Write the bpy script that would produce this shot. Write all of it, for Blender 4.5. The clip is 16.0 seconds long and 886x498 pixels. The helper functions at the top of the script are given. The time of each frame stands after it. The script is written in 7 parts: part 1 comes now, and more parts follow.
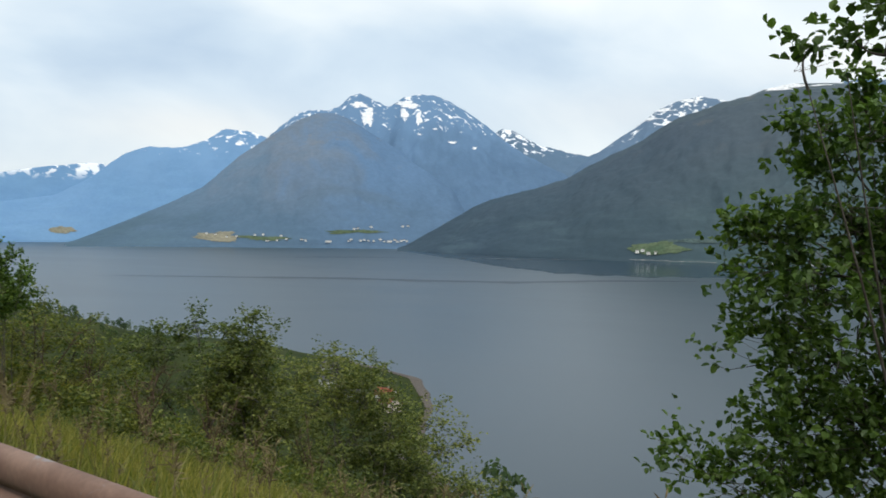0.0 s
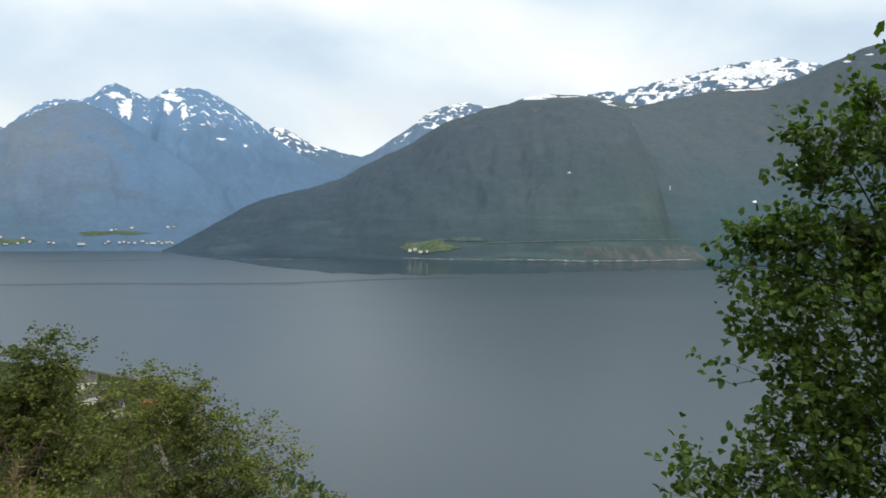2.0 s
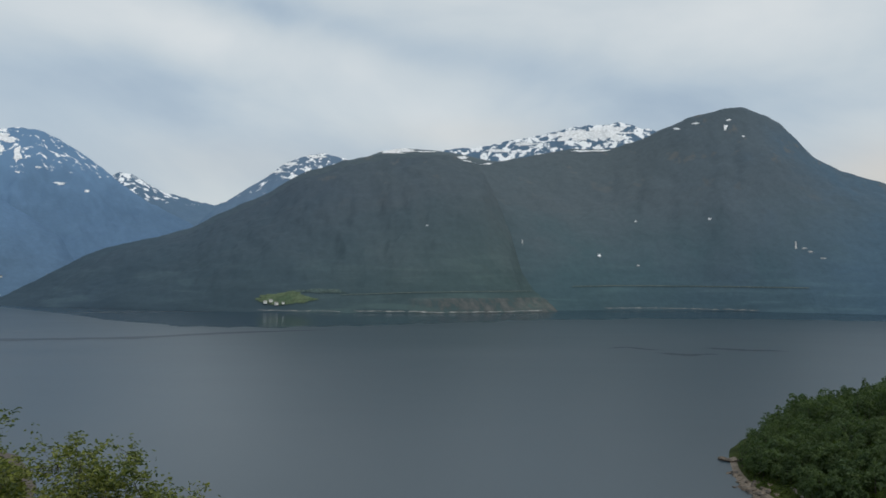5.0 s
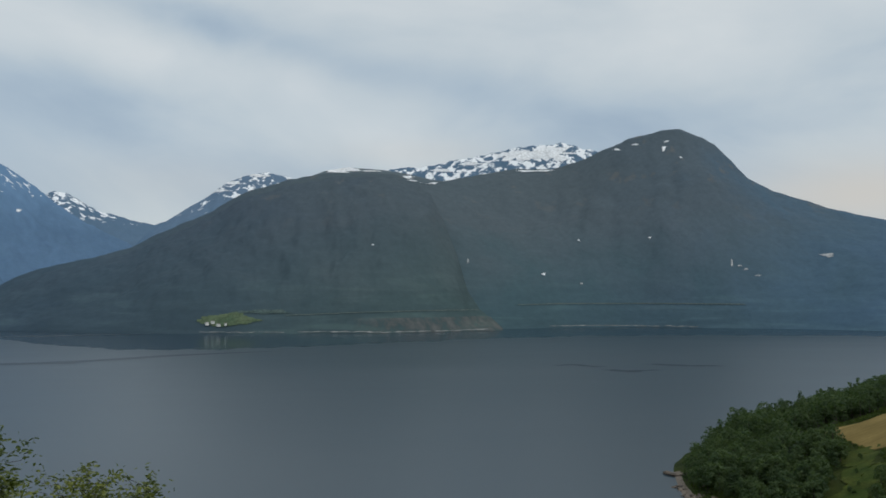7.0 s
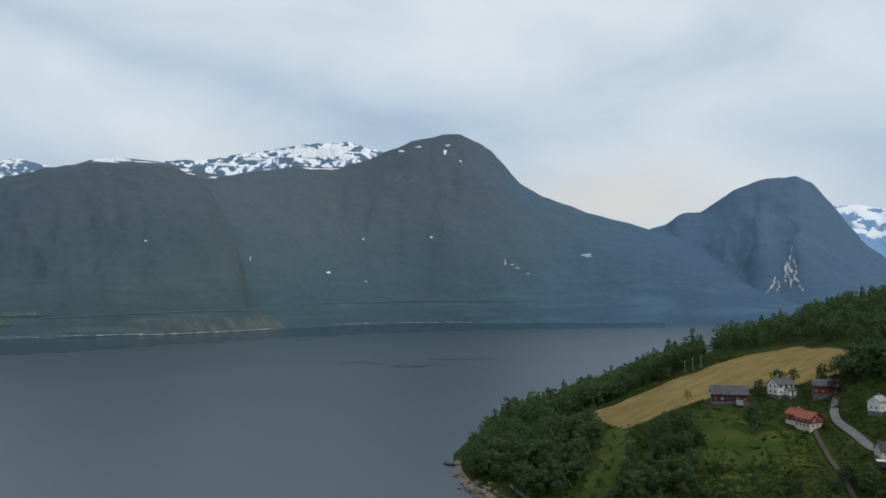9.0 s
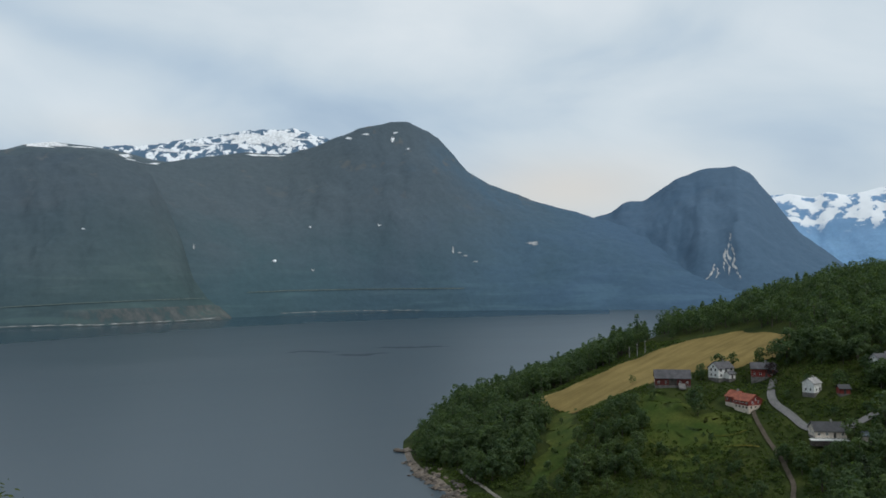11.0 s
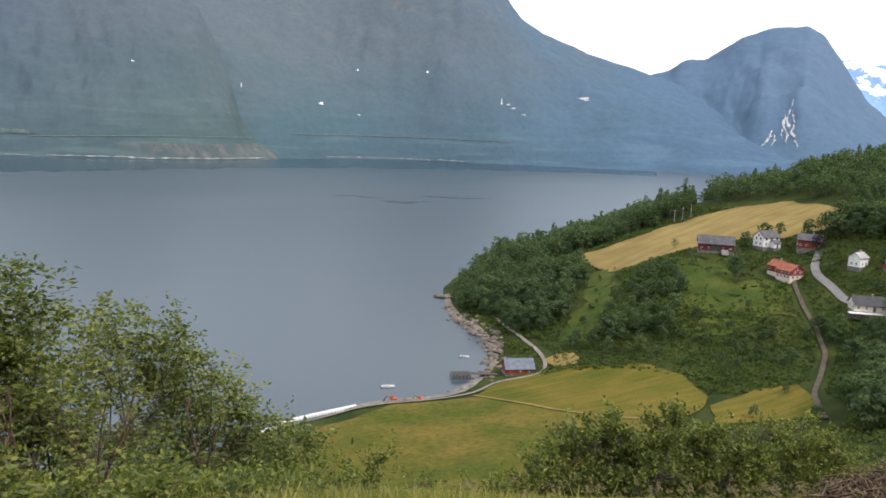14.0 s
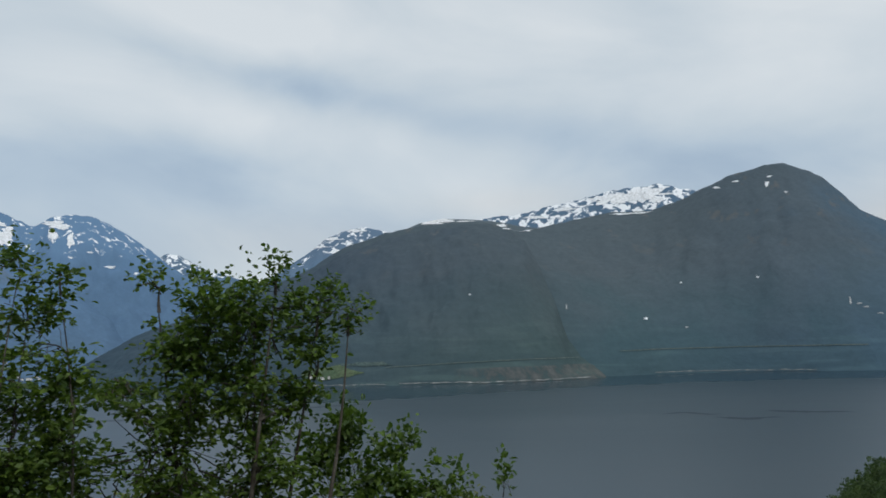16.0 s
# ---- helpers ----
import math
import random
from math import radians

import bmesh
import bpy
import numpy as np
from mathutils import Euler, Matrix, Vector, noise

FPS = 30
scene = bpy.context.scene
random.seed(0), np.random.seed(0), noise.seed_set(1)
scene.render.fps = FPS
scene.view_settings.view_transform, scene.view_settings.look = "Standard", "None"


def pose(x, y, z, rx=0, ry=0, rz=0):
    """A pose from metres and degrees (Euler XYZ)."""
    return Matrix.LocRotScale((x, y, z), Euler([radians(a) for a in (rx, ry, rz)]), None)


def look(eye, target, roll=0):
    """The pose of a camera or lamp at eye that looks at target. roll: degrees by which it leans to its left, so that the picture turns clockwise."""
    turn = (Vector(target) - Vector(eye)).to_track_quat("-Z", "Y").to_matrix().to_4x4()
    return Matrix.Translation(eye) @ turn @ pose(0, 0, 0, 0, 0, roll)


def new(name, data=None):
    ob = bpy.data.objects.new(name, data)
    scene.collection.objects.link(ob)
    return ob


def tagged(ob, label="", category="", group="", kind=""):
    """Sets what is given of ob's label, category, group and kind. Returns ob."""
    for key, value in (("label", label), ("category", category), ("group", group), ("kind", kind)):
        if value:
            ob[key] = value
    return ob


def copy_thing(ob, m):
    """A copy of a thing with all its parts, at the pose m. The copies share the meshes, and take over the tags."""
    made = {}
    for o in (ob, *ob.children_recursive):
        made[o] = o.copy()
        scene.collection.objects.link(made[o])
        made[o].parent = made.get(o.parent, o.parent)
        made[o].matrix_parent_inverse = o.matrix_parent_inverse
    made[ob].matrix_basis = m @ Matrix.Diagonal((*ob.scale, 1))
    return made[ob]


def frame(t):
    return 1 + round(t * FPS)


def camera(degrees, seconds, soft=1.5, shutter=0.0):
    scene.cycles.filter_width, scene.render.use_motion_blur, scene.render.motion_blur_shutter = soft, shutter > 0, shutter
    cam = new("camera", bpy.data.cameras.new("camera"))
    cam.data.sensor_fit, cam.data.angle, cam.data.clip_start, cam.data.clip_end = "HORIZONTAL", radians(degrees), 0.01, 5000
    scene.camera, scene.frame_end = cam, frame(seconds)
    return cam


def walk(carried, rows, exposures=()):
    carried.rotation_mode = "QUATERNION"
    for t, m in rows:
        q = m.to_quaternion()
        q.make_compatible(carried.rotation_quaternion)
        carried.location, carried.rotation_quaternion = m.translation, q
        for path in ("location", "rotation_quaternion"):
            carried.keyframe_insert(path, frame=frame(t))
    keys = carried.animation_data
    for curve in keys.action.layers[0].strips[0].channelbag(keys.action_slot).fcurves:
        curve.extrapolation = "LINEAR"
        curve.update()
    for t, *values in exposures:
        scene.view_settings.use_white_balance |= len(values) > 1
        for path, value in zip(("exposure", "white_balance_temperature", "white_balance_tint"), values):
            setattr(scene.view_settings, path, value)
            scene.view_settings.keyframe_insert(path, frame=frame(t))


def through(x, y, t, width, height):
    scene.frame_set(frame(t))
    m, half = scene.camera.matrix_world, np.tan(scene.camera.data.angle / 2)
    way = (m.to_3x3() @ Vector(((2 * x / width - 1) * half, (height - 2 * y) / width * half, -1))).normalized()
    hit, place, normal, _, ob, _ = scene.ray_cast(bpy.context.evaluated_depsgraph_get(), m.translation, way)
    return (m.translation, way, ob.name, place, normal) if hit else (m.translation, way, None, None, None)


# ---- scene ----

cam = camera(61.0, 16.0, soft=1.7, shutter=0.15)
PATH = [
    (0.0, pose(0.000, 0.000, 99.998, 88.255, -0.476, 26.614)),
    (0.5, pose(-0.394, 0.047, 100.000, 87.249, -0.903, 20.423)),
    (1.0, pose(-0.770, 0.085, 100.017, 87.071, -0.946, 17.615)),
    (1.5, pose(-1.165, 0.129, 100.047, 87.492, -0.303, 13.206)),
    (2.0, pose(-1.565, 0.177, 100.074, 88.334, -0.201, 9.562)),
    (2.5, pose(-1.951, 0.242, 100.085, 89.445, 0.072, 6.684)),
    (3.0, pose(-2.331, 0.305, 100.088, 89.758, -0.080, 2.117)),
    (3.5, pose(-2.699, 0.369, 100.103, 90.000, -0.300, -0.000)),
    (4.0, pose(-3.095, 0.446, 100.119, 90.840, -0.408, -0.998)),
    (6.5, pose(-5.109, 0.824, 100.113, 93.560, -0.397, -1.478)),
    (7.0, pose(-5.503, 0.892, 100.103, 93.787, 0.088, -5.367)),
    (7.5, pose(-5.891, 0.954, 100.089, 93.585, 0.103, -9.810)),
    (8.0, pose(-6.276, 1.011, 100.076, 93.681, -0.021, -13.980)),
    (8.5, pose(-6.654, 1.063, 100.064, 93.736, 0.362, -17.654)),
    (9.0, pose(-7.005, 1.111, 100.052, 93.573, 0.595, -21.669)),
    (11.5, pose(-8.622, 1.340, 99.997, 92.540, 0.833, -25.684)),
    (12.0, pose(-8.927, 1.388, 99.992, 90.154, 0.597, -22.115)),
    (12.5, pose(-9.225, 1.436, 99.988, 83.524, -1.036, -20.532)),
    (13.0, pose(-9.512, 1.496, 99.999, 82.060, -1.765, -20.486)),
    (13.5, pose(-9.818, 1.552, 100.015, 81.475, -1.945, -21.643)),
    (14.0, pose(-10.139, 1.593, 100.030, 81.277, -2.232, -22.210)),
    (14.5, pose(-10.480, 1.634, 100.061, 82.324, -1.865, -21.066)),
    (15.0, pose(-10.872, 1.682, 100.113, 90.225, 0.807, -12.247)),
    (15.5, pose(-11.254, 1.722, 100.164, 97.383, 0.978, -1.507)),
    (16.0, pose(-11.614, 1.754, 100.191, 97.614, 1.546, 1.983)),
]
EXPOSURES = [(0.0, 0.32, 6550, 10), (0.5, 0.42, 6700, 11), (1.0, 0.5, 6800, 11), (1.5, 0.43, 6800, 11), (3.0, 0.38, 6550, 10), (3.6, 0.37, 6500, 10), (4.2, 0.06, 6500, 10), (6.5, -0.38, 6300, 9), (7.0, -0.36, 6350, 9), (7.5, -0.2, 6230, 9), (9.0, -0.14, 6180, 10), (11.5, -0.16, 6250, 9), (12.0, -0.2, 6250, 9), (12.5, 0.52, 6450, 13), (13.0, 1.04, 6490, 16), (13.5, 1.03, 6640, 18), (14.0, 1.04, 6690, 18), (14.5, 1.29, 6790, 18), (15.0, 0.2, 6550, 11), (15.2, -0.05, 6350, 10), (15.6, -0.25, 6300, 10), (16.0, -0.25, 6300, 10)]
walk(cam, PATH, EXPOSURES)
# ---- world and sun ----
SUN_AZ, SUN_EL = -212.0, 50.0
world = bpy.data.worlds.new("overcast_sky")
scene.world = world
world.use_nodes = True


def link(tree, a, b):
    tree.links.new(a, b)


def node(tree, kind, **sets):
    n = tree.nodes.new(kind)
    for key, value in sets.items():
        n.inputs[key.replace("_", " ")].default_value = value
    return n


def ramp(tree, fac, stops):
    n = tree.nodes.new("ShaderNodeValToRGB")
    el = n.color_ramp.elements
    while len(el) < len(stops):
        el.new(0.5)
    for e, (p, col) in zip(el, stops):
        e.position, e.color = p, (*col, 1)
    link(tree, fac, n.inputs["Fac"])
    return n.outputs["Color"]


def mixcol(tree, fac, a, b, blend="MIX"):
    n = tree.nodes.new("ShaderNodeMix")
    n.data_type, n.blend_type = "RGBA", blend
    for sock, val in ((n.inputs[0], fac), (n.inputs[6], a), (n.inputs[7], b)):
        if isinstance(val, bpy.types.NodeSocket):
            link(tree, val, sock)
        elif isinstance(val, (int, float)):
            sock.default_value = val
        else:
            sock.default_value = (*val, 1)
    return n.outputs[2]


def math_node(tree, op, a, b=0.0, clamp=False):
    n = tree.nodes.new("ShaderNodeMath")
    n.operation, n.use_clamp = op, clamp
    for sock, val in ((n.inputs[0], a), (n.inputs[1], b)):
        if isinstance(val, bpy.types.NodeSocket):
            link(tree, val, sock)
        else:
            sock.default_value = val
    return n.outputs[0]


def build_world():
    nt = world.node_tree
    nt.nodes.clear()
    out = nt.nodes.new("ShaderNodeOutputWorld")
    bg = nt.nodes.new("ShaderNodeBackground")
    sky = nt.nodes.new("ShaderNodeTexSky")
    sky.sky_type, sky.sun_disc = "NISHITA", False
    sky.sun_elevation, sky.sun_rotation = radians(SUN_EL), radians(SUN_AZ)
    tex = nt.nodes.new("ShaderNodeTexCoord")
    sep = nt.nodes.new("ShaderNodeSeparateXYZ")
    link(nt, tex.outputs["Generated"], sep.inputs[0])
    # compass bearing and height angle of each direction, in degrees
    bear = math_node(nt, "MULTIPLY", math_node(nt, "ARCTAN2", sep.outputs[0], sep.outputs[1]), 57.2958)
    rise = math_node(nt, "MULTIPLY", math_node(nt, "ARCSINE", sep.outputs[2]), 57.2958)
    comb = nt.nodes.new("ShaderNodeCombineXYZ")
    link(nt, math_node(nt, "MULTIPLY", bear, 0.055), comb.inputs[0])
    link(nt, math_node(nt, "ADD", math_node(nt, "MULTIPLY", rise, 0.115), math_node(nt, "MULTIPLY", bear, 0.012)), comb.inputs[1])
    n1 = node(nt, "ShaderNodeTexNoise", Scale=1.0, Detail=6.0, Roughness=0.48, Distortion=0.35)
    link(nt, comb.outputs[0], n1.inputs["Vector"])

    def bank(b0, e0, lean, long, deep, amount):
        """One soft bank of cloud: its middle, lean, half length and half depth in degrees."""
        ca, sa = math.cos(radians(lean)), math.sin(radians(lean))
        db, de = math_node(nt, "SUBTRACT", bear, b0), math_node(nt, "SUBTRACT", rise, e0)
        u = math_node(nt, "ADD", math_node(nt, "MULTIPLY", db, ca / long), math_node(nt, "MULTIPLY", de, sa / long))
        w = math_node(nt, "ADD", math_node(nt, "MULTIPLY", db, -sa / deep), math_node(nt, "MULTIPLY", de, ca / deep))
        q = math_node(nt, "ADD", math_node(nt, "MULTIPLY", u, u), math_node(nt, "MULTIPLY", w, w))
        return math_node(nt, "MULTIPLY", math_node(nt, "EXPONENT", math_node(nt, "MULTIPLY", q, -1.0)), amount)

    fac = math_node(nt, "ADD", math_node(nt, "MULTIPLY", math_node(nt, "SUBTRACT", n1.outputs[0], 0.5), 1.55), 0.53)
    climb = math_node(nt, "DIVIDE", math_node(nt, "SUBTRACT", rise, 9.0), 14.0, True)
    fac = math_node(nt, "ADD", fac, math_node(nt, "MULTIPLY", climb, 0.26))
    for spec in [(-10, 19.3, -12, 18, 1.7, -0.45), (-19, 17.2, -9, 12, 2.2, 0.36), (-16, 23.5, -8, 14, 2.6, 0.2), (-27, 13.4, -4, 10, 2.2, -0.2), (-2, 11.8, -6, 11, 1.8, 0.16), (24, 12.8, -4, 13, 2.6, -0.16), (-43, 12.6, 4, 9, 2.0, -0.18), (20, 20, 3, 14, 3.0, 0.12), (-32, 8.5, 0, 27, 5.0, -0.34)]:
        fac = math_node(nt, "ADD", fac, bank(*spec))
    clouds = ramp(nt, fac, [(0.0, (0.40, 0.52, 0.66)), (0.35, (0.57, 0.68, 0.775)), (0.62, (0.72, 0.80, 0.845)), (1.0, (0.885, 0.93, 0.94))])
    # paler, warmer cloud low over the ridges
    low = math_node(nt, "SUBTRACT", 1.0, math_node(nt, "DIVIDE", math_node(nt, "MAXIMUM", rise, 0.0), 15.0), True)
    low = math_node(nt, "MULTIPLY", math_node(nt, "MULTIPLY", low, low), 0.42)
    for spec in [(35, 7.0, 0, 8, 2.4, 0.75), (-45, 7.0, 0, 8, 1.8, 0.3), (-13, 8.5, 0, 9, 2.0, 0.2), (4, 11.0, 0, 7, 1.2, 0.25)]:
        low = math_node(nt, "ADD", low, bank(*spec), True)
    clouds = mixcol(nt, low, clouds, (0.83, 0.775, 0.70))
    blue = mixcol(nt, 1.0, sky.outputs[0], (0.1, 0.1, 0.1), "MULTIPLY")
    col = mixcol(nt, 0.88, blue, clouds)
    link(nt, col, bg.inputs["Color"])
    bg.inputs["Strength"].default_value = 1.0
    link(nt, bg.outputs[0], out.inputs["Surface"])


build_world()
sun_data = bpy.data.lights.new("sun", "SUN")
sun_data.energy, sun_data.angle, sun_data.color = 1.5, radians(14), (1.0, 0.95, 0.88)
sun = new("sun", sun_data)
sun.matrix_world = look((0, 0, 300), (300 * -math.sin(radians(SUN_AZ)), 300 * -math.cos(radians(SUN_AZ)), 300 - 300 * math.tan(radians(SUN_EL))))


# ---- materials ----
def material(name, rough=0.8):
    m = bpy.data.materials.new(name)
    m.use_nodes = True
    nt = m.node_tree
    bsdf = nt.nodes["Principled BSDF"]
    bsdf.inputs["Roughness"].default_value = rough
    return m, nt, bsdf


def coords(nt, kind="Object"):
    return nt.nodes.new("ShaderNodeTexCoord").outputs[kind]


def noise_fac(nt, vec, scale, detail=4.0, rough=0.55, distort=0.0):
    n = node(nt, "ShaderNodeTexNoise", Scale=scale, Detail=detail, Roughness=rough, Distortion=distort)
    link(nt, vec, n.inputs["Vector"])
    return n.outputs[0]


def bump(nt, bsdf, height, strength, dist):
    b = node(nt, "ShaderNodeBump", Strength=strength, Distance=dist)
    link(nt, height, b.inputs["Height"])
    link(nt, b.outputs[0], bsdf.inputs["Normal"])


def mat_two(name, a, b, scale, rough=0.8, fine=0.0, bump_strength=0.3, bump_dist=0.02, lo=0.35, hi=0.65):
    """Two tones in large patches, a finer grain over them, and relief."""
    m, nt, bsdf = material(name, rough)
    bsdf.inputs["Specular IOR Level"].default_value = 0.12 if rough > 0.85 else 0.4
    vec = coords(nt)
    big = noise_fac(nt, vec, scale)
    col = ramp(nt, big, [(lo, a), (hi, b)])
    fines = noise_fac(nt, vec, fine or scale * 9, 5.0, 0.65)
    grain = ramp(nt, fines, [(0.3, (0.62, 0.62, 0.62)), (0.7, (1.25, 1.25, 1.25))])
    link(nt, mixcol(nt, 1.0, col, grain, "MULTIPLY"), bsdf.inputs["Base Color"])
    bump(nt, bsdf, fines, bump_strength, bump_dist)
    return m


def mat_leaf(name, dark, light, gloss=0.45, through=0.35):
    m, nt, bsdf = material(name, gloss)
    geo = nt.nodes.new("ShaderNodeNewGeometry")
    col = ramp(nt, geo.outputs["Random Per Island"], [(0.0, dark), (0.6, [(a + b) / 2 for a, b in zip(dark, light)]), (1.0, light)])
    info = nt.nodes.new("ShaderNodeObjectInfo")
    tint = ramp(nt, info.outputs["Random"], [(0.0, (0.8, 0.85, 0.85)), (1.0, (1.15, 1.1, 0.95))])
    col = mixcol(nt, 1.0, col, tint, "MULTIPLY")
    patch = noise_fac(nt, geo.outputs["Position"], 0.16, 2.0)
    col = mixcol(nt, 1.0, col, ramp(nt, patch, [(0.32, (0.72, 0.80, 0.80)), (0.68, (1.25, 1.18, 1.0))]), "MULTIPLY")
    link(nt, col, bsdf.inputs["Base Color"])
    bsdf.inputs["Specular IOR Level"].default_value = 0.3
    tr = nt.nodes.new("ShaderNodeBsdfTranslucent")
    link(nt, mixcol(nt, 1.0, col, (1.3, 1.4, 0.6), "MULTIPLY"), tr.inputs["Color"])
    mix = nt.nodes.new("ShaderNodeMixShader")
    mix.inputs[0].default_value = through
    link(nt, bsdf.outputs[0], mix.inputs[1])
    link(nt, tr.outputs[0], mix.inputs[2])
    link(nt, mix.outputs[0], nt.nodes["Material Output"].inputs["Surface"])
    return m


def mat_mountain(name, wood_a, wood_b, rock, snow_line, snow_amount, snow_scale=0.012, tint=(1, 1, 1), snow_tint=(0.8, 0.83, 0.86), tree_line=450.0, ledges=0.35, grain=1.0):
    """Forest up to the tree line, bare rock above, snow lying in hollows higher up. Distance haze is put into the
    forest and rock colours.
    """
    m, nt, bsdf = material(name, 0.95)
    bsdf.inputs["Specular IOR Level"].default_value = 0.05
    vec = coords(nt)
    geo = nt.nodes.new("ShaderNodeNewGeometry")
    sep = nt.nodes.new("ShaderNodeSeparateXYZ")
    link(nt, geo.outputs["Position"], sep.inputs[0])
    stretch = nt.nodes.new("ShaderNodeMapping")
    stretch.inputs["Scale"].default_value = (1.0, 1.0, 0.35)
    link(nt, vec, stretch.inputs[0])
    big = noise_fac(nt, stretch.outputs[0], 0.0045, 7.0, 0.62, 0.4)
    forest = ramp(nt, big, [(0.35, wood_a), (0.66, wood_b)])
    # ledges that run along the slope
    level = nt.nodes.new("ShaderNodeMapping")
    level.inputs["Scale"].default_value = (0.3, 0.3, 1.5)
    link(nt, vec, level.inputs[0])
    ledge = noise_fac(nt, level.outputs[0], 0.016, 4.0, 0.55, 0.5)
    forest = mixcol(nt, ledges, forest, mixcol(nt, 1.0, forest, ramp(nt, ledge, [(0.36, (0.87, 0.89, 0.92)), (0.64, (1.13, 1.12, 1.06))]), "MULTIPLY"))
    fine = noise_fac(nt, vec, 0.06, 5.0, 0.7)
    forest = mixcol(nt, grain, forest, mixcol(nt, 1.0, forest, ramp(nt, fine, [(0.3, (0.89, 0.89, 0.89)), (0.7, (1.11, 1.11, 1.11))]), "MULTIPLY"))
    high = math_node(nt, "ADD", math_node(nt, "DIVIDE", math_node(nt, "SUBTRACT", sep.outputs[2], tree_line), 260.0), math_node(nt, "MULTIPLY", math_node(nt, "SUBTRACT", big, 0.5), 2.2))
    high = math_node(nt, "MULTIPLY", math_node(nt, "MINIMUM", math_node(nt, "MAXIMUM", high, 0.0), 1.0), 0.85)
    col = mixcol(nt, high, forest, rock)
    sn = noise_fac(nt, vec, snow_scale, 8.0, 0.62, 0.3)
    lift = math_node(nt, "MULTIPLY", math_node(nt, "DIVIDE", math_node(nt, "SUBTRACT", sep.outputs[2], snow_line), 300.0), 0.25)
    lift = math_node(nt, "MINIMUM", lift, 0.12)
    sf = math_node(nt, "ADD", math_node(nt, "ADD", sn, lift), snow_amount)
    sf = math_node(nt, "DIVIDE", math_node(nt, "SUBTRACT", sf, 0.60), 0.03, True)
    over = math_node(nt, "DIVIDE", math_node(nt, "SUBTRACT", sep.outputs[2], snow_line), 60.0, True)
    sf = math_node(nt, "MULTIPLY", sf, over)
    col = mixcol(nt, sf, col, snow_tint)
    link(nt, mixcol(nt, 1.0, col, tint, "MULTIPLY"), bsdf.inputs["Base Color"])
    bump(nt, bsdf, fine, 0.3 * grain, 8.0)
    return m


def mat_water(name, smooth, wavy, dark, light):
    """Fjord water: a dark body colour, and gloss that changes in long wind streaks."""
    m, nt, bsdf = material(name, smooth)
    vec = coords(nt)
    mp = nt.nodes.new("ShaderNodeMapping")
    mp.inputs["Scale"].default_value = (0.5, 1.5, 1.0)
    link(nt, vec, mp.inputs[0])
    streak = noise_fac(nt, mp.outputs[0], 0.0030, 5.0, 0.55, 0.8)
    link(nt, ramp(nt, streak, [(0.35, dark), (0.65, light)]), bsdf.inputs["Base Color"])
    sep = nt.nodes.new("ShaderNodeSeparateXYZ")
    link(nt, vec, sep.inputs[0])
    # more wind out in the open reaches on both sides
    open_reach = math_node(nt, "DIVIDE", math_node(nt, "SUBTRACT", math_node(nt, "ABSOLUTE", sep.outputs[0]), 200.0), 800.0, True)
    gloss = math_node(nt, "ADD", ramp(nt, streak, [(0.32, (smooth,) * 3), (0.68, (wavy,) * 3)]), math_node(nt, "MULTIPLY", open_reach, 0.04))
    link(nt, gloss, bsdf.inputs["Roughness"])
    bsdf.inputs["IOR"].default_value = 1.42
    return m


def mat_swath(name, a, b, way, per_metre):
    """A mown field: wavering rows of cut grass over uneven ground colour."""
    m, nt, bsdf = material(name, 0.95)
    bsdf.inputs["Specular IOR Level"].default_value = 0.1
    vec = coords(nt)
    mp = nt.nodes.new("ShaderNodeMapping")
    mp.inputs["Rotation"].default_value = (0, 0, -math.atan2(way[1], way[0]))
    mp.inputs["Scale"].default_value = (per_metre * 0.08, per_metre, 0.05)
    link(nt, vec, mp.inputs[0])
    row = noise_fac(nt, mp.outputs[0], 1.0, 2.0, 0.5, 0.8)
    blot = noise_fac(nt, vec, 0.035, 4.0, 0.6)
    fac = math_node(nt, "ADD", math_node(nt, "MULTIPLY", row, 0.45), math_node(nt, "MULTIPLY", blot, 0.55))
    col = ramp(nt, fac, [(0.38, a), (0.62, b)])
    fine = noise_fac(nt, vec, 1.2, 4.0, 0.6)
    col = mixcol(nt, 1.0, col, ramp(nt, fine, [(0.3, (0.85, 0.85, 0.85)), (0.7, (1.15, 1.15, 1.15))]), "MULTIPLY")
    link(nt, col, bsdf.inputs["Base Color"])
    bump(nt, bsdf, fine, 0.5, 0.15)
    return m


WATER = mat_water("fjord_water", 0.28, 0.305, (0.024, 0.045, 0.062), (0.030, 0.051, 0.068))
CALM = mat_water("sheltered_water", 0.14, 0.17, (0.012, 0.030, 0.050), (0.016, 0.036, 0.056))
GROUND = mat_two("meadow_undergrowth", (0.017, 0.030, 0.006), (0.042, 0.054, 0.011), 0.06, 0.95, 0.9, 0.6, 0.3)
HAY = mat_swath("mown_hay_field", (0.144, 0.107, 0.036), (0.234, 0.173, 0.063), (math.cos(1.2), math.sin(1.2)), 0.3)
STUBBLE = mat_swath("mown_meadow_rows", (0.054, 0.066, 0.007), (0.131, 0.098, 0.019), (math.cos(0.75), math.sin(0.75)), 0.42)
GREEN_MEADOW = mat_two("green_meadow", (0.052, 0.067, 0.007), (0.119, 0.093, 0.018), 0.05, 0.95, 0.5, 0.4, 0.15)
DIRT = mat_two("brown_dirt_road", (0.071, 0.059, 0.044), (0.098, 0.082, 0.062), 0.3, 0.95, 2.0, 0.4, 0.03)
LAWN = mat_two("green_pasture", (0.029, 0.052, 0.008), (0.069, 0.084, 0.016), 0.07, 0.95, 0.9, 0.4, 0.1)
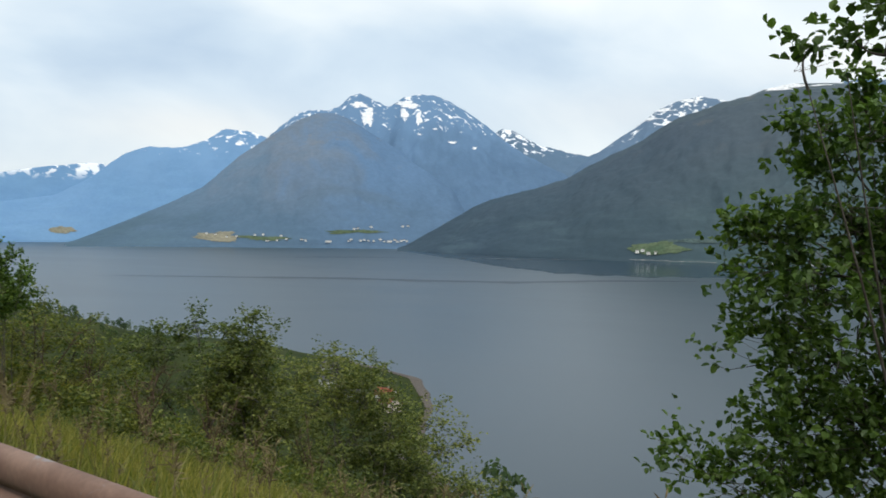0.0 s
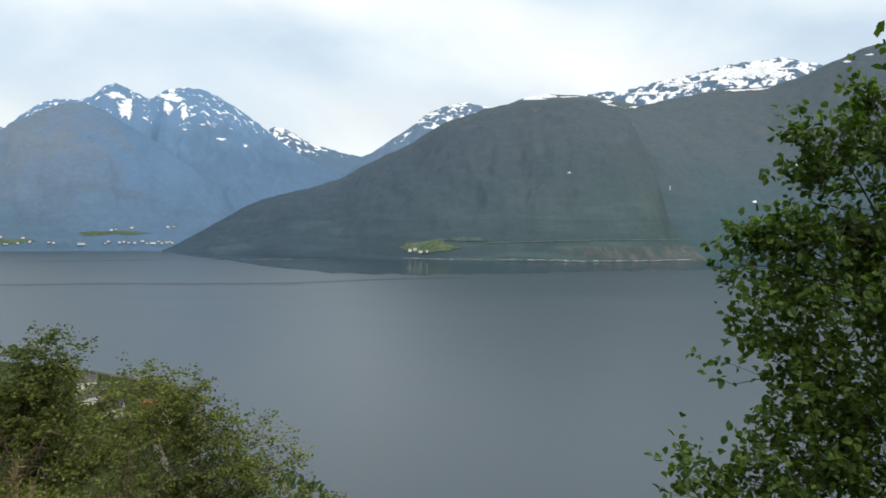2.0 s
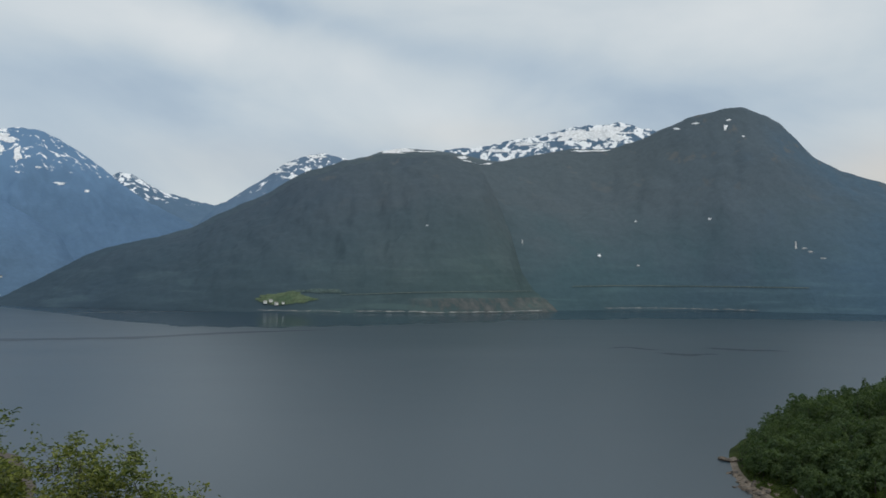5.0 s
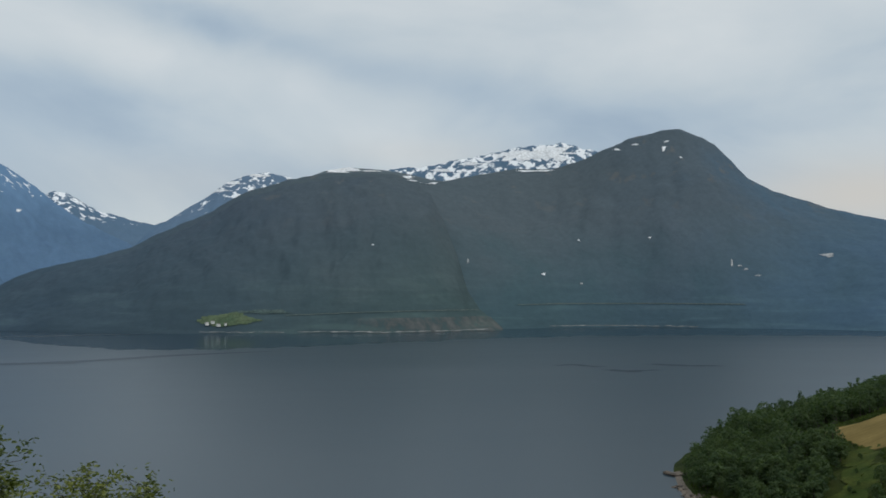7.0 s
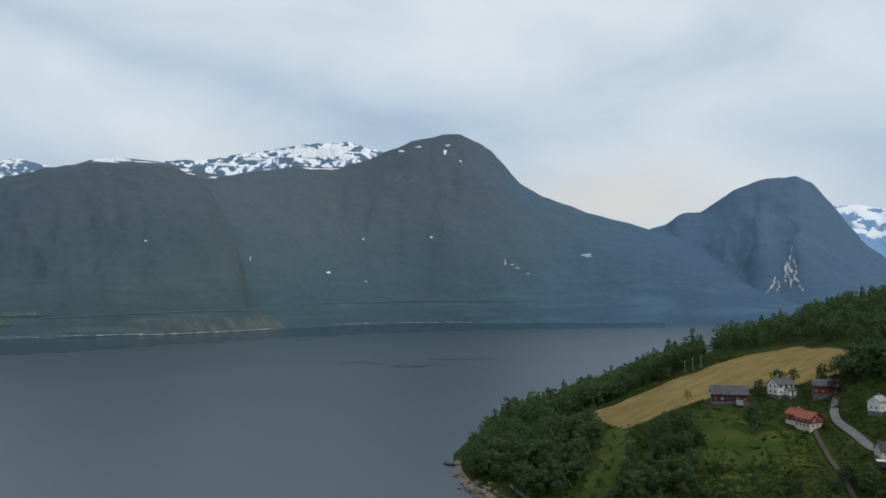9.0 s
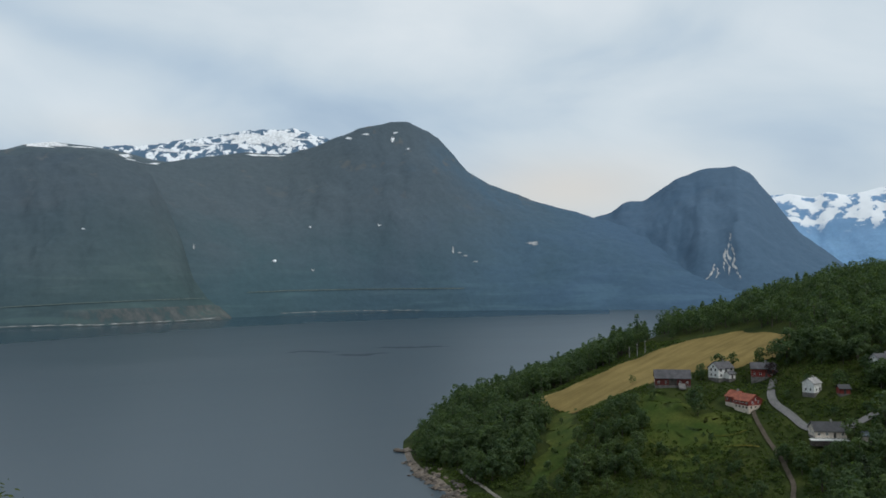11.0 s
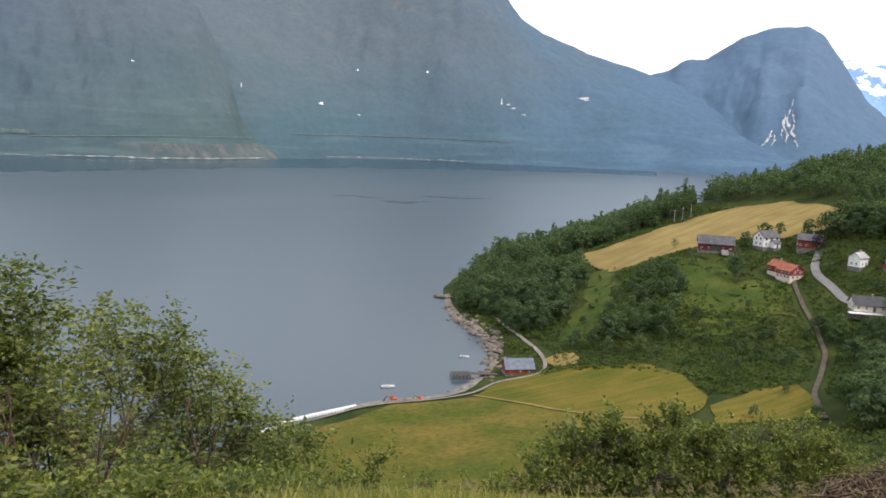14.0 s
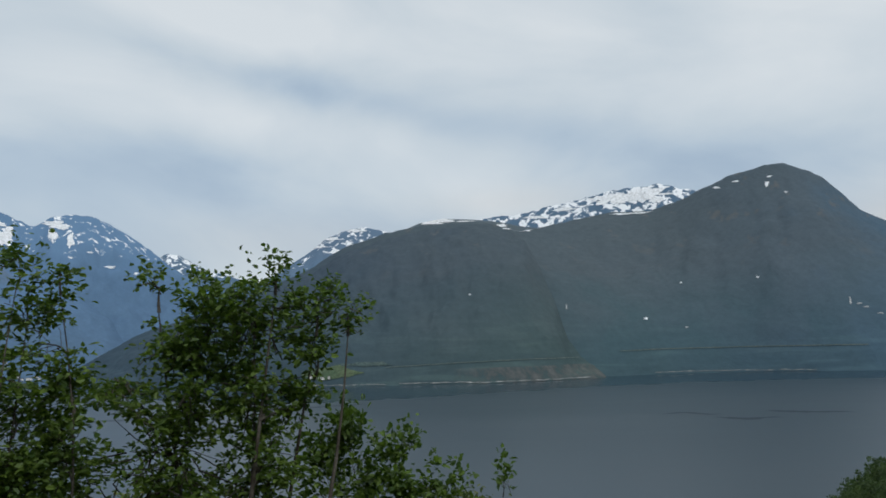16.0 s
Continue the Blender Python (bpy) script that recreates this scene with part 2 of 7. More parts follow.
GRAVEL = mat_two("gravel_track", (0.122, 0.109, 0.090), (0.173, 0.155, 0.130), 0.06, 0.95, 1.2)
TRACK = mat_two("pale_gravel_track", (0.156, 0.144, 0.121), (0.226, 0.211, 0.179), 0.1, 0.95, 1.2)
BEACH = mat_two("grey_beach_gravel", (0.10, 0.095, 0.085), (0.24, 0.225, 0.20), 0.5, 0.95, 2.5, 0.6, 0.1)
PAVED = mat_two("pale_village_paving", (0.122, 0.119, 0.115), (0.180, 0.176, 0.173), 0.1, 0.9, 1.5)
ASPHALT = mat_two("worn_asphalt", (0.045, 0.045, 0.047), (0.075, 0.074, 0.072), 0.6, 0.9, 60.0, 0.3, 0.004)
def mat_rock():
    """Shore rock: grey-brown, each boulder a little different, dark at its cracks."""
    m, nt, bsdf = material("shore_rock", 0.9)
    vec = coords(nt)
    grain = noise_fac(nt, vec, 1.6, 6.0, 0.65)
    col = ramp(nt, grain, [(0.32, (0.040, 0.035, 0.030)), (0.5, (0.115, 0.098, 0.082)), (0.72, (0.215, 0.190, 0.162))])
    info = nt.nodes.new("ShaderNodeObjectInfo")
    col = mixcol(nt, 1.0, col, ramp(nt, info.outputs["Random"], [(0.0, (0.5, 0.5, 0.52)), (0.6, (0.95, 0.9, 0.85)), (1.0, (1.45, 1.38, 1.28))]), "MULTIPLY")
    link(nt, col, bsdf.inputs["Base Color"])
    bump(nt, bsdf, grain, 0.8, 0.25)
    return m


ROCK = mat_rock()
BARK = mat_two("grey_bark", (0.05, 0.042, 0.034), (0.13, 0.12, 0.105), 6.0, 0.9, 40.0, 0.6, 0.01)
def mat_rail():
    """Weathered brown rail with pale scuffs where the zinc shows."""
    m, nt, bsdf = material("rusty_guard_rail", 0.7)
    vec = coords(nt)
    base = ramp(nt, noise_fac(nt, vec, 3.0, 6.0, 0.6), [(0.35, (0.15, 0.085, 0.060)), (0.65, (0.23, 0.145, 0.108))])
    scuff = math_node(nt, "DIVIDE", math_node(nt, "SUBTRACT", noise_fac(nt, vec, 4.5, 5.0, 0.65, 0.6), 0.60), 0.07, True)
    col = mixcol(nt, math_node(nt, "MULTIPLY", scuff, 0.7), base, (0.24, 0.26, 0.28))
    fine = noise_fac(nt, vec, 45.0, 4.0)
    link(nt, mixcol(nt, 1.0, col, ramp(nt, fine, [(0.3, (0.88, 0.88, 0.88)), (0.7, (1.1, 1.1, 1.1))]), "MULTIPLY"), bsdf.inputs["Base Color"])
    bump(nt, bsdf, fine, 0.15, 0.002)
    return m


RUST = mat_rail()
STEEL = mat_two("galvanised_steel", (0.30, 0.31, 0.32), (0.42, 0.43, 0.44), 4.0, 0.5, 50.0, 0.1, 0.002)
PLASTIC_WHITE = mat_two("white_bale_wrap", (0.72, 0.74, 0.74), (0.82, 0.83, 0.82), 1.5, 0.45, 8.0, 0.3, 0.03)
WHITE_WOOD = mat_two("white_painted_boards", (0.66, 0.66, 0.64), (0.8, 0.8, 0.78), 0.6, 0.7, 5.0, 0.2, 0.02)
RED_WOOD = mat_two("red_painted_boards", (0.16, 0.025, 0.02), (0.24, 0.045, 0.035), 0.6, 0.8, 5.0, 0.3, 0.02)
BARN_WOOD = mat_two("dark_red_barn_boards", (0.085, 0.018, 0.016), (0.13, 0.030, 0.026), 0.6, 0.85, 5.0, 0.3, 0.02)
STONE = mat_two("grey_foundation_stone", (0.11, 0.105, 0.10), (0.20, 0.19, 0.18), 0.8, 0.9, 6.0)
CREAM_WOOD = mat_two("cream_painted_boards", (0.55, 0.48, 0.40), (0.66, 0.58, 0.5), 0.6, 0.7, 5.0, 0.2, 0.02)
SLATE = mat_two("grey_slate_roof", (0.045, 0.043, 0.048), (0.085, 0.083, 0.09), 0.5, 0.6, 4.0, 0.4, 0.05)
BLUE_SLATE = mat_two("blue_grey_metal_roof", (0.075, 0.095, 0.125), (0.12, 0.145, 0.18), 0.5, 0.5, 4.0, 0.3, 0.03)
BLACK_TILE = mat_two("black_tile_roof", (0.018, 0.019, 0.022), (0.04, 0.04, 0.045), 0.5, 0.5, 4.0, 0.4, 0.05)
RED_TILE = mat_two("red_clay_tile_roof", (0.184, 0.048, 0.028), (0.299, 0.090, 0.048), 0.5, 0.75, 4.0, 0.5, 0.05)
CONCRETE = mat_two("grey_concrete", (0.25, 0.245, 0.235), (0.38, 0.37, 0.36), 0.5, 0.85, 6.0)
DARK_WOOD = mat_two("tarred_timber", (0.03, 0.027, 0.025), (0.08, 0.07, 0.06), 1.0, 0.85, 8.0)
ORANGE = mat_two("orange_machine_paint", (0.330, 0.060, 0.012), (0.408, 0.096, 0.024), 1.0, 0.45, 8.0, 0.1, 0.01)
DEAD_WOOD = mat_two("dead_branches", (0.045, 0.030, 0.020), (0.15, 0.105, 0.072), 7.0, 0.9, 60.0, 0.5, 0.004)
DRY_STEM = mat_two("dry_stems", (0.112, 0.087, 0.045), (0.210, 0.175, 0.091), 5.0, 0.9, 30.0)


def mat_glass():
    m, nt, bsdf = material("window_glass", 0.08)
    bsdf.inputs["Base Color"].default_value = (0.02, 0.025, 0.03, 1)
    return m


GLASS = mat_glass()
LEAF_ALDER = mat_leaf("alder_leaves", (0.035, 0.073, 0.017), (0.152, 0.233, 0.053), 0.5)
LEAF_ROWAN = mat_leaf("rowan_leaves", (0.037, 0.062, 0.017), (0.224, 0.253, 0.086), 0.45)
LEAF_THICKET = mat_leaf("thicket_leaves", (0.038, 0.066, 0.016), (0.205, 0.225, 0.060))
LEAF_WOOD = mat_leaf("birch_wood_leaves", (0.051, 0.085, 0.045), (0.099, 0.145, 0.066), 0.7, 0.45)
LEAF_SCRUB = mat_leaf("bracken_leaves", (0.046, 0.076, 0.020), (0.076, 0.108, 0.030), 0.8, 0.45)
LEAF_SPRUCE = mat_leaf("spruce_needles", (0.013, 0.027, 0.011), (0.036, 0.060, 0.022), 0.7, 0.1)
LEAF_COPPER = mat_leaf("copper_beech_leaves", (0.012, 0.008, 0.012), (0.03, 0.018, 0.024), 0.7, 0.1)
GRASS = mat_leaf("tall_grass_blades", (0.085, 0.115, 0.022), (0.30, 0.265, 0.085), 0.6, 0.4)
PETAL = mat_leaf("white_blossom", (0.6, 0.6, 0.52), (0.8, 0.8, 0.74), 0.7, 0.3)


# ---- mesh helpers ----
def fast_mesh(name, verts, quads, mat, parent=None, smooth=False):
    """A mesh object from numpy arrays: verts (n, 3), faces (m, k)."""
    verts, quads = np.asarray(verts, np.float32), np.asarray(quads, np.int32)
    me = bpy.data.meshes.new(name)
    k = quads.shape[1]
    me.vertices.add(len(verts))
    me.vertices.foreach_set("co", verts.ravel())
    me.loops.add(quads.size)
    me.loops.foreach_set("vertex_index", quads.ravel())
    me.polygons.add(len(quads))
    me.polygons.foreach_set("loop_start", np.arange(len(quads), dtype=np.int32) * k)
    me.polygons.foreach_set("use_smooth", np.full(len(quads), smooth))
    me.update(calc_edges=True)
    me.validate()
    me.materials.append(mat)
    ob = new(name, me)
    if parent:
        ob.parent = parent
    return ob


def part(name, bm, mat, parent, label=""):
    me = bpy.data.meshes.new(name)
    bm.to_mesh(me)
    bm.free()
    me.materials.append(mat)
    ob = new(name, me)
    ob.parent = parent
    return tagged(ob, label)


def box(bm, x0, x1, y0, y1, z0, z1, bevel=0.0):
    r = bmesh.ops.create_cube(bm, size=1.0, matrix=Matrix.LocRotScale(((x0 + x1) / 2, (y0 + y1) / 2, (z0 + z1) / 2), None, (x1 - x0, y1 - y0, z1 - z0)))
    if bevel:
        es = list({e for v in r["verts"] for e in v.link_edges})
        bmesh.ops.bevel(bm, geom=es, offset=bevel, segments=2, affect="EDGES")
    return bm


def box_part(name, x0, x1, y0, y1, z0, z1, mat, parent, label="", bevel=0.0):
    return part(name, box(bmesh.new(), x0, x1, y0, y1, z0, z1, bevel), mat, parent, label)


def grid_faces(nu, nv):
    i = np.arange((nu - 1) * (nv - 1))
    a = (i // (nv - 1)) * nv + i % (nv - 1)
    return np.stack([a, a + nv, a + nv + 1, a + 1], 1)


def fractal(x, y, scale, octaves=5, seed=0.0, gain=0.5):
    out = np.zeros(x.shape)
    flat = out.ravel()
    xs, ys = x.ravel() * scale, y.ravel() * scale
    for i in range(flat.size):
        flat[i] = noise.fractal((xs[i], ys[i], seed), 1.0, 2.0, octaves)
    return flat.reshape(x.shape)


def empty(name, at, rz=0.0):
    ob = new(name)
    ob.matrix_world = pose(*at, 0, 0, rz)
    return ob


# ---- water ----
def build_water():
    rings, sides = 40, 160
    r = 4950 * (np.arange(1, rings + 1) / rings) ** 2
    a = np.linspace(0, 2 * np.pi, sides, endpoint=False)
    v = np.zeros((rings * sides, 3))
    v[:, 0] = (r[:, None] * np.sin(a)).ravel()
    v[:, 1] = (r[:, None] * np.cos(a)).ravel()
    f = []
    for i in range(rings - 1):
        for j in range(sides):
            k = (j + 1) % sides
            f.append((i * sides + k, i * sides + j, (i + 1) * sides + j, (i + 1) * sides + k))
    f = np.array(f)
    ob = fast_mesh("water", v, f, WATER, None, True)
    tagged(ob, "calm slate-grey fjord water with faint wind streaks", "water", kind="structure")


build_water()


def build_slick():
    """A long thin wake line across the fjord."""
    m, nt, bsdf = material("ruffled_wake", 0.38)
    bsdf.inputs["Base Color"].default_value = (0.010, 0.024, 0.040, 1)
    bsdf.inputs["IOR"].default_value = 1.33
    for b0, b1, r0, w0 in [(13.5, 17.6, 1150, 13), (17.0, 21.5, 1085, 18), (20.0, 26.0, 1190, 19), (-40.0, -29.0, 2370, 26), (-28.0, -14.0, 2340, 22)]:
        verts = []
        for i in range(40):
            b = b0 + (b1 - b0) * i / 39
            q = r0 + 25 * noise.noise((b * 0.5, r0, 0))
            w = w0 * math.sin(math.pi * i / 39) * (0.8 + 0.7 * noise.noise((b * 1.3, r0, 2)))
            for k in (-1, 1):
                verts.append((-5 + (q + k * w) * math.sin(radians(b)), 0.8 + (q + k * w) * math.cos(radians(b)), 0.25))
        tagged(fast_mesh("wind_slick", verts, grid_faces(40, 2), m), "dark streak of ruffled water on the fjord", "water", kind="structure")
    verts = []
    stops = np.array([(-52, 1580), (-49, 1551), (-41, 1464), (-34, 1422), (-28, 1369), (-21, 1345), (-14, 1432), (-7, 1490)], float)
    for b in np.linspace(-52, -7, 90):
        r = np.interp(b, stops[:, 0], stops[:, 1])
        w = (22 + 15 * noise.noise((b * 0.4, 0, 0))) * min(1, (b + 52) / 14, (-7 - b) / 7 + 0.03)
        for k in (-1, 1):
            q = r + k * w + 6 * noise.noise((b * 0.9, 5, 0))
            verts.append((-5 + q * math.sin(radians(b)), 0.8 + q * math.cos(radians(b)), 0.25))
    ob = fast_mesh("wake_line", verts, grid_faces(90, 2), m)
    tagged(ob, "dark ruffled wake line on the fjord", "water", kind="structure")


build_slick()


def build_calm():
    """Sheltered water under the far shore, out to the ragged edge of the wind."""
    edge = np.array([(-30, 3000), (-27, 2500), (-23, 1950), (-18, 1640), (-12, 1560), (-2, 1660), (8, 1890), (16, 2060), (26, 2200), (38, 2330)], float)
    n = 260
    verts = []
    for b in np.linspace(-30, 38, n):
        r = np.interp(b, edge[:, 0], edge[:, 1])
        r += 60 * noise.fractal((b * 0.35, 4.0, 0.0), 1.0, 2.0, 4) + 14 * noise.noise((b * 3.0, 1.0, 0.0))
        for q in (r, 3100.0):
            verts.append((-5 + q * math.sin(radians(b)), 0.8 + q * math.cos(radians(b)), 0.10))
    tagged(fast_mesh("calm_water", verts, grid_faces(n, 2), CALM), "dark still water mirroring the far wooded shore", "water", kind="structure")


build_calm()

# ---- mountains: (bearing, crest height) along each range, seen from the road ----
EYE = np.array([-5.0, 0.8])


def mountain(name, crest, r_crest, shore, mat, label, rough=1.0, power=0.85, seed=0.0, nu=240, nv=70, jag=4.0, gully=0.55, crest_at=()):
    """A mountainside that climbs from its shore to its crest and falls away behind it."""
    crest, shore = np.array(crest, float), np.array(shore, float)
    b = np.linspace(crest[0, 0], crest[-1, 0], nu)
    # smooth crest between the given heights, which hold at the nominal distance r_crest
    h = np.interp(b, crest[:, 0], crest[:, 1])
    reach = np.full(nu, float(r_crest))
    if crest_at:
        reach = np.interp(b, [q[0] for q in crest_at], [q[1] for q in crest_at])
        reach = np.convolve(np.pad(reach, 14, mode="edge"), np.ones(29) / 29, "valid")
        h = 100.0 + (h - 100.0) * reach / r_crest
    k = 1
    pad = np.pad(h, k, mode="edge")
    h = np.convolve(pad, np.ones(2 * k + 1) / (2 * k + 1), "valid")
    r0 = np.interp(b, shore[:, 0], shore[:, 1])
    r0 = np.convolve(np.pad(r0, 16, mode="edge"), np.ones(33) / 33, "valid")
    s = np.concatenate([np.linspace(-0.02, 1.0, nv - 8), 1.0 + np.linspace(0.04, 0.5, 8)])
    B, S = np.meshgrid(np.radians(b), s, indexing="ij")
    R0, H = np.repeat(r0[:, None], nv, 1), np.repeat(h[:, None], nv, 1)
    Rr = R0 + (np.repeat(reach[:, None], nv, 1) - R0) * S
    X, Y = EYE[0] + Rr * np.sin(B), EYE[1] + Rr * np.cos(B)
    rise = np.clip(S, 0, 1) ** power
    Zz = H * rise
    back = np.clip(S - 1.0, 0, None)
    Zz = Zz - back * H * 0.9
    big = fractal(X, Y, 1 / 420.0, 6, seed)
    # gullies run downhill: noise along the bearing, stretched up the slope
    gul = fractal(np.degrees(B) * 60, S * 300, 1 / 170.0, 5, seed + 7)
    mask = np.clip(S, 0, 1) * np.clip(1.0 - S, 0, 1) * 4
    Zz = Zz + mask * rough * (big * 0.10 + gul * 0.085 * gully) * H
    small = fractal(X, Y, 1 / 45.0, 4, seed + 3)
    Zz = Zz + small * jag * np.clip(S * 3, 0, 1)
    Zz[S < 0] = -6
    v = np.stack([X, Y, Zz], -1).reshape(-1, 3)
    ob = fast_mesh(name, v, grid_faces(nu, nv), mat, None, True)
    tagged(ob, label, "mountain", kind="structure")
    SIDES[name] = (b, S[0], v.reshape(nu, nv, 3))
    return ob


SIDES = {}


def on_side(name, bearing, elevation):
    """The point of a mountainside that lies at this bearing and height angle from the road."""
    b, s, grid = SIDES[name]
    k = np.interp(bearing, b, np.arange(len(b)))
    i = min(int(k), len(b) - 2)
    col = grid[i] * (1 - (k - i)) + grid[i + 1] * (k - i)
    d = np.hypot(col[:, 0] - EYE[0], col[:, 1] - EYE[1])
    el = np.degrees(np.arctan2(col[:, 2] - 100.0, d))
    over = np.where(el >= elevation)[0]
    j = over[0] if len(over) else int(np.argmax(el))
    if j == 0:
        return col[0]
    f = (elevation - el[j - 1]) / max(el[j] - el[j - 1], 1e-6)
    return col[j - 1] * (1 - min(f, 1)) + col[j] * min(f, 1)


def mat_slope(name, zones, rock, cliff=False, ledges=0.5):
    """A wooded mountainside whose colours hold distance haze and change along it. zones: (bearing, colour below, colour
    above), with rising bearings.
    """
    m, nt, bsdf = material(name, 0.95)
    bsdf.inputs["Specular IOR Level"].default_value = 0.05
    vec = coords(nt)
    sep = nt.nodes.new("ShaderNodeSeparateXYZ")
    link(nt, vec, sep.inputs[0])
    big = noise_fac(nt, vec, 0.0042, 6.0, 0.6, 0.5)
    fine = noise_fac(nt, vec, 0.045, 5.0, 0.7)
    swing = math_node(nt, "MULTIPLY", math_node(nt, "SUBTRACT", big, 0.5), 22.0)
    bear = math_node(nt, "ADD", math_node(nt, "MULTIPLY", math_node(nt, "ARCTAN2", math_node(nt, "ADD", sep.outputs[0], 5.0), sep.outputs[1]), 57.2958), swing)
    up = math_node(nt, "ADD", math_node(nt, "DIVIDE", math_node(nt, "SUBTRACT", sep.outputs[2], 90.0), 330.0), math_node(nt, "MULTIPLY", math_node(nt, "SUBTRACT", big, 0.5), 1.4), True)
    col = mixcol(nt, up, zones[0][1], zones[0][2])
    # the blue shift from zone to zone paints haze into the base colour
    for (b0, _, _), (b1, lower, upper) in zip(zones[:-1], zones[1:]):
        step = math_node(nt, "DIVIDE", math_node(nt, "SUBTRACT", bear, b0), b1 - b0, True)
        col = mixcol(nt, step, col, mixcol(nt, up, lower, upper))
    # ledges and old forest roads along the lower slope
    level = nt.nodes.new("ShaderNodeMapping")
    level.inputs["Scale"].default_value = (0.22, 0.22, 1.9)
    link(nt, vec, level.inputs[0])
    ledge = noise_fac(nt, level.outputs[0], 0.02, 3.0, 0.5, 0.4)
    foot = math_node(nt, "SUBTRACT", 1.0, math_node(nt, "DIVIDE", sep.outputs[2], 240.0), True)
    col = mixcol(nt, math_node(nt, "MULTIPLY", foot, ledges), col, mixcol(nt, 1.0, col, ramp(nt, ledge, [(0.38, (0.66, 0.70, 0.74)), (0.55, (1.0, 1.0, 1.0)), (0.66, (1.5, 1.5, 1.34))]), "MULTIPLY"))
    col = mixcol(nt, 1.0, col, ramp(nt, fine, [(0.3, (0.91, 0.91, 0.91)), (0.7, (1.09, 1.09, 1.09))]), "MULTIPLY")
    bare = math_node(nt, "DIVIDE", math_node(nt, "SUBTRACT", noise_fac(nt, vec, 0.011, 5.0, 0.62), 0.6), 0.06, True)
    high = math_node(nt, "DIVIDE", math_node(nt, "SUBTRACT", sep.outputs[2], 330.0), 320.0, True)
    col = mixcol(nt, math_node(nt, "MULTIPLY", math_node(nt, "MULTIPLY", bare, high), 0.7), col, rock)
    if cliff:
        # broken rock faces between the shore and the road
        along = math_node(nt, "MULTIPLY", math_node(nt, "DIVIDE", math_node(nt, "SUBTRACT", bear, -1.5), 4.0, True), math_node(nt, "LESS_THAN", sep.outputs[2], 44.0))
        upright = nt.nodes.new("ShaderNodeMapping")
        upright.inputs["Scale"].default_value = (1.0, 1.0, 0.3)
        link(nt, vec, upright.inputs[0])
        face = noise_fac(nt, upright.outputs[0], 0.026, 6.0, 0.7)
        worn = ramp(nt, face, [(0.36, (0.045, 0.064, 0.066)), (0.5, (0.080, 0.086, 0.086)), (0.66, (0.138, 0.134, 0.130))])
        shown = math_node(nt, "DIVIDE", math_node(nt, "SUBTRACT", face, 0.42), 0.08, True)
        col = mixcol(nt, math_node(nt, "MULTIPLY", math_node(nt, "MULTIPLY", along, shown), 0.65), col, worn)
    link(nt, col, bsdf.inputs["Base Color"])
    bump(nt, bsdf, big, 0.35, 40.0)
    return m


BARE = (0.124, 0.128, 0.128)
# haze greys these woods; the left zone is painted darker as its shaded face
M_SHOULDER = mat_slope("hazy_wooded_shoulder", [(-26, (0.048, 0.076, 0.102), (0.052, 0.080, 0.116)), (-11, (0.050, 0.077, 0.094), (0.060, 0.084, 0.110)), (7, (0.060, 0.093, 0.096), (0.080, 0.103, 0.117))], BARE, True)
# painted haze: the woods turn bluer to the right to merge with the dome
M_FRONT = mat_slope("hazy_forested_mountainside", [(-26, (0.048, 0.076, 0.102), (0.052, 0.080, 0.116)), (-4, (0.056, 0.096, 0.108), (0.078, 0.104, 0.122)), (12, (0.058, 0.098, 0.116), (0.084, 0.108, 0.124)), (25, (0.062, 0.104, 0.134), (0.082, 0.110, 0.134)), (33, (0.062, 0.108, 0.150), (0.070, 0.114, 0.158)), (42, (0.064, 0.112, 0.170), (0.068, 0.116, 0.178))], BARE, ledges=0.35)
# the dome's blue is distance haze put into its base colour
M_DOME = mat_slope("haze_blue_dome", [(30, (0.066, 0.112, 0.162), (0.070, 0.116, 0.170)), (40, (0.066, 0.114, 0.172), (0.070, 0.118, 0.180)), (46, (0.072, 0.120, 0.178), (0.082, 0.130, 0.190))], (0.11, 0.15, 0.19), ledges=0.15)
# spur woods coloured blue for the air in between, bluest beside the massif
M_MID = mat_slope("haze_blue_forested_spur", [(-54, (0.074, 0.122, 0.162), (0.120, 0.195, 0.285)), (-44, (0.080, 0.132, 0.190), (0.122, 0.185, 0.258)), (-38, (0.082, 0.136, 0.200), (0.136, 0.178, 0.232)), (-31, (0.088, 0.148, 0.228), (0.104, 0.180, 0.290))], (0.165, 0.185, 0.21), ledges=0.15)
# distance haze is painted into the blue base colours of these ranges
M_BLUE = mat_mountain("haze_blue_snowy_massif", (0.092, 0.158, 0.250), (0.102, 0.176, 0.282), (0.132, 0.228, 0.360), 560.0, -0.10, 0.024, tree_line=420.0, grain=0.6, ledges=0.2)
M_NOTCH = mat_mountain("haze_blue_notch", (0.105, 0.175, 0.265), (0.115, 0.185, 0.275), (0.12, 0.18, 0.26), 520.0, -0.05, 0.024, tree_line=300.0)
M_SNOWY = mat_mountain("hazy_snow_plateau", (0.10, 0.165, 0.25), (0.115, 0.175, 0.25), (0.095, 0.155, 0.23), 500.0, -0.02, 0.022, tree_line=300.0)
M_FAR = mat_mountain("far_haze_blue_range", (0.136, 0.258, 0.425), (0.148, 0.272, 0.44), (0.152, 0.275, 0.44), 470.0, -0.075, 0.02, tree_line=300.0, grain=0.5)
M_FAINT = mat_mountain("faint_hazy_snowy_range", (0.145, 0.275, 0.45), (0.152, 0.285, 0.46), (0.16, 0.295, 0.465), 345.0, 0.06, 0.02, tree_line=300.0, grain=0.4)

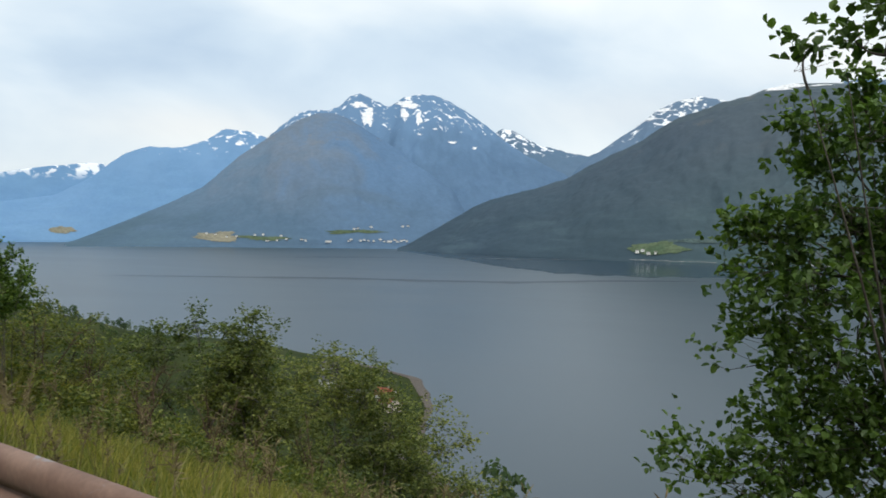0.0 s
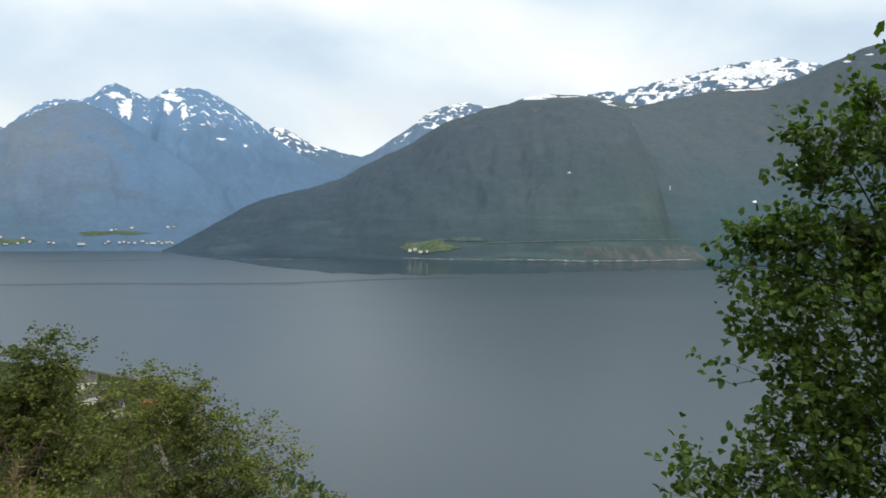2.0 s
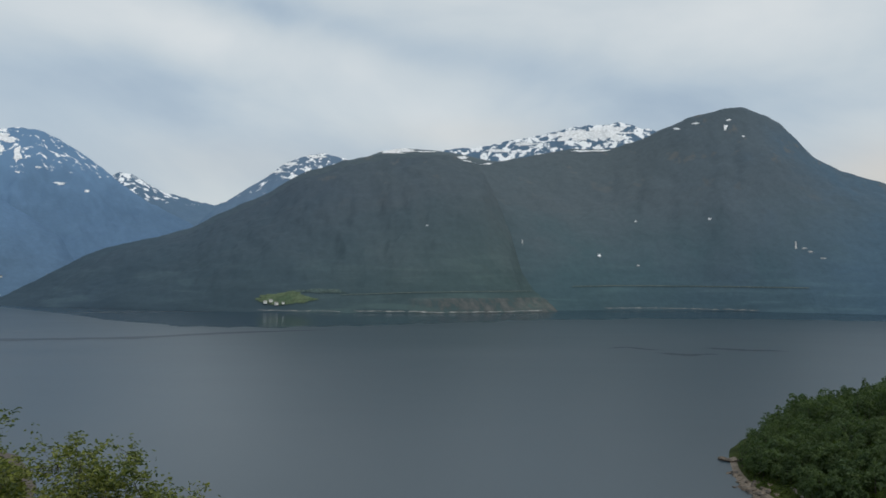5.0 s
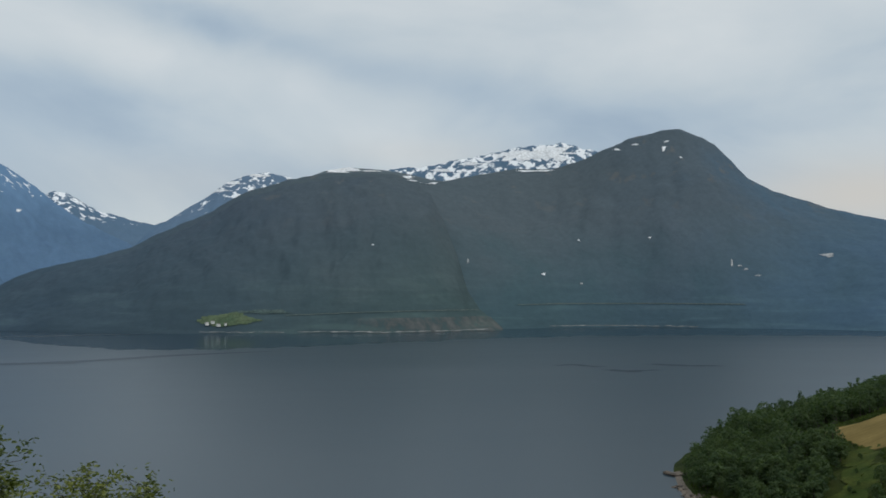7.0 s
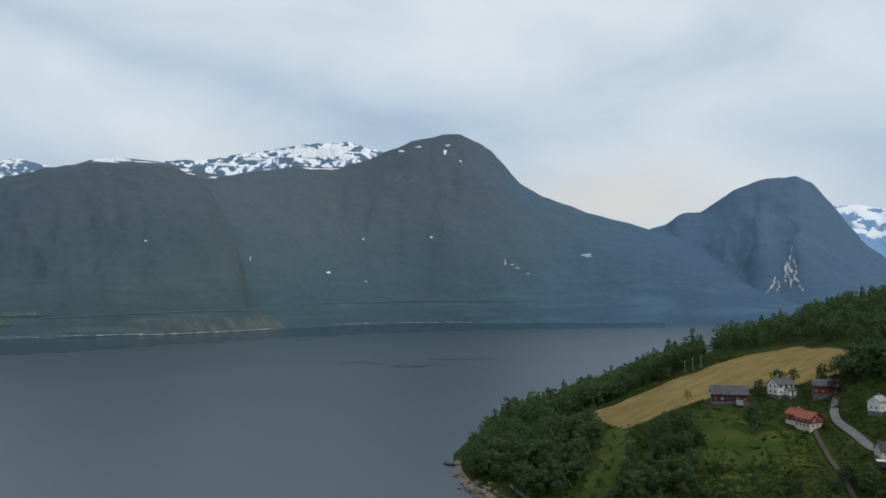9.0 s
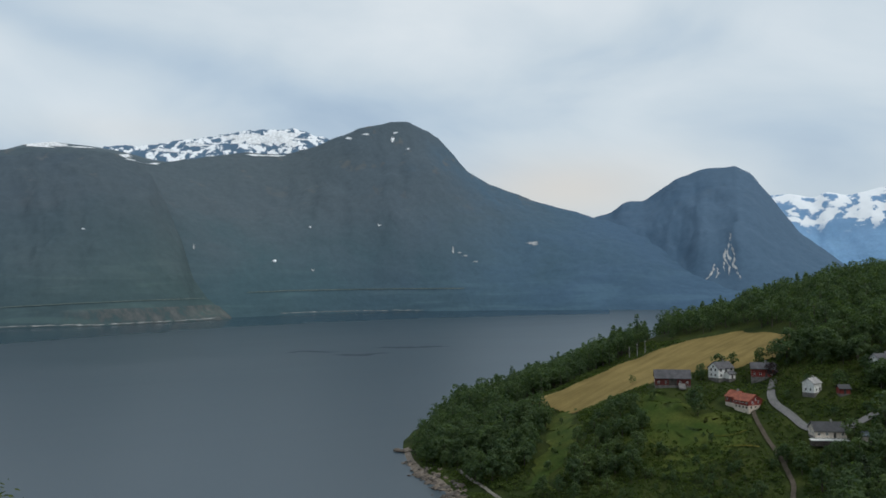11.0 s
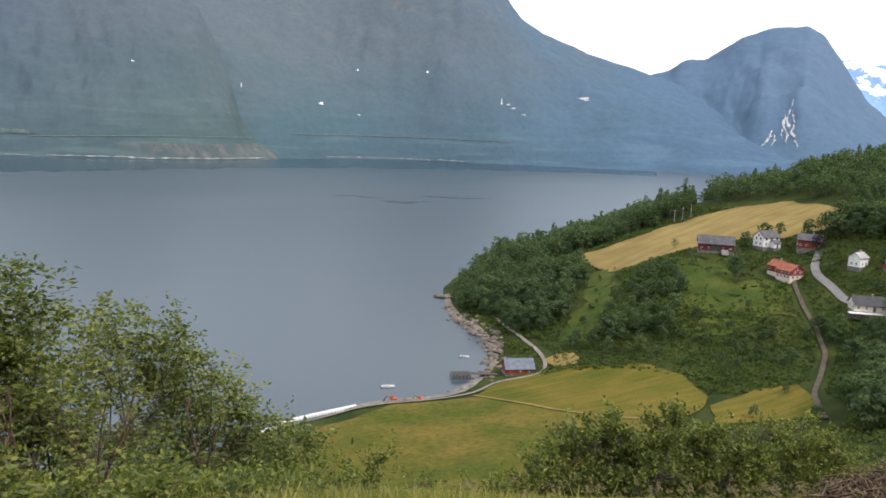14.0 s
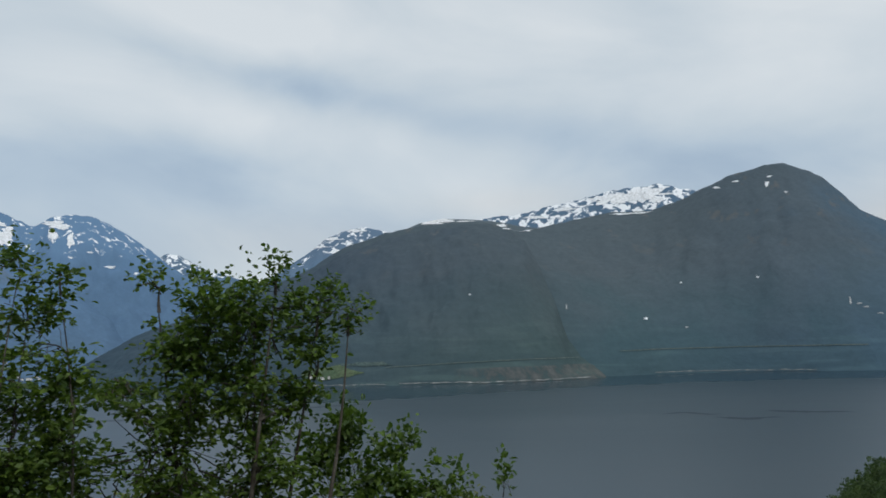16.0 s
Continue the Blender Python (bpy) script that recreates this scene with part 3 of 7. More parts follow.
SHORE_FRONT = [(-30, 3000), (-20, 2500), (-14.4, 2290), (-7, 2230), (0.8, 2185), (4.5, 2235), (8, 2360), (11, 2500), (14, 2620), (18, 2715), (31, 2702), (41.6, 2640), (60, 2600)]
SHORE_BACK = [(-30, 3000), (-26, 2900), (-20, 2690), (-14.4, 2480), (-7, 2430), (0.8, 2400), (4.5, 2420), (8, 2470), (11, 2520)] + SHORE_FRONT[8:]
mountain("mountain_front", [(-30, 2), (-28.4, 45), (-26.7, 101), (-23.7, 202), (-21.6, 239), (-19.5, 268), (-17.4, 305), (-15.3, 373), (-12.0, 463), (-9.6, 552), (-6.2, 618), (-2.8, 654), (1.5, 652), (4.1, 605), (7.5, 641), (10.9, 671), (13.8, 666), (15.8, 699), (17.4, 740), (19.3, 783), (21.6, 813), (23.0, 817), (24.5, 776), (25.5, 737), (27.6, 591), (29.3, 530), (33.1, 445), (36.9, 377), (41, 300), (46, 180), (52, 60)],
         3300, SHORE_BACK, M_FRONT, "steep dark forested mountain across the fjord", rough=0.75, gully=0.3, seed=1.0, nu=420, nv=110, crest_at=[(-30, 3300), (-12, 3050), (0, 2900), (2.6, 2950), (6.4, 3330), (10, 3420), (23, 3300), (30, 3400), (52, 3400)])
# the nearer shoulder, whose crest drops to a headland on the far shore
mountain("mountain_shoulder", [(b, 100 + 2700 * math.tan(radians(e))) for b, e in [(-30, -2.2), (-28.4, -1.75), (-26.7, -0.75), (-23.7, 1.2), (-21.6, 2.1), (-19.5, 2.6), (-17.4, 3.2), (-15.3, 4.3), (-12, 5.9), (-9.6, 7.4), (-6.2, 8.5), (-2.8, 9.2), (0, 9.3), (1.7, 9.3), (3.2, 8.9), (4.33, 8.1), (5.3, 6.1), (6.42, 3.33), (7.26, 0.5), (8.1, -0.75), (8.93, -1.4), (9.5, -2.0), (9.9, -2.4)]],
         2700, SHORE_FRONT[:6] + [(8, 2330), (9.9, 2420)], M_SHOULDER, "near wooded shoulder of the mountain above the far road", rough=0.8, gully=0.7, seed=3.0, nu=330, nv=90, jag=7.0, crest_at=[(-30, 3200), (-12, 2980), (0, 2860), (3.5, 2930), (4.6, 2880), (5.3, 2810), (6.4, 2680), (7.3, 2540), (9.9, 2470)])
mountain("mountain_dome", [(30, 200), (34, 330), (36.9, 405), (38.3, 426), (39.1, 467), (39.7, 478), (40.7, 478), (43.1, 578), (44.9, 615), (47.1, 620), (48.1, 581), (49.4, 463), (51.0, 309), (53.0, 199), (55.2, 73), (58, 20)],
         3700, [(30, 2900), (60, 2750)], M_DOME, "rounded mountain tinted haze blue-grey beyond a wooded saddle", seed=11.0, jag=3.0)
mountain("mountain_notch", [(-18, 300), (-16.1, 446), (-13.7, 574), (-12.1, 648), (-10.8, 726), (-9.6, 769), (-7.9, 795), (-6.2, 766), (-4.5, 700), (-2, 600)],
         4200, [(-20, 3500), (0, 3500)], M_NOTCH, "haze-tinted blue mountain shoulder streaked with snow", seed=21.0, nu=140)
mountain("mountain_rim", [(-6.5, 640), (-5, 690), (-3.6, 727), (-1.9, 746), (0.5, 738), (2.4, 722), (4.5, 690), (7, 670)],
         3700, [(-8, 3300), (8, 3400)], mat_mountain("snowy_rim", (0.10, 0.13, 0.15), (0.11, 0.14, 0.16), (0.11, 0.14, 0.16), 2600.0, -0.5, 0.02, tree_line=300.0), "dark rim behind the wooded crest", seed=25.0, nu=90, jag=0.6, rough=0.2)
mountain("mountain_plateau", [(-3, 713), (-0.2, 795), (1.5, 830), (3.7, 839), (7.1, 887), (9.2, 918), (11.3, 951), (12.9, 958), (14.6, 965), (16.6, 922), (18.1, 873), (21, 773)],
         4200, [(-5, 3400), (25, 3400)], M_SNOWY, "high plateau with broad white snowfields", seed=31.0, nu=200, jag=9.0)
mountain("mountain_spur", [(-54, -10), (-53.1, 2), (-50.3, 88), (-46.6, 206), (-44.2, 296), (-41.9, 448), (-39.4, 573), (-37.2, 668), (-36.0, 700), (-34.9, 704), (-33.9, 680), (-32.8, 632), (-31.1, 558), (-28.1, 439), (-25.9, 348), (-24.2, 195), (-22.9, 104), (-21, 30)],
         4100, [(-53, 3560), (-44.2, 3397), (-30.1, 3230), (-20, 3200)], M_MID, "haze-tinted blue wooded mountain spur above a lakeside village", rough=0.9, gully=0.6, seed=41.0, nu=260, jag=2.5)
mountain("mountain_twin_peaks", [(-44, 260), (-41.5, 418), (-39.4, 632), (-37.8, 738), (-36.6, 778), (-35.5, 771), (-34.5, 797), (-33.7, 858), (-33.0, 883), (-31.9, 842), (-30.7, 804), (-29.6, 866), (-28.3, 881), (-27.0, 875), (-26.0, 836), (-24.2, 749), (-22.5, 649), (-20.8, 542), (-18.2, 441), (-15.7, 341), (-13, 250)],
         4500, [(-46, 3700), (-13, 3600)], M_BLUE, "haze-tinted blue twin-peaked mountain with snow gullies", rough=0.9, gully=0.7, seed=51.0, nu=300, jag=8.0)
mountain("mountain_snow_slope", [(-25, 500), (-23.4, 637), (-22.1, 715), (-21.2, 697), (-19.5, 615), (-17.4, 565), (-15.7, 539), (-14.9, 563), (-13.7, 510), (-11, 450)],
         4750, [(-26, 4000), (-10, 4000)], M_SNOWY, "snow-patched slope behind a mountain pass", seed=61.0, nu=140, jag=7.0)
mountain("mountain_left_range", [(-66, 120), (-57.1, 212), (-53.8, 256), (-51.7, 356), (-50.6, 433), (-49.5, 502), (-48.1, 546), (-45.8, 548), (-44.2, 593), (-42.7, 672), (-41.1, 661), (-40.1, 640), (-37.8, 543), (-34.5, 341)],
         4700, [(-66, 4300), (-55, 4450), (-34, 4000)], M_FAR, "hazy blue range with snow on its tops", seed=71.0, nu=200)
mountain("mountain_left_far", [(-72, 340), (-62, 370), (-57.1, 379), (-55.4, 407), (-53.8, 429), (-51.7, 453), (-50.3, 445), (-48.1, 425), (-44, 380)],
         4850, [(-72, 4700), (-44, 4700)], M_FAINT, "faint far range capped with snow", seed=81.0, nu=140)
# strong blue base colour stands in for the haze before this range
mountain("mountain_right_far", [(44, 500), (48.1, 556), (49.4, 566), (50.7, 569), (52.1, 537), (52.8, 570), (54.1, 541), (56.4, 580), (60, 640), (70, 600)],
         4600, [(44, 4000), (70, 4000)], mat_mountain("hazy_right_snowy_range", (0.18, 0.32, 0.50), (0.19, 0.33, 0.51), (0.18, 0.30, 0.47), 330.0, 0.04, 0.012, tree_line=250.0), "far haze-tinted blue mountains with wide snowfields", seed=91.0, nu=140)

# ---- near ground: heights (x, y, z) of the hillside, the headland and the left shore ----
SLOPE = [(-8, 7.8, 96.2), (-3, 7.2, 96.1), (-13, 8.2, 96.7), (-18, 9, 97.2), (3, 7, 95.9), (-5, 11, 94.6), (-10, 16, 92.6), (-2, 13, 92.4), (10, 12, 92.5), (0, 31, 80.5), (-1, 54, 67.5), (25, 60, 63), (55, 160, 12), (0, 110, 35), (40, 110, 35), (-40, 20, 92), (-40, 60, 74), (90, 100, 38), (60, 60, 62), (-60, 150, 25),
         (100, 160, 16), (150, 120, 26), (200, 110, 40), (260, 150, 42), (330, 180, 58), (120, 30, 80), (200, 20, 96), (320, 80, 90), (-100, 90, 62), (-150, 10, 96)]
HEADLAND = [(46, 239, 1.5), (107, 248, 1.8), (146, 256, 6), (180, 218, 12), (183, 167, 16), (234, 202, 22), (268, 212, 33), (270, 258, 39), (256, 308, 44), (289, 237, 46), (303, 278, 50), (249, 411, 25), (238, 349, 27), (184, 259, 14),
            (226, 292, 32), (320, 390, 50), (366, 339, 68), (317, 268, 62), (278, 489, 9), (346, 491, 30), (360, 420, 60), (440, 345, 88), (520, 380, 97), (141, 271, 2.5), (500, 560, 40), (420, 260, 84), (560, 200, 110)]
SHORELINE = [(23, 240), (71, 259), (92, 256.5), (112, 265), (128, 279), (141, 301), (147, 316), (153, 348), (150, 366), (168, 429), (195, 475), (240, 530), (320, 585), (430, 650), (600, 760), (-60, 228), (-120, 250), (-160, 300), (-190, 365), (-235, 430), (-330, 470), (-450, 500), (-620, 465), (-900, 560)]
SEABED = [(60, 300, -12), (100, 330, -12), (120, 420, -14), (170, 520, -12), (300, 660, -16), (-20, 300, -12), (-120, 330, -12), (-250, 560, -16), (-500, 720, -16), (500, 900, -25), (-60, 700, -30), (-900, 1000, -30), (-1150, 800, -30), (-760, 640, -14), (-1000, 720, -16), (1000, 1100, -20)]
LEFT = [(-275, 390, 9), (-390, 400, 13), (-190, 325, 4), (-150, 180, 25), (-300, 250, 50), (-560, 330, 45), (-1090, 600, 80), (-1120, 500, 150), (-400, 100, 110), (900, 500, 110), (900, 200, 170)]


def solve_heights():
    pts = np.array(SLOPE + HEADLAND + [(x, y, 0) for x, y in SHORELINE] + SEABED + LEFT, float)
    d = np.sqrt(((pts[:, None, :2] - pts[None, :, :2]) ** 2).sum(-1) + 36.0)
    n = len(pts)
    a = np.zeros((n + 3, n + 3))
    a[:n, :n] = d
    a[:n, n:] = np.c_[np.ones(n), pts[:, :2]]
    a[n:, :n] = a[:n, n:].T
    rhs = np.r_[pts[:, 2], 0, 0, 0]
    return pts, np.linalg.solve(a, rhs)


CTRL, WEIGHT = solve_heights()


def rail_y(x):
    return 1.42 - 0.145 * np.asarray(x)


def ground_z(x, y):
    """Height of the land at (x, y)."""
    x, y = np.atleast_1d(np.asarray(x, float)), np.atleast_1d(np.asarray(y, float))
    out = np.zeros(x.shape)
    n = len(CTRL)
    for i in range(n):
        out += WEIGHT[i] * np.sqrt((x - CTRL[i, 0]) ** 2 + (y - CTRL[i, 1]) ** 2 + 36.0)
    out += WEIGHT[n] + WEIGHT[n + 1] * x + WEIGHT[n + 2] * y
    # the road shelf and the bank above it
    off = y - rail_y(np.clip(x, -60, 60))
    w = np.clip((off - 0.5) / 4.5, 0, 1)
    w = w * w * (3 - 2 * w)
    shelf = 98.35 - np.clip(off - 0.4, 0, 3) * 0.42 + np.clip(-6.0 - off, 0, 400) * 0.55
    far = np.clip((np.abs(x) - 60) / 60, 0, 1)
    w = np.maximum(w, far * np.clip((off + 6) / 20, 0, 1))
    return out * w + shelf * (1 - w)


def gz(x, y):
    return float(ground_z(x, y)[0])


def spread(stops, counts):
    out = [np.linspace(a, b, n, endpoint=False) for a, b, n in zip(stops[:-1], stops[1:], counts)]
    return np.concatenate(out + [[stops[-1]]])


def build_ground():
    xs = spread([-1150, -450, -60, -22, 12, 60, 420, 1150], [24, 60, 24, 90, 28, 190, 40])
    ys = spread([-160, -8, 26, 80, 560, 1050], [24, 90, 36, 250, 36])
    X, Y = np.meshgrid(xs, ys, indexing="ij")
    Zg = ground_z(X.ravel(), Y.ravel()).reshape(X.shape)
    lump = fractal(X, Y, 1 / 22.0, 1, 5.0) * 0.5
    off = Y - rail_y(np.clip(X, -60, 60))
    lump = lump * np.clip((off - 0.6) / 6, 0, 1)
    v = np.stack([X, Y, Zg + lump], -1).reshape(-1, 3)
    ob = fast_mesh("ground", v, grid_faces(len(xs), len(ys)), GROUND, None, True)
    tagged(ob, "steep green hillside running down to the fjord", "ground", kind="structure")


build_ground()


def drape(name, edge_a, edge_b, mat, label, lift=0.35, nu=40, nv=24, category="field", wobble=1.5):
    """A sheet laid over the ground between two border lines."""
    ea, eb = np.array(edge_a, float), np.array(edge_b, float)

    def along(e):
        d = np.r_[0, np.cumsum(np.hypot(*np.diff(e, axis=0).T))]
        t = np.linspace(0, d[-1], nu)
        return np.stack([np.interp(t, d, e[:, 0]), np.interp(t, d, e[:, 1])], 1)
    pa, pb = along(ea), along(eb)
    t = np.linspace(0, 1, nv)[None, :, None]
    p = pa[:, None] * (1 - t) + pb[:, None] * t
    x, y = p[..., 0], p[..., 1]
    x = x + fractal(x, y, 1 / 12.0, 3, 2.0) * wobble
    y = y + fractal(x, y, 1 / 12.0, 3, 4.0) * wobble
    lump = fractal(x, y, 1 / 22.0, 1, 5.0) * 0.5
    zz = ground_z(x.ravel(), y.ravel()).reshape(x.shape) + lump + lift
    v = np.stack([x, y, zz], -1).reshape(-1, 3)
    ob = fast_mesh(name, v, grid_faces(nu, nv), mat, None, True)
    return tagged(ob, label, category, kind="structure")


drape("hay_field", [(237, 350), (249, 335), (262, 322), (290, 315), (310, 296), (322, 275)], [(246, 408), (275, 402), (310, 396), (345, 375), (366, 345), (352, 300)], HAY, "pale tan mown hay field on the headland", wobble=4.5)
drape("meadow_field", [(20, 200), (46, 236), (78, 250), (107, 247.5), (114, 243)], [(20, 160), (50, 155), (80, 150), (112, 158), (140, 172), (150, 189)], GREEN_MEADOW, "yellow-green meadow above the shore")
drape("mown_meadow", [(109, 250), (126, 262), (140, 264), (153, 257), (169, 245), (178, 236), (181.5, 222), (179, 208)], [(110, 245), (120, 225), (131, 203), (140, 195), (148, 190), (156, 188), (164, 190), (172, 197)], STUBBLE, "golden mown meadow with rows of cut grass", 0.42, nu=60, nv=34)
drape("meadow_corner", [(170, 193), (182, 195), (196, 195), (205, 189)], [(158, 176), (170, 172), (184, 166), (198, 176)], STUBBLE, "small yellow corner of mown meadow", nu=24, nv=16)
drape("farm_pasture", [(205, 240), (215, 280), (228, 318), (232, 345)], [(255, 240), (262, 262), (252, 300), (246, 335)], LAWN, "green sloping pasture below the farm", wobble=9.0)
drape("grass_strip", [(166, 286), (180, 300), (198, 318), (216, 344), (232, 362)], [(173, 278), (188, 290), (208, 306), (226, 332), (240, 352)], LAWN, "strip of pale green grass between two woods", wobble=7.0)
drape("left_pasture", [(-300, 400), (-360, 420), (-430, 440)], [(-290, 350), (-360, 360), (-440, 370)], LAWN, "green shore pasture beside the village", nu=20, nv=14)


# ---- marks on the far mountainsides: snow, scree, fields, roads ----
SNOW = mat_two("old_snow", (0.70, 0.73, 0.76), (0.82, 0.84, 0.86), 0.02, 0.8, 0.1, 0.3, 1.0)
FAR_ROAD = mat_two("far_road_cut", (0.090, 0.122, 0.118), (0.112, 0.138, 0.132), 0.02, 0.95, 0.12, 0.3, 0.5)
SCREE = mat_two("pale_scree", (0.30, 0.32, 0.33), (0.46, 0.47, 0.47), 0.02, 0.95, 0.12, 0.5, 1.5)
FAR_PASTURE = mat_two("far_pasture", (0.066, 0.102, 0.062), (0.105, 0.138, 0.082), 0.02, 0.95, 0.1, 0.3, 0.5)
FAR_HAY = mat_two("far_hay", (0.17, 0.17, 0.13), (0.25, 0.235, 0.175), 0.02, 0.95, 0.1, 0.3, 0.5)
SHORE_STONE = mat_two("pale_shore_stone", (0.14, 0.16, 0.165), (0.34, 0.35, 0.345), 0.05, 0.95, 0.3, 0.5, 1.0)
TERRACE = mat_two("olive_terrace", (0.062, 0.096, 0.098), (0.080, 0.112, 0.106), 0.03, 0.95, 0.15, 0.5, 1.5)


def side_patch(name, side, bearing, elevation, half_b, half_e, mat, label, category, turn=0.0, seed=0.0, ragged=0.45, lift=3.0, kind="structure"):
    """A ragged sheet lying on a mountainside."""
    n, rings = 56, 5
    verts, faces = [], []
    ca, sa = math.cos(radians(turn)), math.sin(radians(turn))
    for i in range(rings + 1):
        for j in range(n):
            a = 2 * math.pi * j / n
            wob = 1 + ragged * noise.fractal((math.cos(a) * 1.6 + seed, math.sin(a) * 1.6, seed * 3.1), 0.8, 2.1, 7)
            u, w = math.cos(a) * wob * i / rings, math.sin(a) * wob * i / rings
            p = on_side(side, bearing + half_b * (u * ca - w * sa), elevation + half_e * (u * sa + w * ca))
            d = np.array([EYE[0] - p[0], EYE[1] - p[1], 0.0])
            verts.append(p + d / np.linalg.norm(d) * lift + np.array([0, 0, lift * 0.6]))
    for i in range(rings):
        for j in range(n):
            k = (j + 1) % n
            faces.append((i * n + j, (i + 1) * n + j, (i + 1) * n + k, i * n + k))
    ob = fast_mesh(name, verts, faces, mat)
    return tagged(ob, label, category, kind=kind)


def side_band(name, side, line, thick, mat, label, category, lift=1.8, n=80, wob=0.04, steady=0.0):
    """A narrow strip along a mountainside, following (bearing, elevation) stops."""
    line = np.array(line, float)
    bs = np.linspace(line[0, 0], line[-1, 0], n)
    es = np.interp(bs, line[:, 0], line[:, 1])
    verts = []
    for b, e in zip(bs, es):
        e += noise.fractal((b * 1.7, 3.3, 0.0), 1.0, 2.0, 3) * wob
        for k in (-0.5, 0.5):
            t = thick * (steady + (1 - steady) * max(0.0, 0.75 + 1.5 * noise.noise((b * 2.3, 8.0, 0.0))))
            p = on_side(side, b, e + k * t)
            d = np.array([EYE[0] - p[0], EYE[1] - p[1], 0.0])
            verts.append(p + d / np.linalg.norm(d) * lift + np.array([0, 0, lift * 0.4]))
    ob = fast_mesh(name, verts, grid_faces(n, 2), mat)
    return tagged(ob, label, category, kind="structure")


for k, (side, b, e, hb, he, turn) in enumerate([
        ("mountain_twin_peaks", -32.25, 8.1, 0.45, 0.55, -20), ("mountain_twin_peaks", -33.0, 9.0, 0.55, 0.2, 40), ("mountain_twin_peaks", -29.3, 9.1, 0.75, 0.28, 15), ("mountain_twin_peaks", -29.55, 8.35, 0.28, 0.5, 10),
        ("mountain_twin_peaks", -28.45, 8.1, 0.2, 0.5, 0), ("mountain_twin_peaks", -27.2, 7.3, 0.22, 0.05, 0), ("mountain_twin_peaks", -25.9, 6.3, 0.25, 0.08, -20), ("mountain_twin_peaks", -28.4, 6.9, 0.12, 0.06, 0), ("mountain_twin_peaks", -24.2, 5.9, 0.16, 0.08, -20),
        ("mountain_plateau", 11.0, 10.75, 1.4, 0.4, 8), ("mountain_plateau", 13.8, 10.9, 1.7, 0.45, -4), ("mountain_plateau", 7.6, 10.25, 0.8, 0.12, 10), ("mountain_plateau", 5.2, 9.75, 0.8, 0.12, 8), ("mountain_front", 12.2, 9.62, 1.3, 0.07, 0),
        ("mountain_front", 3.3, 9.05, 0.7, 0.12, -25), ("mountain_front", 4.4, 8.85, 0.5, 0.13, -15), ("mountain_front", 4.57, 7.46, 0.05, 0.10, -30), ("mountain_front", 5.6, 9.1, 0.4, 0.06, 10),
        ("mountain_front", 18.53, 11.0, 0.22, 0.06, 25), ("mountain_front", 19.87, 11.3, 0.2, 0.05, 20), ("mountain_front", 21.9, 10.9, 0.12, 0.14, 60), ("mountain_front", 22.1, 11.4, 0.16, 0.05, 0), ("mountain_front", 23.1, 10.2, 0.1, 0.05, 0),
        ("mountain_front", 13.0, 1.83, 0.15, 0.08, -15), ("mountain_shoulder", 0.0, 4.09, 0.10, 0.04, 10), ("mountain_front", 15.61, 4.35, 0.07, 0.06, 0), ("mountain_front", 20.78, 4.45, 0.09, 0.06, 0),
        ("mountain_rim", -2.7, 9.66, 1.3, 0.22, 6), ("mountain_rim", -0.1, 9.66, 0.75, 0.05, -4), ("mountain_rim", 2.6, 9.2, 0.5, 0.12, -16),
        ("mountain_notch", -10.3, 8.5, 0.55, 0.1, 38), ("mountain_notch", -11.4, 7.9, 0.8, 0.1, 35), ("mountain_notch", -8.6, 9.1, 0.6, 0.12, 15)]):
    tagged(side_patch("snow_patch", side, b, e, hb, he, SNOW, "old white snow lying on a mountainside", "snow", turn, k * 1.7, 0.7, 1.6, "thing"), group="snow patches")
for k, (side, b, e, hb, he, turn) in enumerate([("mountain_front", 26.4, 2.5, 0.05, 0.22, 25), ("mountain_front", 27.3, 2.05, 0.18, 0.05, -30), ("mountain_front", 28.1, 1.6, 0.14, 0.05, -30), ("mountain_front", 26.9, 2.3, 0.16, 0.04, -40),
        ("mountain_front", 32.5, 2.9, 0.35, 0.12, -35), ("mountain_front", 7.27, 2.86, 0.04, 0.18, 0), ("mountain_front", 15.8, 1.12, 0.12, 0.04, 0)]):
    tagged(side_patch("rock_slide", side, b, e, hb, he, SCREE, "pale scar of a rock slide on the mountain", "rock slide", turn, 50 + k * 1.3, 0.8, 1.6, "thing"), group="rock slides")
side_patch("far_farm_field", "mountain_shoulder", -10.4, -1.48, 2.0, 0.48, FAR_PASTURE, "bright green farm field on the far shore", "field", 20, 3.0, 0.4, 1.6)
side_patch("far_upper_field", "mountain_shoulder", -8.2, -0.95, 1.7, 0.16, TERRACE, "green field climbing the far wooded slope", "field", 8, 6.0, 0.6, 1.6)
side_patch("far_hay_field", "mountain_spur", -43.0, -0.92, 1.5, 0.36, FAR_HAY, "tan hay field above the village shore", "field", 3, 9.0, 0.45, 1.6)
side_patch("village_field", "mountain_spur", -39.6, -1.0, 1.7, 0.18, FAR_PASTURE, "green field beside the far village", "field", -2, 12.0, 0.8, 1.6)
side_patch("village_upper_field", "mountain_spur", -33.2, -0.48, 1.9, 0.13, FAR_PASTURE, "green field above the far village", "field", 3, 14.0, 0.8, 1.6)
side_patch("far_left_field", "mountain_left_range", -53.4, -0.5, 0.8, 0.22, FAR_HAY, "tan field at the foot of the far range", "field", 5, 16.0, 0.4, 1.6)
side_band("far_road", "mountain_shoulder", [(-6.5, -1.22), (-3, -1.1), (-0.3, -1.0), (4.2, -0.9), (8.0, -0.84)], 0.055, FAR_ROAD, "pale road cut along the far shore", "road", 1.8, wob=0.015, steady=0.8)
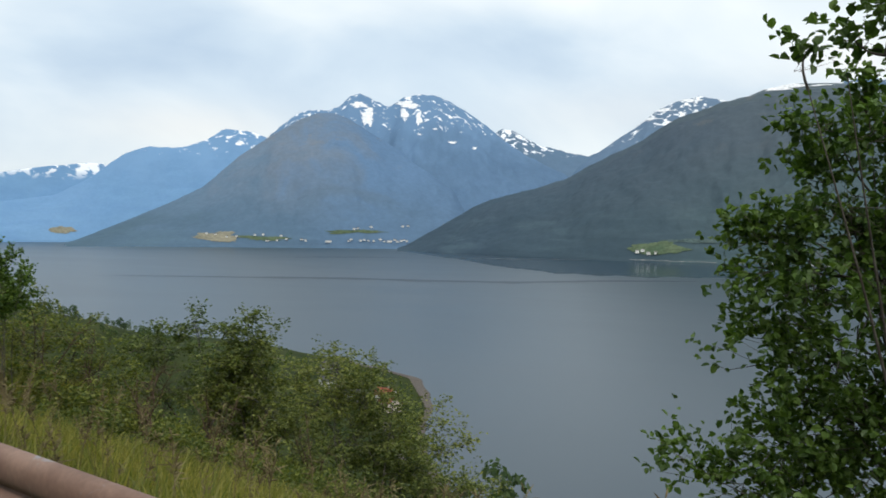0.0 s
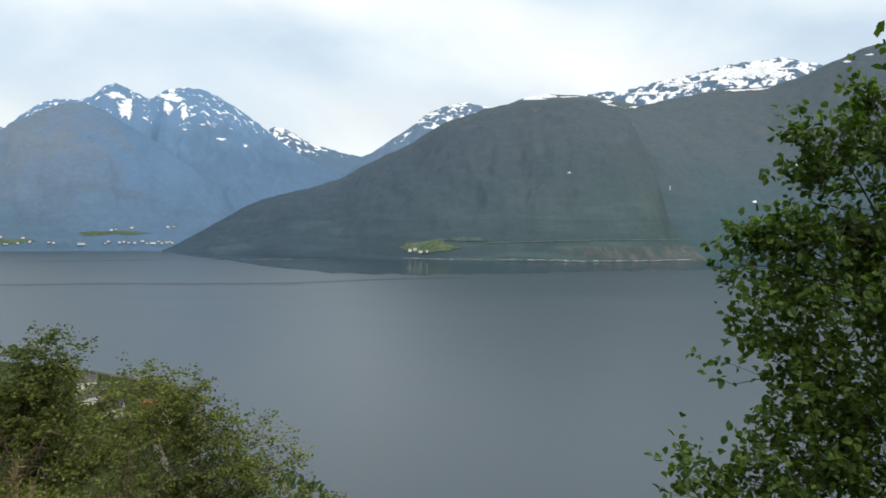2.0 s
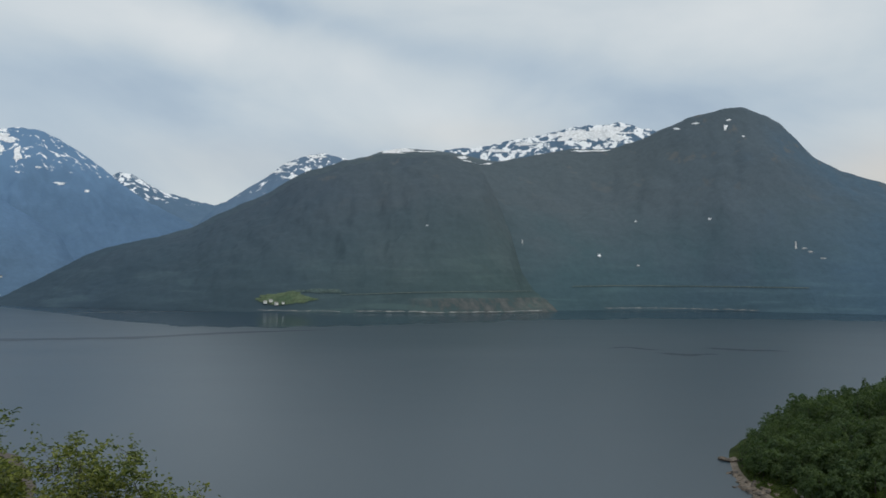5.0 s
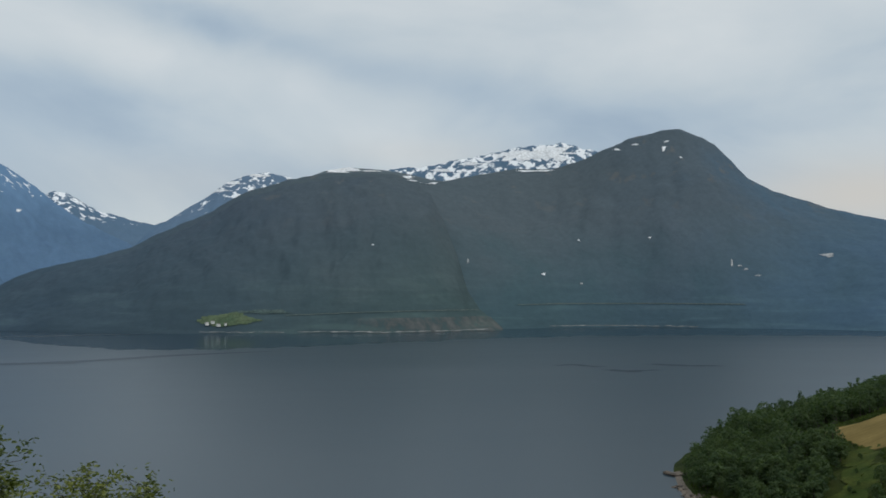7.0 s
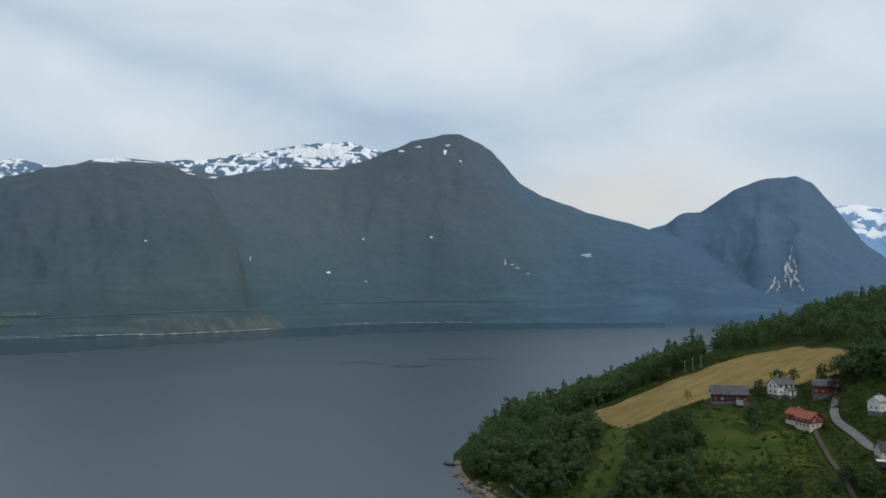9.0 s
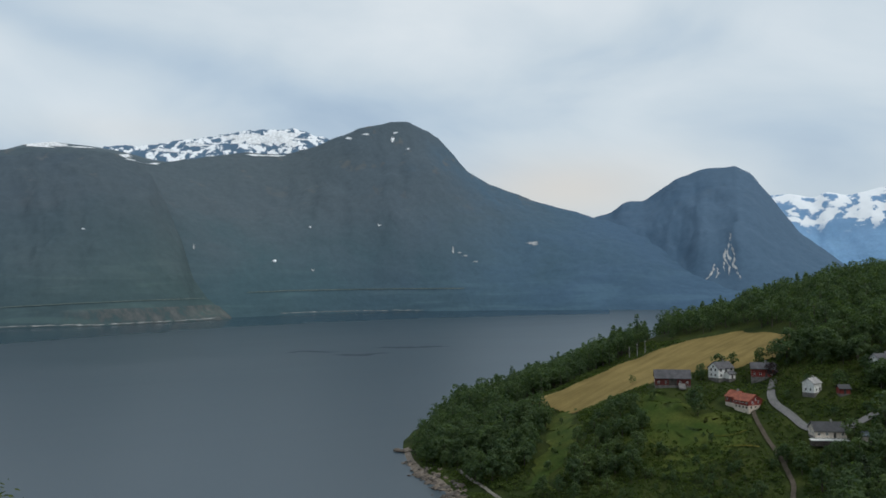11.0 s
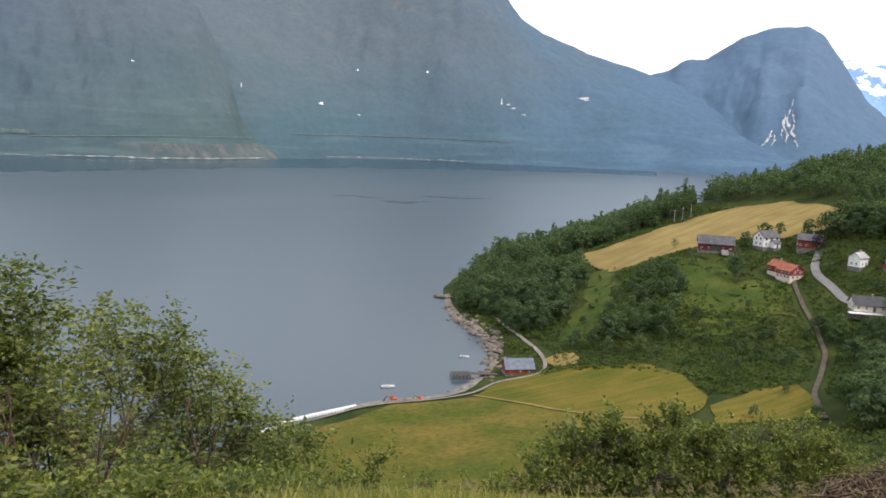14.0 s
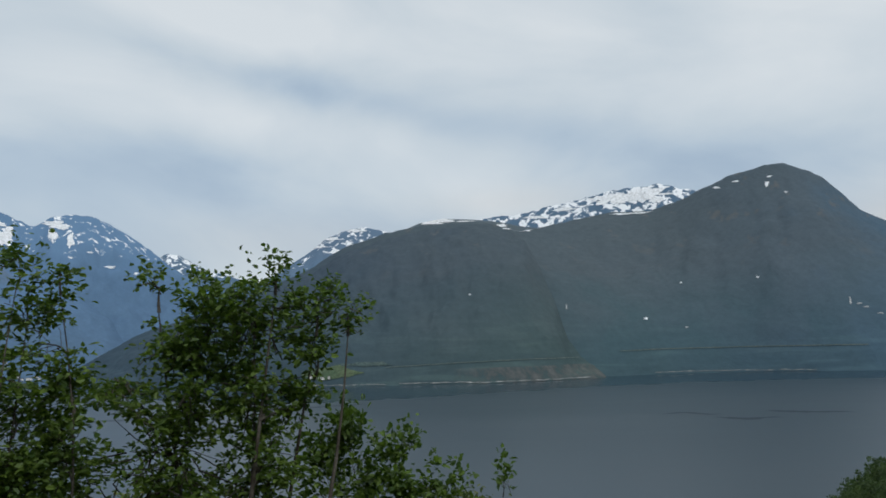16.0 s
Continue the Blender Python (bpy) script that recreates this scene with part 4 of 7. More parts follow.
side_band("far_road_east", "mountain_front", [(11.0, -0.46), (14.0, -0.39), (20, -0.36), (27.2, -0.42)], 0.06, FAR_ROAD, "pale road cut along the wooded far shore", "road", 1.8, wob=0.015, steady=0.8)
side_band("far_shore_stones", "mountain_shoulder", [(-12.5, -2.38), (-10, -2.42), (-6.5, -2.47)], 0.05, SHORE_STONE, "pale stones along the far shoreline", "shore", 1.8)
side_band("far_shore_rocks", "mountain_shoulder", [(-5.5, -2.45), (-1.5, -2.47), (1, -2.52), (5, -2.45), (9, -2.3)], 0.075, SHORE_STONE, "pale rocks along the far shoreline", "shore", 1.8)
side_band("far_shore_ledge", "mountain_front", [(13.4, -2.06), (18.5, -1.98), (24, -2.02)], 0.055, SHORE_STONE, "pale ledge along the far shoreline", "shore", 1.8)


def side_strand(side, line, width, seed):
    """A pale scar that runs down a mountainside along (bearing, elevation) stops, fraying as it goes."""
    line = np.array(line, float)
    n = 40
    t = np.linspace(0, 1, n)
    d = np.linspace(0, 1, len(line))
    verts = []
    for k, q in enumerate(t):
        b = np.interp(q, d, line[:, 0]) + 0.10 * noise.fractal((q * 5, seed, 0.0), 1.0, 2.0, 4)
        e = np.interp(q, d, line[:, 1])
        w = width * max(0.02, 0.55 + 1.3 * noise.fractal((q * 9, seed + 4.0, 1.0), 1.0, 2.0, 4)) * min(1.0, 6 * q + 0.1, 5 * (1 - q) + 0.05)
        for g in (-1, 1):
            p = on_side(side, b + g * w, e)
            away = np.array([EYE[0] - p[0], EYE[1] - p[1], 0.0])
            verts.append(p + away / np.linalg.norm(away) * 2.0 + np.array([0, 0, 1.0]))
    ob = fast_mesh("rock_slide", verts, grid_faces(n, 2), SCREE)
    tagged(ob, "pale branching scar of a rock slide on the mountain", "rock slide", "rock slides")


for k, (line, w) in enumerate([([(46.5, 2.6), (46.35, 1.9), (46.6, 1.2), (46.95, 0.5), (47.2, 0.0)], 0.10), ([(46.65, 2.5), (46.8, 1.7), (46.75, 1.1), (47.0, 0.6)], 0.07), ([(46.2, 2.2), (46.15, 1.5), (46.4, 0.9), (46.5, 0.2)], 0.07),
                               ([(46.3, 1.6), (46.1, 1.0), (46.15, 0.5)], 0.05), ([(45.5, 1.1), (45.4, 0.7), (45.2, 0.3), (44.9, -0.1)], 0.08), ([(45.6, 0.9), (45.7, 0.4), (45.5, 0.0)], 0.05), ([(46.6, 3.3), (46.55, 3.0), (46.6, 2.7)], 0.05)]):
    side_strand("mountain_dome", line, w, 3.0 + k * 5.1)


# ---- buildings ----
def slab(bm, p0, p1, p2, p3, t):
    """A roof plane of thickness t over four corners."""
    top = [bm.verts.new(p) for p in (p0, p1, p2, p3)]
    low = [bm.verts.new((p[0], p[1], p[2] - t)) for p in (p0, p1, p2, p3)]
    bm.faces.new(top)
    bm.faces.new(low[::-1])
    for i in range(4):
        k = (i + 1) % 4
        bm.faces.new((top[i], low[i], low[k], top[k]))


def add_window(parent, x, y, z, w, h, normal, frame_mat):
    """normal: 'x-', 'x+', 'y-' or 'y+'."""
    ax, sg = normal[0], (1 if normal[1] == "+" else -1)
    bm = bmesh.new()
    t = 0.08

    def bar(u0, u1, v0, v1, d0, d1, target):
        if ax == "y":
            box(target, x + u0, x + u1, *sorted((y + sg * d0, y + sg * d1)), z + v0, z + v1)
        else:
            box(target, *sorted((x + sg * d0, x + sg * d1)), y + u0, y + u1, z + v0, z + v1)
    for u0, u1, v0, v1 in ((-w / 2, w / 2, h - t, h), (-w / 2, w / 2, 0, t), (-w / 2, -w / 2 + t, t, h - t), (w / 2 - t, w / 2, t, h - t), (-t / 2, t / 2, t, h - t)):
        bar(u0, u1, v0, v1, 0.0, 0.07, bm)
    win = part("window", bm, frame_mat, parent)
    bm = bmesh.new()
    bar(-w / 2 + t, w / 2 - t, t, h - t, 0.0, 0.03, bm)
    part("pane", bm, GLASS, win)


def house(parent, L, W, h, rise, wall_mat, roof_mat, plinth_mat=None, plinth=0.5, off=(0, 0, 0), windows=3, rows=1, door=True, chimney=True, frame_mat=None, gable_windows=True, door_mat=None):
    """A gabled block: ridge along local x, length L, depth W, wall height h, roof rise."""
    ox, oy, oz = off
    frame_mat = frame_mat or WHITE_WOOD
    if plinth_mat:
        box_part("foundation", ox - L / 2 - 0.03, ox + L / 2 + 0.03, oy - W / 2 - 0.03, oy + W / 2 + 0.03, oz - 3.0, oz + plinth, plinth_mat, parent)
    base = plinth if plinth_mat else -2.0
    bm = bmesh.new()
    prof = [(-W / 2, base), (W / 2, base), (W / 2, h), (0, h + rise), (-W / 2, h)]
    a = [bm.verts.new((ox - L / 2, oy + y, oz + z)) for y, z in prof]
    b = [bm.verts.new((ox + L / 2, oy + y, oz + z)) for y, z in prof]
    bm.faces.new(a[::-1])
    bm.faces.new(b)
    for i in range(5):
        k = (i + 1) % 5
        bm.faces.new((a[i], a[k], b[k], b[i]))
    part("wall", bm, wall_mat, parent)
    e, t = 0.45, 0.22
    sl = rise / (W / 2)
    for sg in (-1, 1):
        bm = bmesh.new()
        y0, z0 = oy + sg * (W / 2 + e), oz + h - sl * e + t + 0.03
        y1, z1 = oy, oz + h + rise + t + 0.03
        pts = [(ox - L / 2 - e, y0, z0), (ox + L / 2 + e, y0, z0), (ox + L / 2 + e, y1, z1), (ox - L / 2 - e, y1, z1)]
        slab(bm, *(pts if sg < 0 else pts[::-1]), t)
        part("roof", bm, roof_mat, parent)
    for row in range(rows):
        z = oz + base + 0.9 + row * 2.6
        if z + 1.2 > oz + h:
            break
        for i in range(windows):
            x = ox - L / 2 + L * (i + 0.5) / windows
            for sg, nm in ((-1, "y-"), (1, "y+")):
                if door and row == 0 and i == windows // 2 and sg < 0:
                    continue
                add_window(parent, x, oy + sg * W / 2, z, 1.0, 1.2, nm, frame_mat)
        if gable_windows:
            for y in (-W / 5, W / 5):
                add_window(parent, ox - L / 2, oy + y, z, 1.0, 1.2, "x-", frame_mat)
                add_window(parent, ox + L / 2, oy + y, z, 1.0, 1.2, "x+", frame_mat)
    if gable_windows and rise > 2.2:
        for x, nm in ((ox - L / 2, "x-"), (ox + L / 2, "x+")):
            add_window(parent, x, oy, oz + h + 0.2, 0.9, 1.1, nm, frame_mat)
    if door:
        x = ox - L / 2 + L * (windows // 2 + 0.5) / windows
        d = box_part("door", x - 0.5, x + 0.5, oy - W / 2 - 0.06, oy - W / 2, oz + max(base, 0) + 0.02, oz + max(base, 0) + 2.05, door_mat or DARK_WOOD, parent)
        box_part("handle", x + 0.34, x + 0.40, oy - W / 2 - 0.12, oy - W / 2 - 0.06, oz + max(base, 0) + 0.95, oz + max(base, 0) + 1.1, STEEL, d)
    if chimney:
        box_part("chimney", ox + L * 0.1, ox + L * 0.1 + 0.7, oy - 0.35, oy + 0.35, oz + h + rise - 0.5, oz + h + rise + 1.1, CONCRETE, parent, bevel=0.04)


def place(name, x, y, rz, label, category="house", dz=0.0, group=""):
    ob = empty(name, (x, y, max(gz(x, y), 0.3) + dz), rz)
    return tagged(ob, label, category, group)


def build_barn():
    p = place("barn", 268, 304, -38, "long dark red wooden barn with grey slate roof", "barn")
    house(p, 17.5, 9, 4.1, 3.7, BARN_WOOD, SLATE, STONE, 0.5, windows=5, door=False, chimney=False)
    box_part("barn_door", -2.0, 2.0, -4.58, -4.5, 0.6, 3.8, DARK_WOOD, p)
    bm = bmesh.new()
    slab(bm, (2.6, -10.0, -0.3), (6.0, -10.0, -0.3), (6.0, -4.6, 1.5), (2.6, -4.6, 1.5), 0.5)
    part("barn_ramp", bm, STONE, p)


build_barn()


def build_white_house():
    p = place("farmhouse", 293, 295, -4, "white two-storey wooden farmhouse with dark roof")
    house(p, 10, 7.6, 5.6, 2.9, WHITE_WOOD, SLATE, STONE, 0.6, windows=3, rows=2, frame_mat=SLATE)
    house(p, 4, 3.2, 3.0, 1.2, WHITE_WOOD, SLATE, STONE, 0.5, off=(1.2, -5.2, 0), windows=1, chimney=False, gable_windows=False, frame_mat=SLATE)


build_white_house()


def build_red_house():
    p = place("red_roofed_house", 271, 262, -90, "red house with orange tile roof and white basement", dz=0.2)
    house(p, 8.2, 9, 3.8, 2.6, RED_WOOD, RED_TILE, CREAM_WOOD, 1.7, off=(3.6, 1.0, 0), windows=4, door=False, chimney=False)
    house(p, 6.5, 7.2, 4.5, 2.4, RED_WOOD, RED_TILE, CREAM_WOOD, 1.7, off=(-4.0, 1.5, 0), windows=3, chimney=True)
    for k in range(4):
        add_window(p, 3.6 - 3.0 + 2.0 * k, -3.53, 0.5, 0.9, 0.9, "y-", DARK_WOOD)
    for y in (-1.8, 1.0, 3.8):
        add_window(p, 7.73, y, 0.5, 0.9, 0.9, "x+", DARK_WOOD)


build_red_house()


def build_other_houses():
    p = place("red_house", 303, 277, -45, "dark red wooden house with grey roof among trees")
    house(p, 11, 8, 4.6, 2.6, RED_WOOD, SLATE, STONE, 0.6, windows=4)
    p = place("white_house", 292, 240, 10, "white house with pale roof beside the farm road")
    house(p, 6.5, 5.5, 4.8, 2.0, WHITE_WOOD, CONCRETE, STONE, 0.5, windows=2, rows=2)
    p = place("garden_shed", 297, 228, -30, "small dark red wooden shed by the road", "shed")
    house(p, 4.5, 3.5, 2.6, 1.4, RED_WOOD, BLACK_TILE, STONE, 0.3, windows=1, chimney=False, gable_windows=False)
    p = place("cream_house", 270, 216, -35, "cream house with black tile roof and a terrace")
    house(p, 12, 9, 3.2, 3.0, CREAM_WOOD, BLACK_TILE, STONE, 0.6, windows=4)
    box_part("terrace", -8.5, 6.0, -8.0, -4.6, 0.0, 0.25, WHITE_WOOD, p)
    box_part("terrace_base", -8.2, 5.7, -7.7, -4.6, -2.2, 0.0, DARK_WOOD, p)
    bm = bmesh.new()
    for i in range(24):
        box(bm, -8.4 + i * 0.62, -8.34 + i * 0.62, -7.95, -7.9, 0.25, 1.1)
    box(bm, -8.5, 6.0, -7.98, -7.86, 1.1, 1.18)
    part("railing", bm, WHITE_WOOD, p)
    p = place("garage", 272, 198, -40, "low garage with dark blue-grey roof", "garage")
    house(p, 7, 6, 2.6, 1.2, CREAM_WOOD, BLUE_SLATE, STONE, 0.3, windows=1, chimney=False, gable_windows=False)
    p = place("upper_house", 322, 226, -20, "white house with grey roof on the wooded slope")
    house(p, 9, 7, 4.6, 2.4, WHITE_WOOD, SLATE, STONE, 0.5, windows=3, rows=2)
    p = place("boathouse", 138, 271, -14, "dark red boathouse with blue-grey roof on the shore", "boathouse")
    house(p, 12, 8.5, 2.7, 3.2, RED_WOOD, BLUE_SLATE, STONE, 0.5, windows=3, door=False, chimney=False, gable_windows=False)
    box_part("boat_door", -5.0, -2.2, -4.33, -4.25, 0.5, 2.6, mat_two("bright_red_door", (0.22, 0.03, 0.022), (0.30, 0.05, 0.035), 1.0, 0.6), p)
    for x, y, rz, w, r in [(-214, 322, 20, WHITE_WOOD, BLACK_TILE), (-196, 332, -30, CREAM_WOOD, RED_TILE), (-232, 330, 50, WHITE_WOOD, SLATE), (-206, 345, 0, WHITE_WOOD, RED_TILE), (-240, 352, 15, RED_WOOD, BLACK_TILE), (-262, 372, 35, WHITE_WOOD, SLATE)]:
        name = "white walled" if w is WHITE_WOOD else ("dark red" if w is RED_WOOD else "cream")
        p = place("village_house", x, y, rz, name + " village house with " + ("red tile" if r is RED_TILE else "dark") + " roof near the shore", group="village houses")
        house(p, 10, 8, 4.8, 2.8, w, r, STONE, 0.5, windows=3, rows=2)


build_other_houses()


def far_house(side, bearing, elevation, rz, L, W, h, wall, roof, label, group):
    q = on_side(side, bearing, elevation)
    d = np.array([EYE[0] - q[0], EYE[1] - q[1]])
    d = d / np.linalg.norm(d) * 5
    p = empty("distant_house", (q[0] + d[0], q[1] + d[1], q[2] + 0.6), -bearing + rz)
    tagged(p, label, "house", group)
    house(p, L, W, h, 2.6, wall, roof, None, 0.0, windows=1, chimney=False, gable_windows=False, door=False)


for b, e, rz, L, h in [(-12.0, -1.85, 10, 9, 5), (-11.6, -1.75, -20, 8, 4.0), (-11.2, -1.95, 30, 9, 4), (-10.7, -1.9, 0, 6, 3.2)]:
    far_house("mountain_shoulder", b, e, rz, L, 8, h, WHITE_WOOD, CONCRETE, "white farmhouse on the far green shore", "far shore farm")
for k, (b, e, L) in enumerate([(-42.6, -0.93, 14), (-41.9, -0.9, 12), (-40.0, -0.78, 14), (-39.7, -1.22, 22), (-39.0, -1.2, 12), (-38.3, -1.11, 13), (-37.2, -1.12, 15), (-36.9, -1.2, 12), (-35.2, -1.28, 40), (-33.7, -1.22, 12), (-33.5, -1.12, 14), (-32.8, -1.2, 13), (-32.2, -1.18, 12), (-31.3, -1.1, 16), (-30.6, -1.25, 30), (-30.2, -1.1, 18), (-29.7, -1.2, 14), (-33.3, -0.32, 14), (-33.0, -0.25, 13), (-32.0, -0.15, 16), (-29.6, -0.1, 15), (-29.2, -0.05, 14), (-26.4, 0.05, 22), (-31.8, -1.22, 12), (-31.0, -1.24, 12), (-30.0, -1.26, 14), (-29.3, -1.22, 12), (-29.5, -1.12, 12), (-32.5, -1.14, 12), (-44.0, -0.7, 13), (-43.4, -0.75, 12), (-38.7, -0.85, 13), (-40.6, -0.82, 12)]):
    far_house("mountain_spur", b, e, (k * 37) % 60 - 30, L * 0.7, 6, 3.2 + k % 3 * 0.5, WHITE_WOOD, CONCRETE if k % 3 else SLATE, "small pale house of the far village by the water", "far village")


# ---- farm roads, tracks, shore ----
def ribbon(name, line, width, mat, label, lift=0.55, category="road"):
    line = np.array(line, float)
    d = np.r_[0, np.cumsum(np.hypot(*np.diff(line, axis=0).T))]
    n = max(8, int(d[-1] / 2.5))
    t = np.linspace(0, d[-1], n)
    p = np.stack([np.interp(t, d, line[:, 0]), np.interp(t, d, line[:, 1])], 1)
    for _ in range(3):
        p[1:-1] = (p[:-2] + 2 * p[1:-1] + p[2:]) / 4
    g = np.gradient(p, axis=0)
    nrm = np.stack([-g[:, 1], g[:, 0]], 1) / np.maximum(np.hypot(g[:, 0], g[:, 1]), 1e-6)[:, None]
    return drape(name, p + nrm * width / 2, p - nrm * width / 2, mat, label, lift, n, 5, category, 0.2)


ribbon("farm_road", [(278, 262), (268, 252), (257, 236), (246, 218), (234, 203), (217, 190), (200, 178), (185, 160)], 1.8, DIRT, "brown dirt farm road winding downhill")
ribbon("village_road", [(300, 268), (286, 258), (279, 250), (275, 239), (270, 226), (276, 212), (300, 205), (330, 200)], 3.6, PAVED, "pale village road between the houses")
ribbon("shore_track", [(23, 236), (40, 246), (64, 252), (91, 252), (110, 254), (124, 262), (134, 260), (142, 258.5), (150, 268), (155, 281), (158, 296), (161, 312), (163, 330), (166, 350)], 1.6, TRACK, "pale gravel track along the shore")
ribbon("beach", [(60, 254.5), (80, 256), (94, 255.8), (108, 260), (116, 267), (122, 274)], 4.0, BEACH, "grey gravel beach with scattered stones", 0.42, "shore")
ribbon("meadow_path", [(108, 250), (118, 228), (131, 203), (150, 188)], 1.4, HAY, "narrow trodden path across the meadow", 0.62, "path")
for line in ([(243, 254), (248, 247), (256, 245)], [(240, 243), (246, 238), (249, 232)]):
    ribbon("hay_swath", line, 0.7, STUBBLE, "row of pale cut hay lying on the pasture", 0.7, "hay")
ribbon("village_shore", [(-62, 226), (-120, 247), (-158, 297), (-186, 362), (-232, 426), (-328, 466)], 9.0, ROCK, "stony shore below the village", 0.35, "shore")
ribbon("village_street", [(-120, 232), (-160, 276), (-192, 318), (-222, 340), (-262, 362), (-320, 390)], 3.5, GRAVEL, "pale street between the village houses", 0.5)
ribbon("shore_rock", [(58, 254.2), (68, 256.0), (80, 257.5), (92, 257), (110, 264), (121, 273), (130, 283), (142, 302), (148, 318), (154, 348), (152, 366), (160, 400), (169, 427)], 4.5, ROCK, "bare brown rock along the waterline", 0.3, "shore")
drape("bare_earth", [(150, 260), (157, 256), (162, 262)], [(154, 274), (159, 276), (164, 268)], HAY, "patch of bare tan earth above the meadow", 0.6, 14, 10, "ground", 2.0)


def build_rocks():
    rng = random.Random(4)
    base = []
    for k in range(5):
        bm = bmesh.new()
        bmesh.ops.create_icosphere(bm, subdivisions=2, radius=1.0)
        for v in bm.verts:
            v.co *= 1 + 0.35 * noise.fractal(v.co * 1.3 + Vector((k * 7, 0, 0)), 1.0, 2.0, 3)
            v.co.z *= 0.6
        me = bpy.data.meshes.new("boulder")
        bm.to_mesh(me)
        bm.free()
        me.materials.append(ROCK)
        base.append(me)
    spots = []
    line = [(78, 257.5), (92, 256.5), (108, 262), (119, 271), (128, 279), (141, 301), (147, 316), (153, 348), (150, 366), (158, 400), (168, 429)]
    for (x0, y0), (x1, y1) in zip(line[:-1], line[1:]):
        n = int(math.hypot(x1 - x0, y1 - y0) * 1.3)
        for _ in range(n):
            t = rng.random()
            w = 1.5 if y0 < 270 else 4.5
            spots.append((x0 + (x1 - x0) * t + rng.gauss(0.5, w * 0.6), y0 + (y1 - y0) * t + rng.gauss(0, w * 0.6), rng.uniform(0.3, 0.8 if y0 < 270 else 1.5)))
    # larger slabs between the cove's waterline and the track, and the spit at the tip
    slabs = [(153, 378), (150, 364), (146, 350), (148, 335), (145, 317), (140, 303), (136, 291)]
    inner = [(170, 384), (166, 368), (164, 351), (162, 338), (160, 325), (156, 312), (148, 299)]
    for _ in range(64):
        k = rng.random() * 5.99
        i, f = int(k), k - int(k)
        g = rng.random() ** 1.3 * 0.75
        ax, ay = slabs[i][0] * (1 - f) + slabs[i + 1][0] * f, slabs[i][1] * (1 - f) + slabs[i + 1][1] * f
        bx, by = inner[i][0] * (1 - f) + inner[i + 1][0] * f, inner[i][1] * (1 - f) + inner[i + 1][1] * f
        spots.insert(0, (ax * (1 - g) + bx * g, ay * (1 - g) + by * g, rng.uniform(0.9, 2.4)))
    for k in range(9):
        spots.insert(0, (163 + k * 0.9, 424 - k * 1.3, 2.6 - 0.12 * k))
    for x, y, r in spots[:290]:
        ob = new("boulder", base[rng.randrange(5)])
        ob.matrix_world = Matrix.Translation((x, y, max(gz(x, y), 0.0) + r * 0.12)) @ Euler((rng.uniform(-0.2, 0.2), rng.uniform(-0.2, 0.2), rng.uniform(0, 6.3))).to_matrix().to_4x4() @ Matrix.Diagonal((r * rng.uniform(0.8, 1.5), r, r * rng.uniform(0.6, 1.0), 1))
        tagged(ob, "weathered grey-brown boulder on the shore", "boulder", "shore boulders")


build_rocks()


def build_bales():
    bm = bmesh.new()
    bmesh.ops.create_cone(bm, cap_ends=True, segments=20, radius1=0.62, radius2=0.62, depth=1.2, matrix=Matrix.Rotation(math.pi / 2, 4, "Y"))
    bmesh.ops.bevel(bm, geom=[e for e in bm.edges if len(e.link_faces) == 2 and max(len(f.verts) for f in e.link_faces) > 4], offset=0.1, segments=2, affect="EDGES")
    me = bpy.data.meshes.new("silage_bale")
    bm.to_mesh(me)
    bm.free()
    me.materials.append(PLASTIC_WHITE)
    rng = random.Random(9)
    line = np.array([(20, 236.5), (39.2, 248.6), (63.6, 255.3)])
    d = np.r_[0, np.cumsum(np.hypot(*np.diff(line, axis=0).T))]
    for t in np.arange(0, d[-1], 1.27):
        x, y = np.interp(t, d, line[:, 0]), np.interp(t, d, line[:, 1])
        i = 0 if t < d[1] else 1
        ob = new("silage_bale", me)
        ob.matrix_world = pose(x, y + rng.gauss(0, 0.06), max(gz(x, y), 0.0) + 0.62, rng.uniform(0, 360), 0, math.degrees(math.atan2(*(line[i + 1] - line[i])[::-1])) + 90 + rng.gauss(0, 4))
        tagged(ob, "white plastic-wrapped round silage bale on the shore", "silage bale", "row of bales")


build_bales()


def build_boat(x, y, rz, L, label):
    p = empty("rowing_boat", (x, y, 0.0), rz)
    tagged(p, label, "boat", "moored boats")
    bm = bmesh.new()
    n = 13
    rings = []
    for i in range(n):
        u = i / (n - 1)
        w = 0.85 * (1 - max(0, u - 0.45) ** 2 / 0.31) * (0.82 + 0.18 * min(1, u * 4))
        w = max(w, 0.03)
        sheer = 0.55 + 0.25 * u * u
        xx = (u - 0.5) * L
        rings.append([bm.verts.new((xx, s * w * k, z)) for s, k, z in ((-1, 1, sheer), (-1, 0.85, 0.05), (1, 0.85, 0.05), (1, 1, sheer), (1, 0.9, sheer), (1, 0.75, 0.15), (-1, 0.75, 0.15), (-1, 0.9, sheer))])
    for a, b in zip(rings[:-1], rings[1:]):
        for i in range(8):
            k = (i + 1) % 8
            bm.faces.new((a[i], a[k], b[k], b[i]))
    bm.faces.new(rings[0][::-1])
    bm.faces.new(rings[-1])
    part("hull", bm, WHITE_WOOD, p)
    box_part("floor", -L * 0.44, L * 0.2, -0.6, 0.6, 0.2, 0.34, DARK_WOOD, p, "dark boards in the bottom")
    for u in (-0.2, 0.12):
        box_part("thwart", u * L - 0.14, u * L + 0.14, -0.62, 0.62, 0.38, 0.43, DARK_WOOD, p)
    box_part("outboard_motor", -L / 2 - 0.25, -L / 2 + 0.02, -0.16, 0.16, 0.2, 1.0, DARK_WOOD, p, bevel=0.04)


build_boat(81.4, 273.5, -12, 5.5, "white open boat moored off the shore")
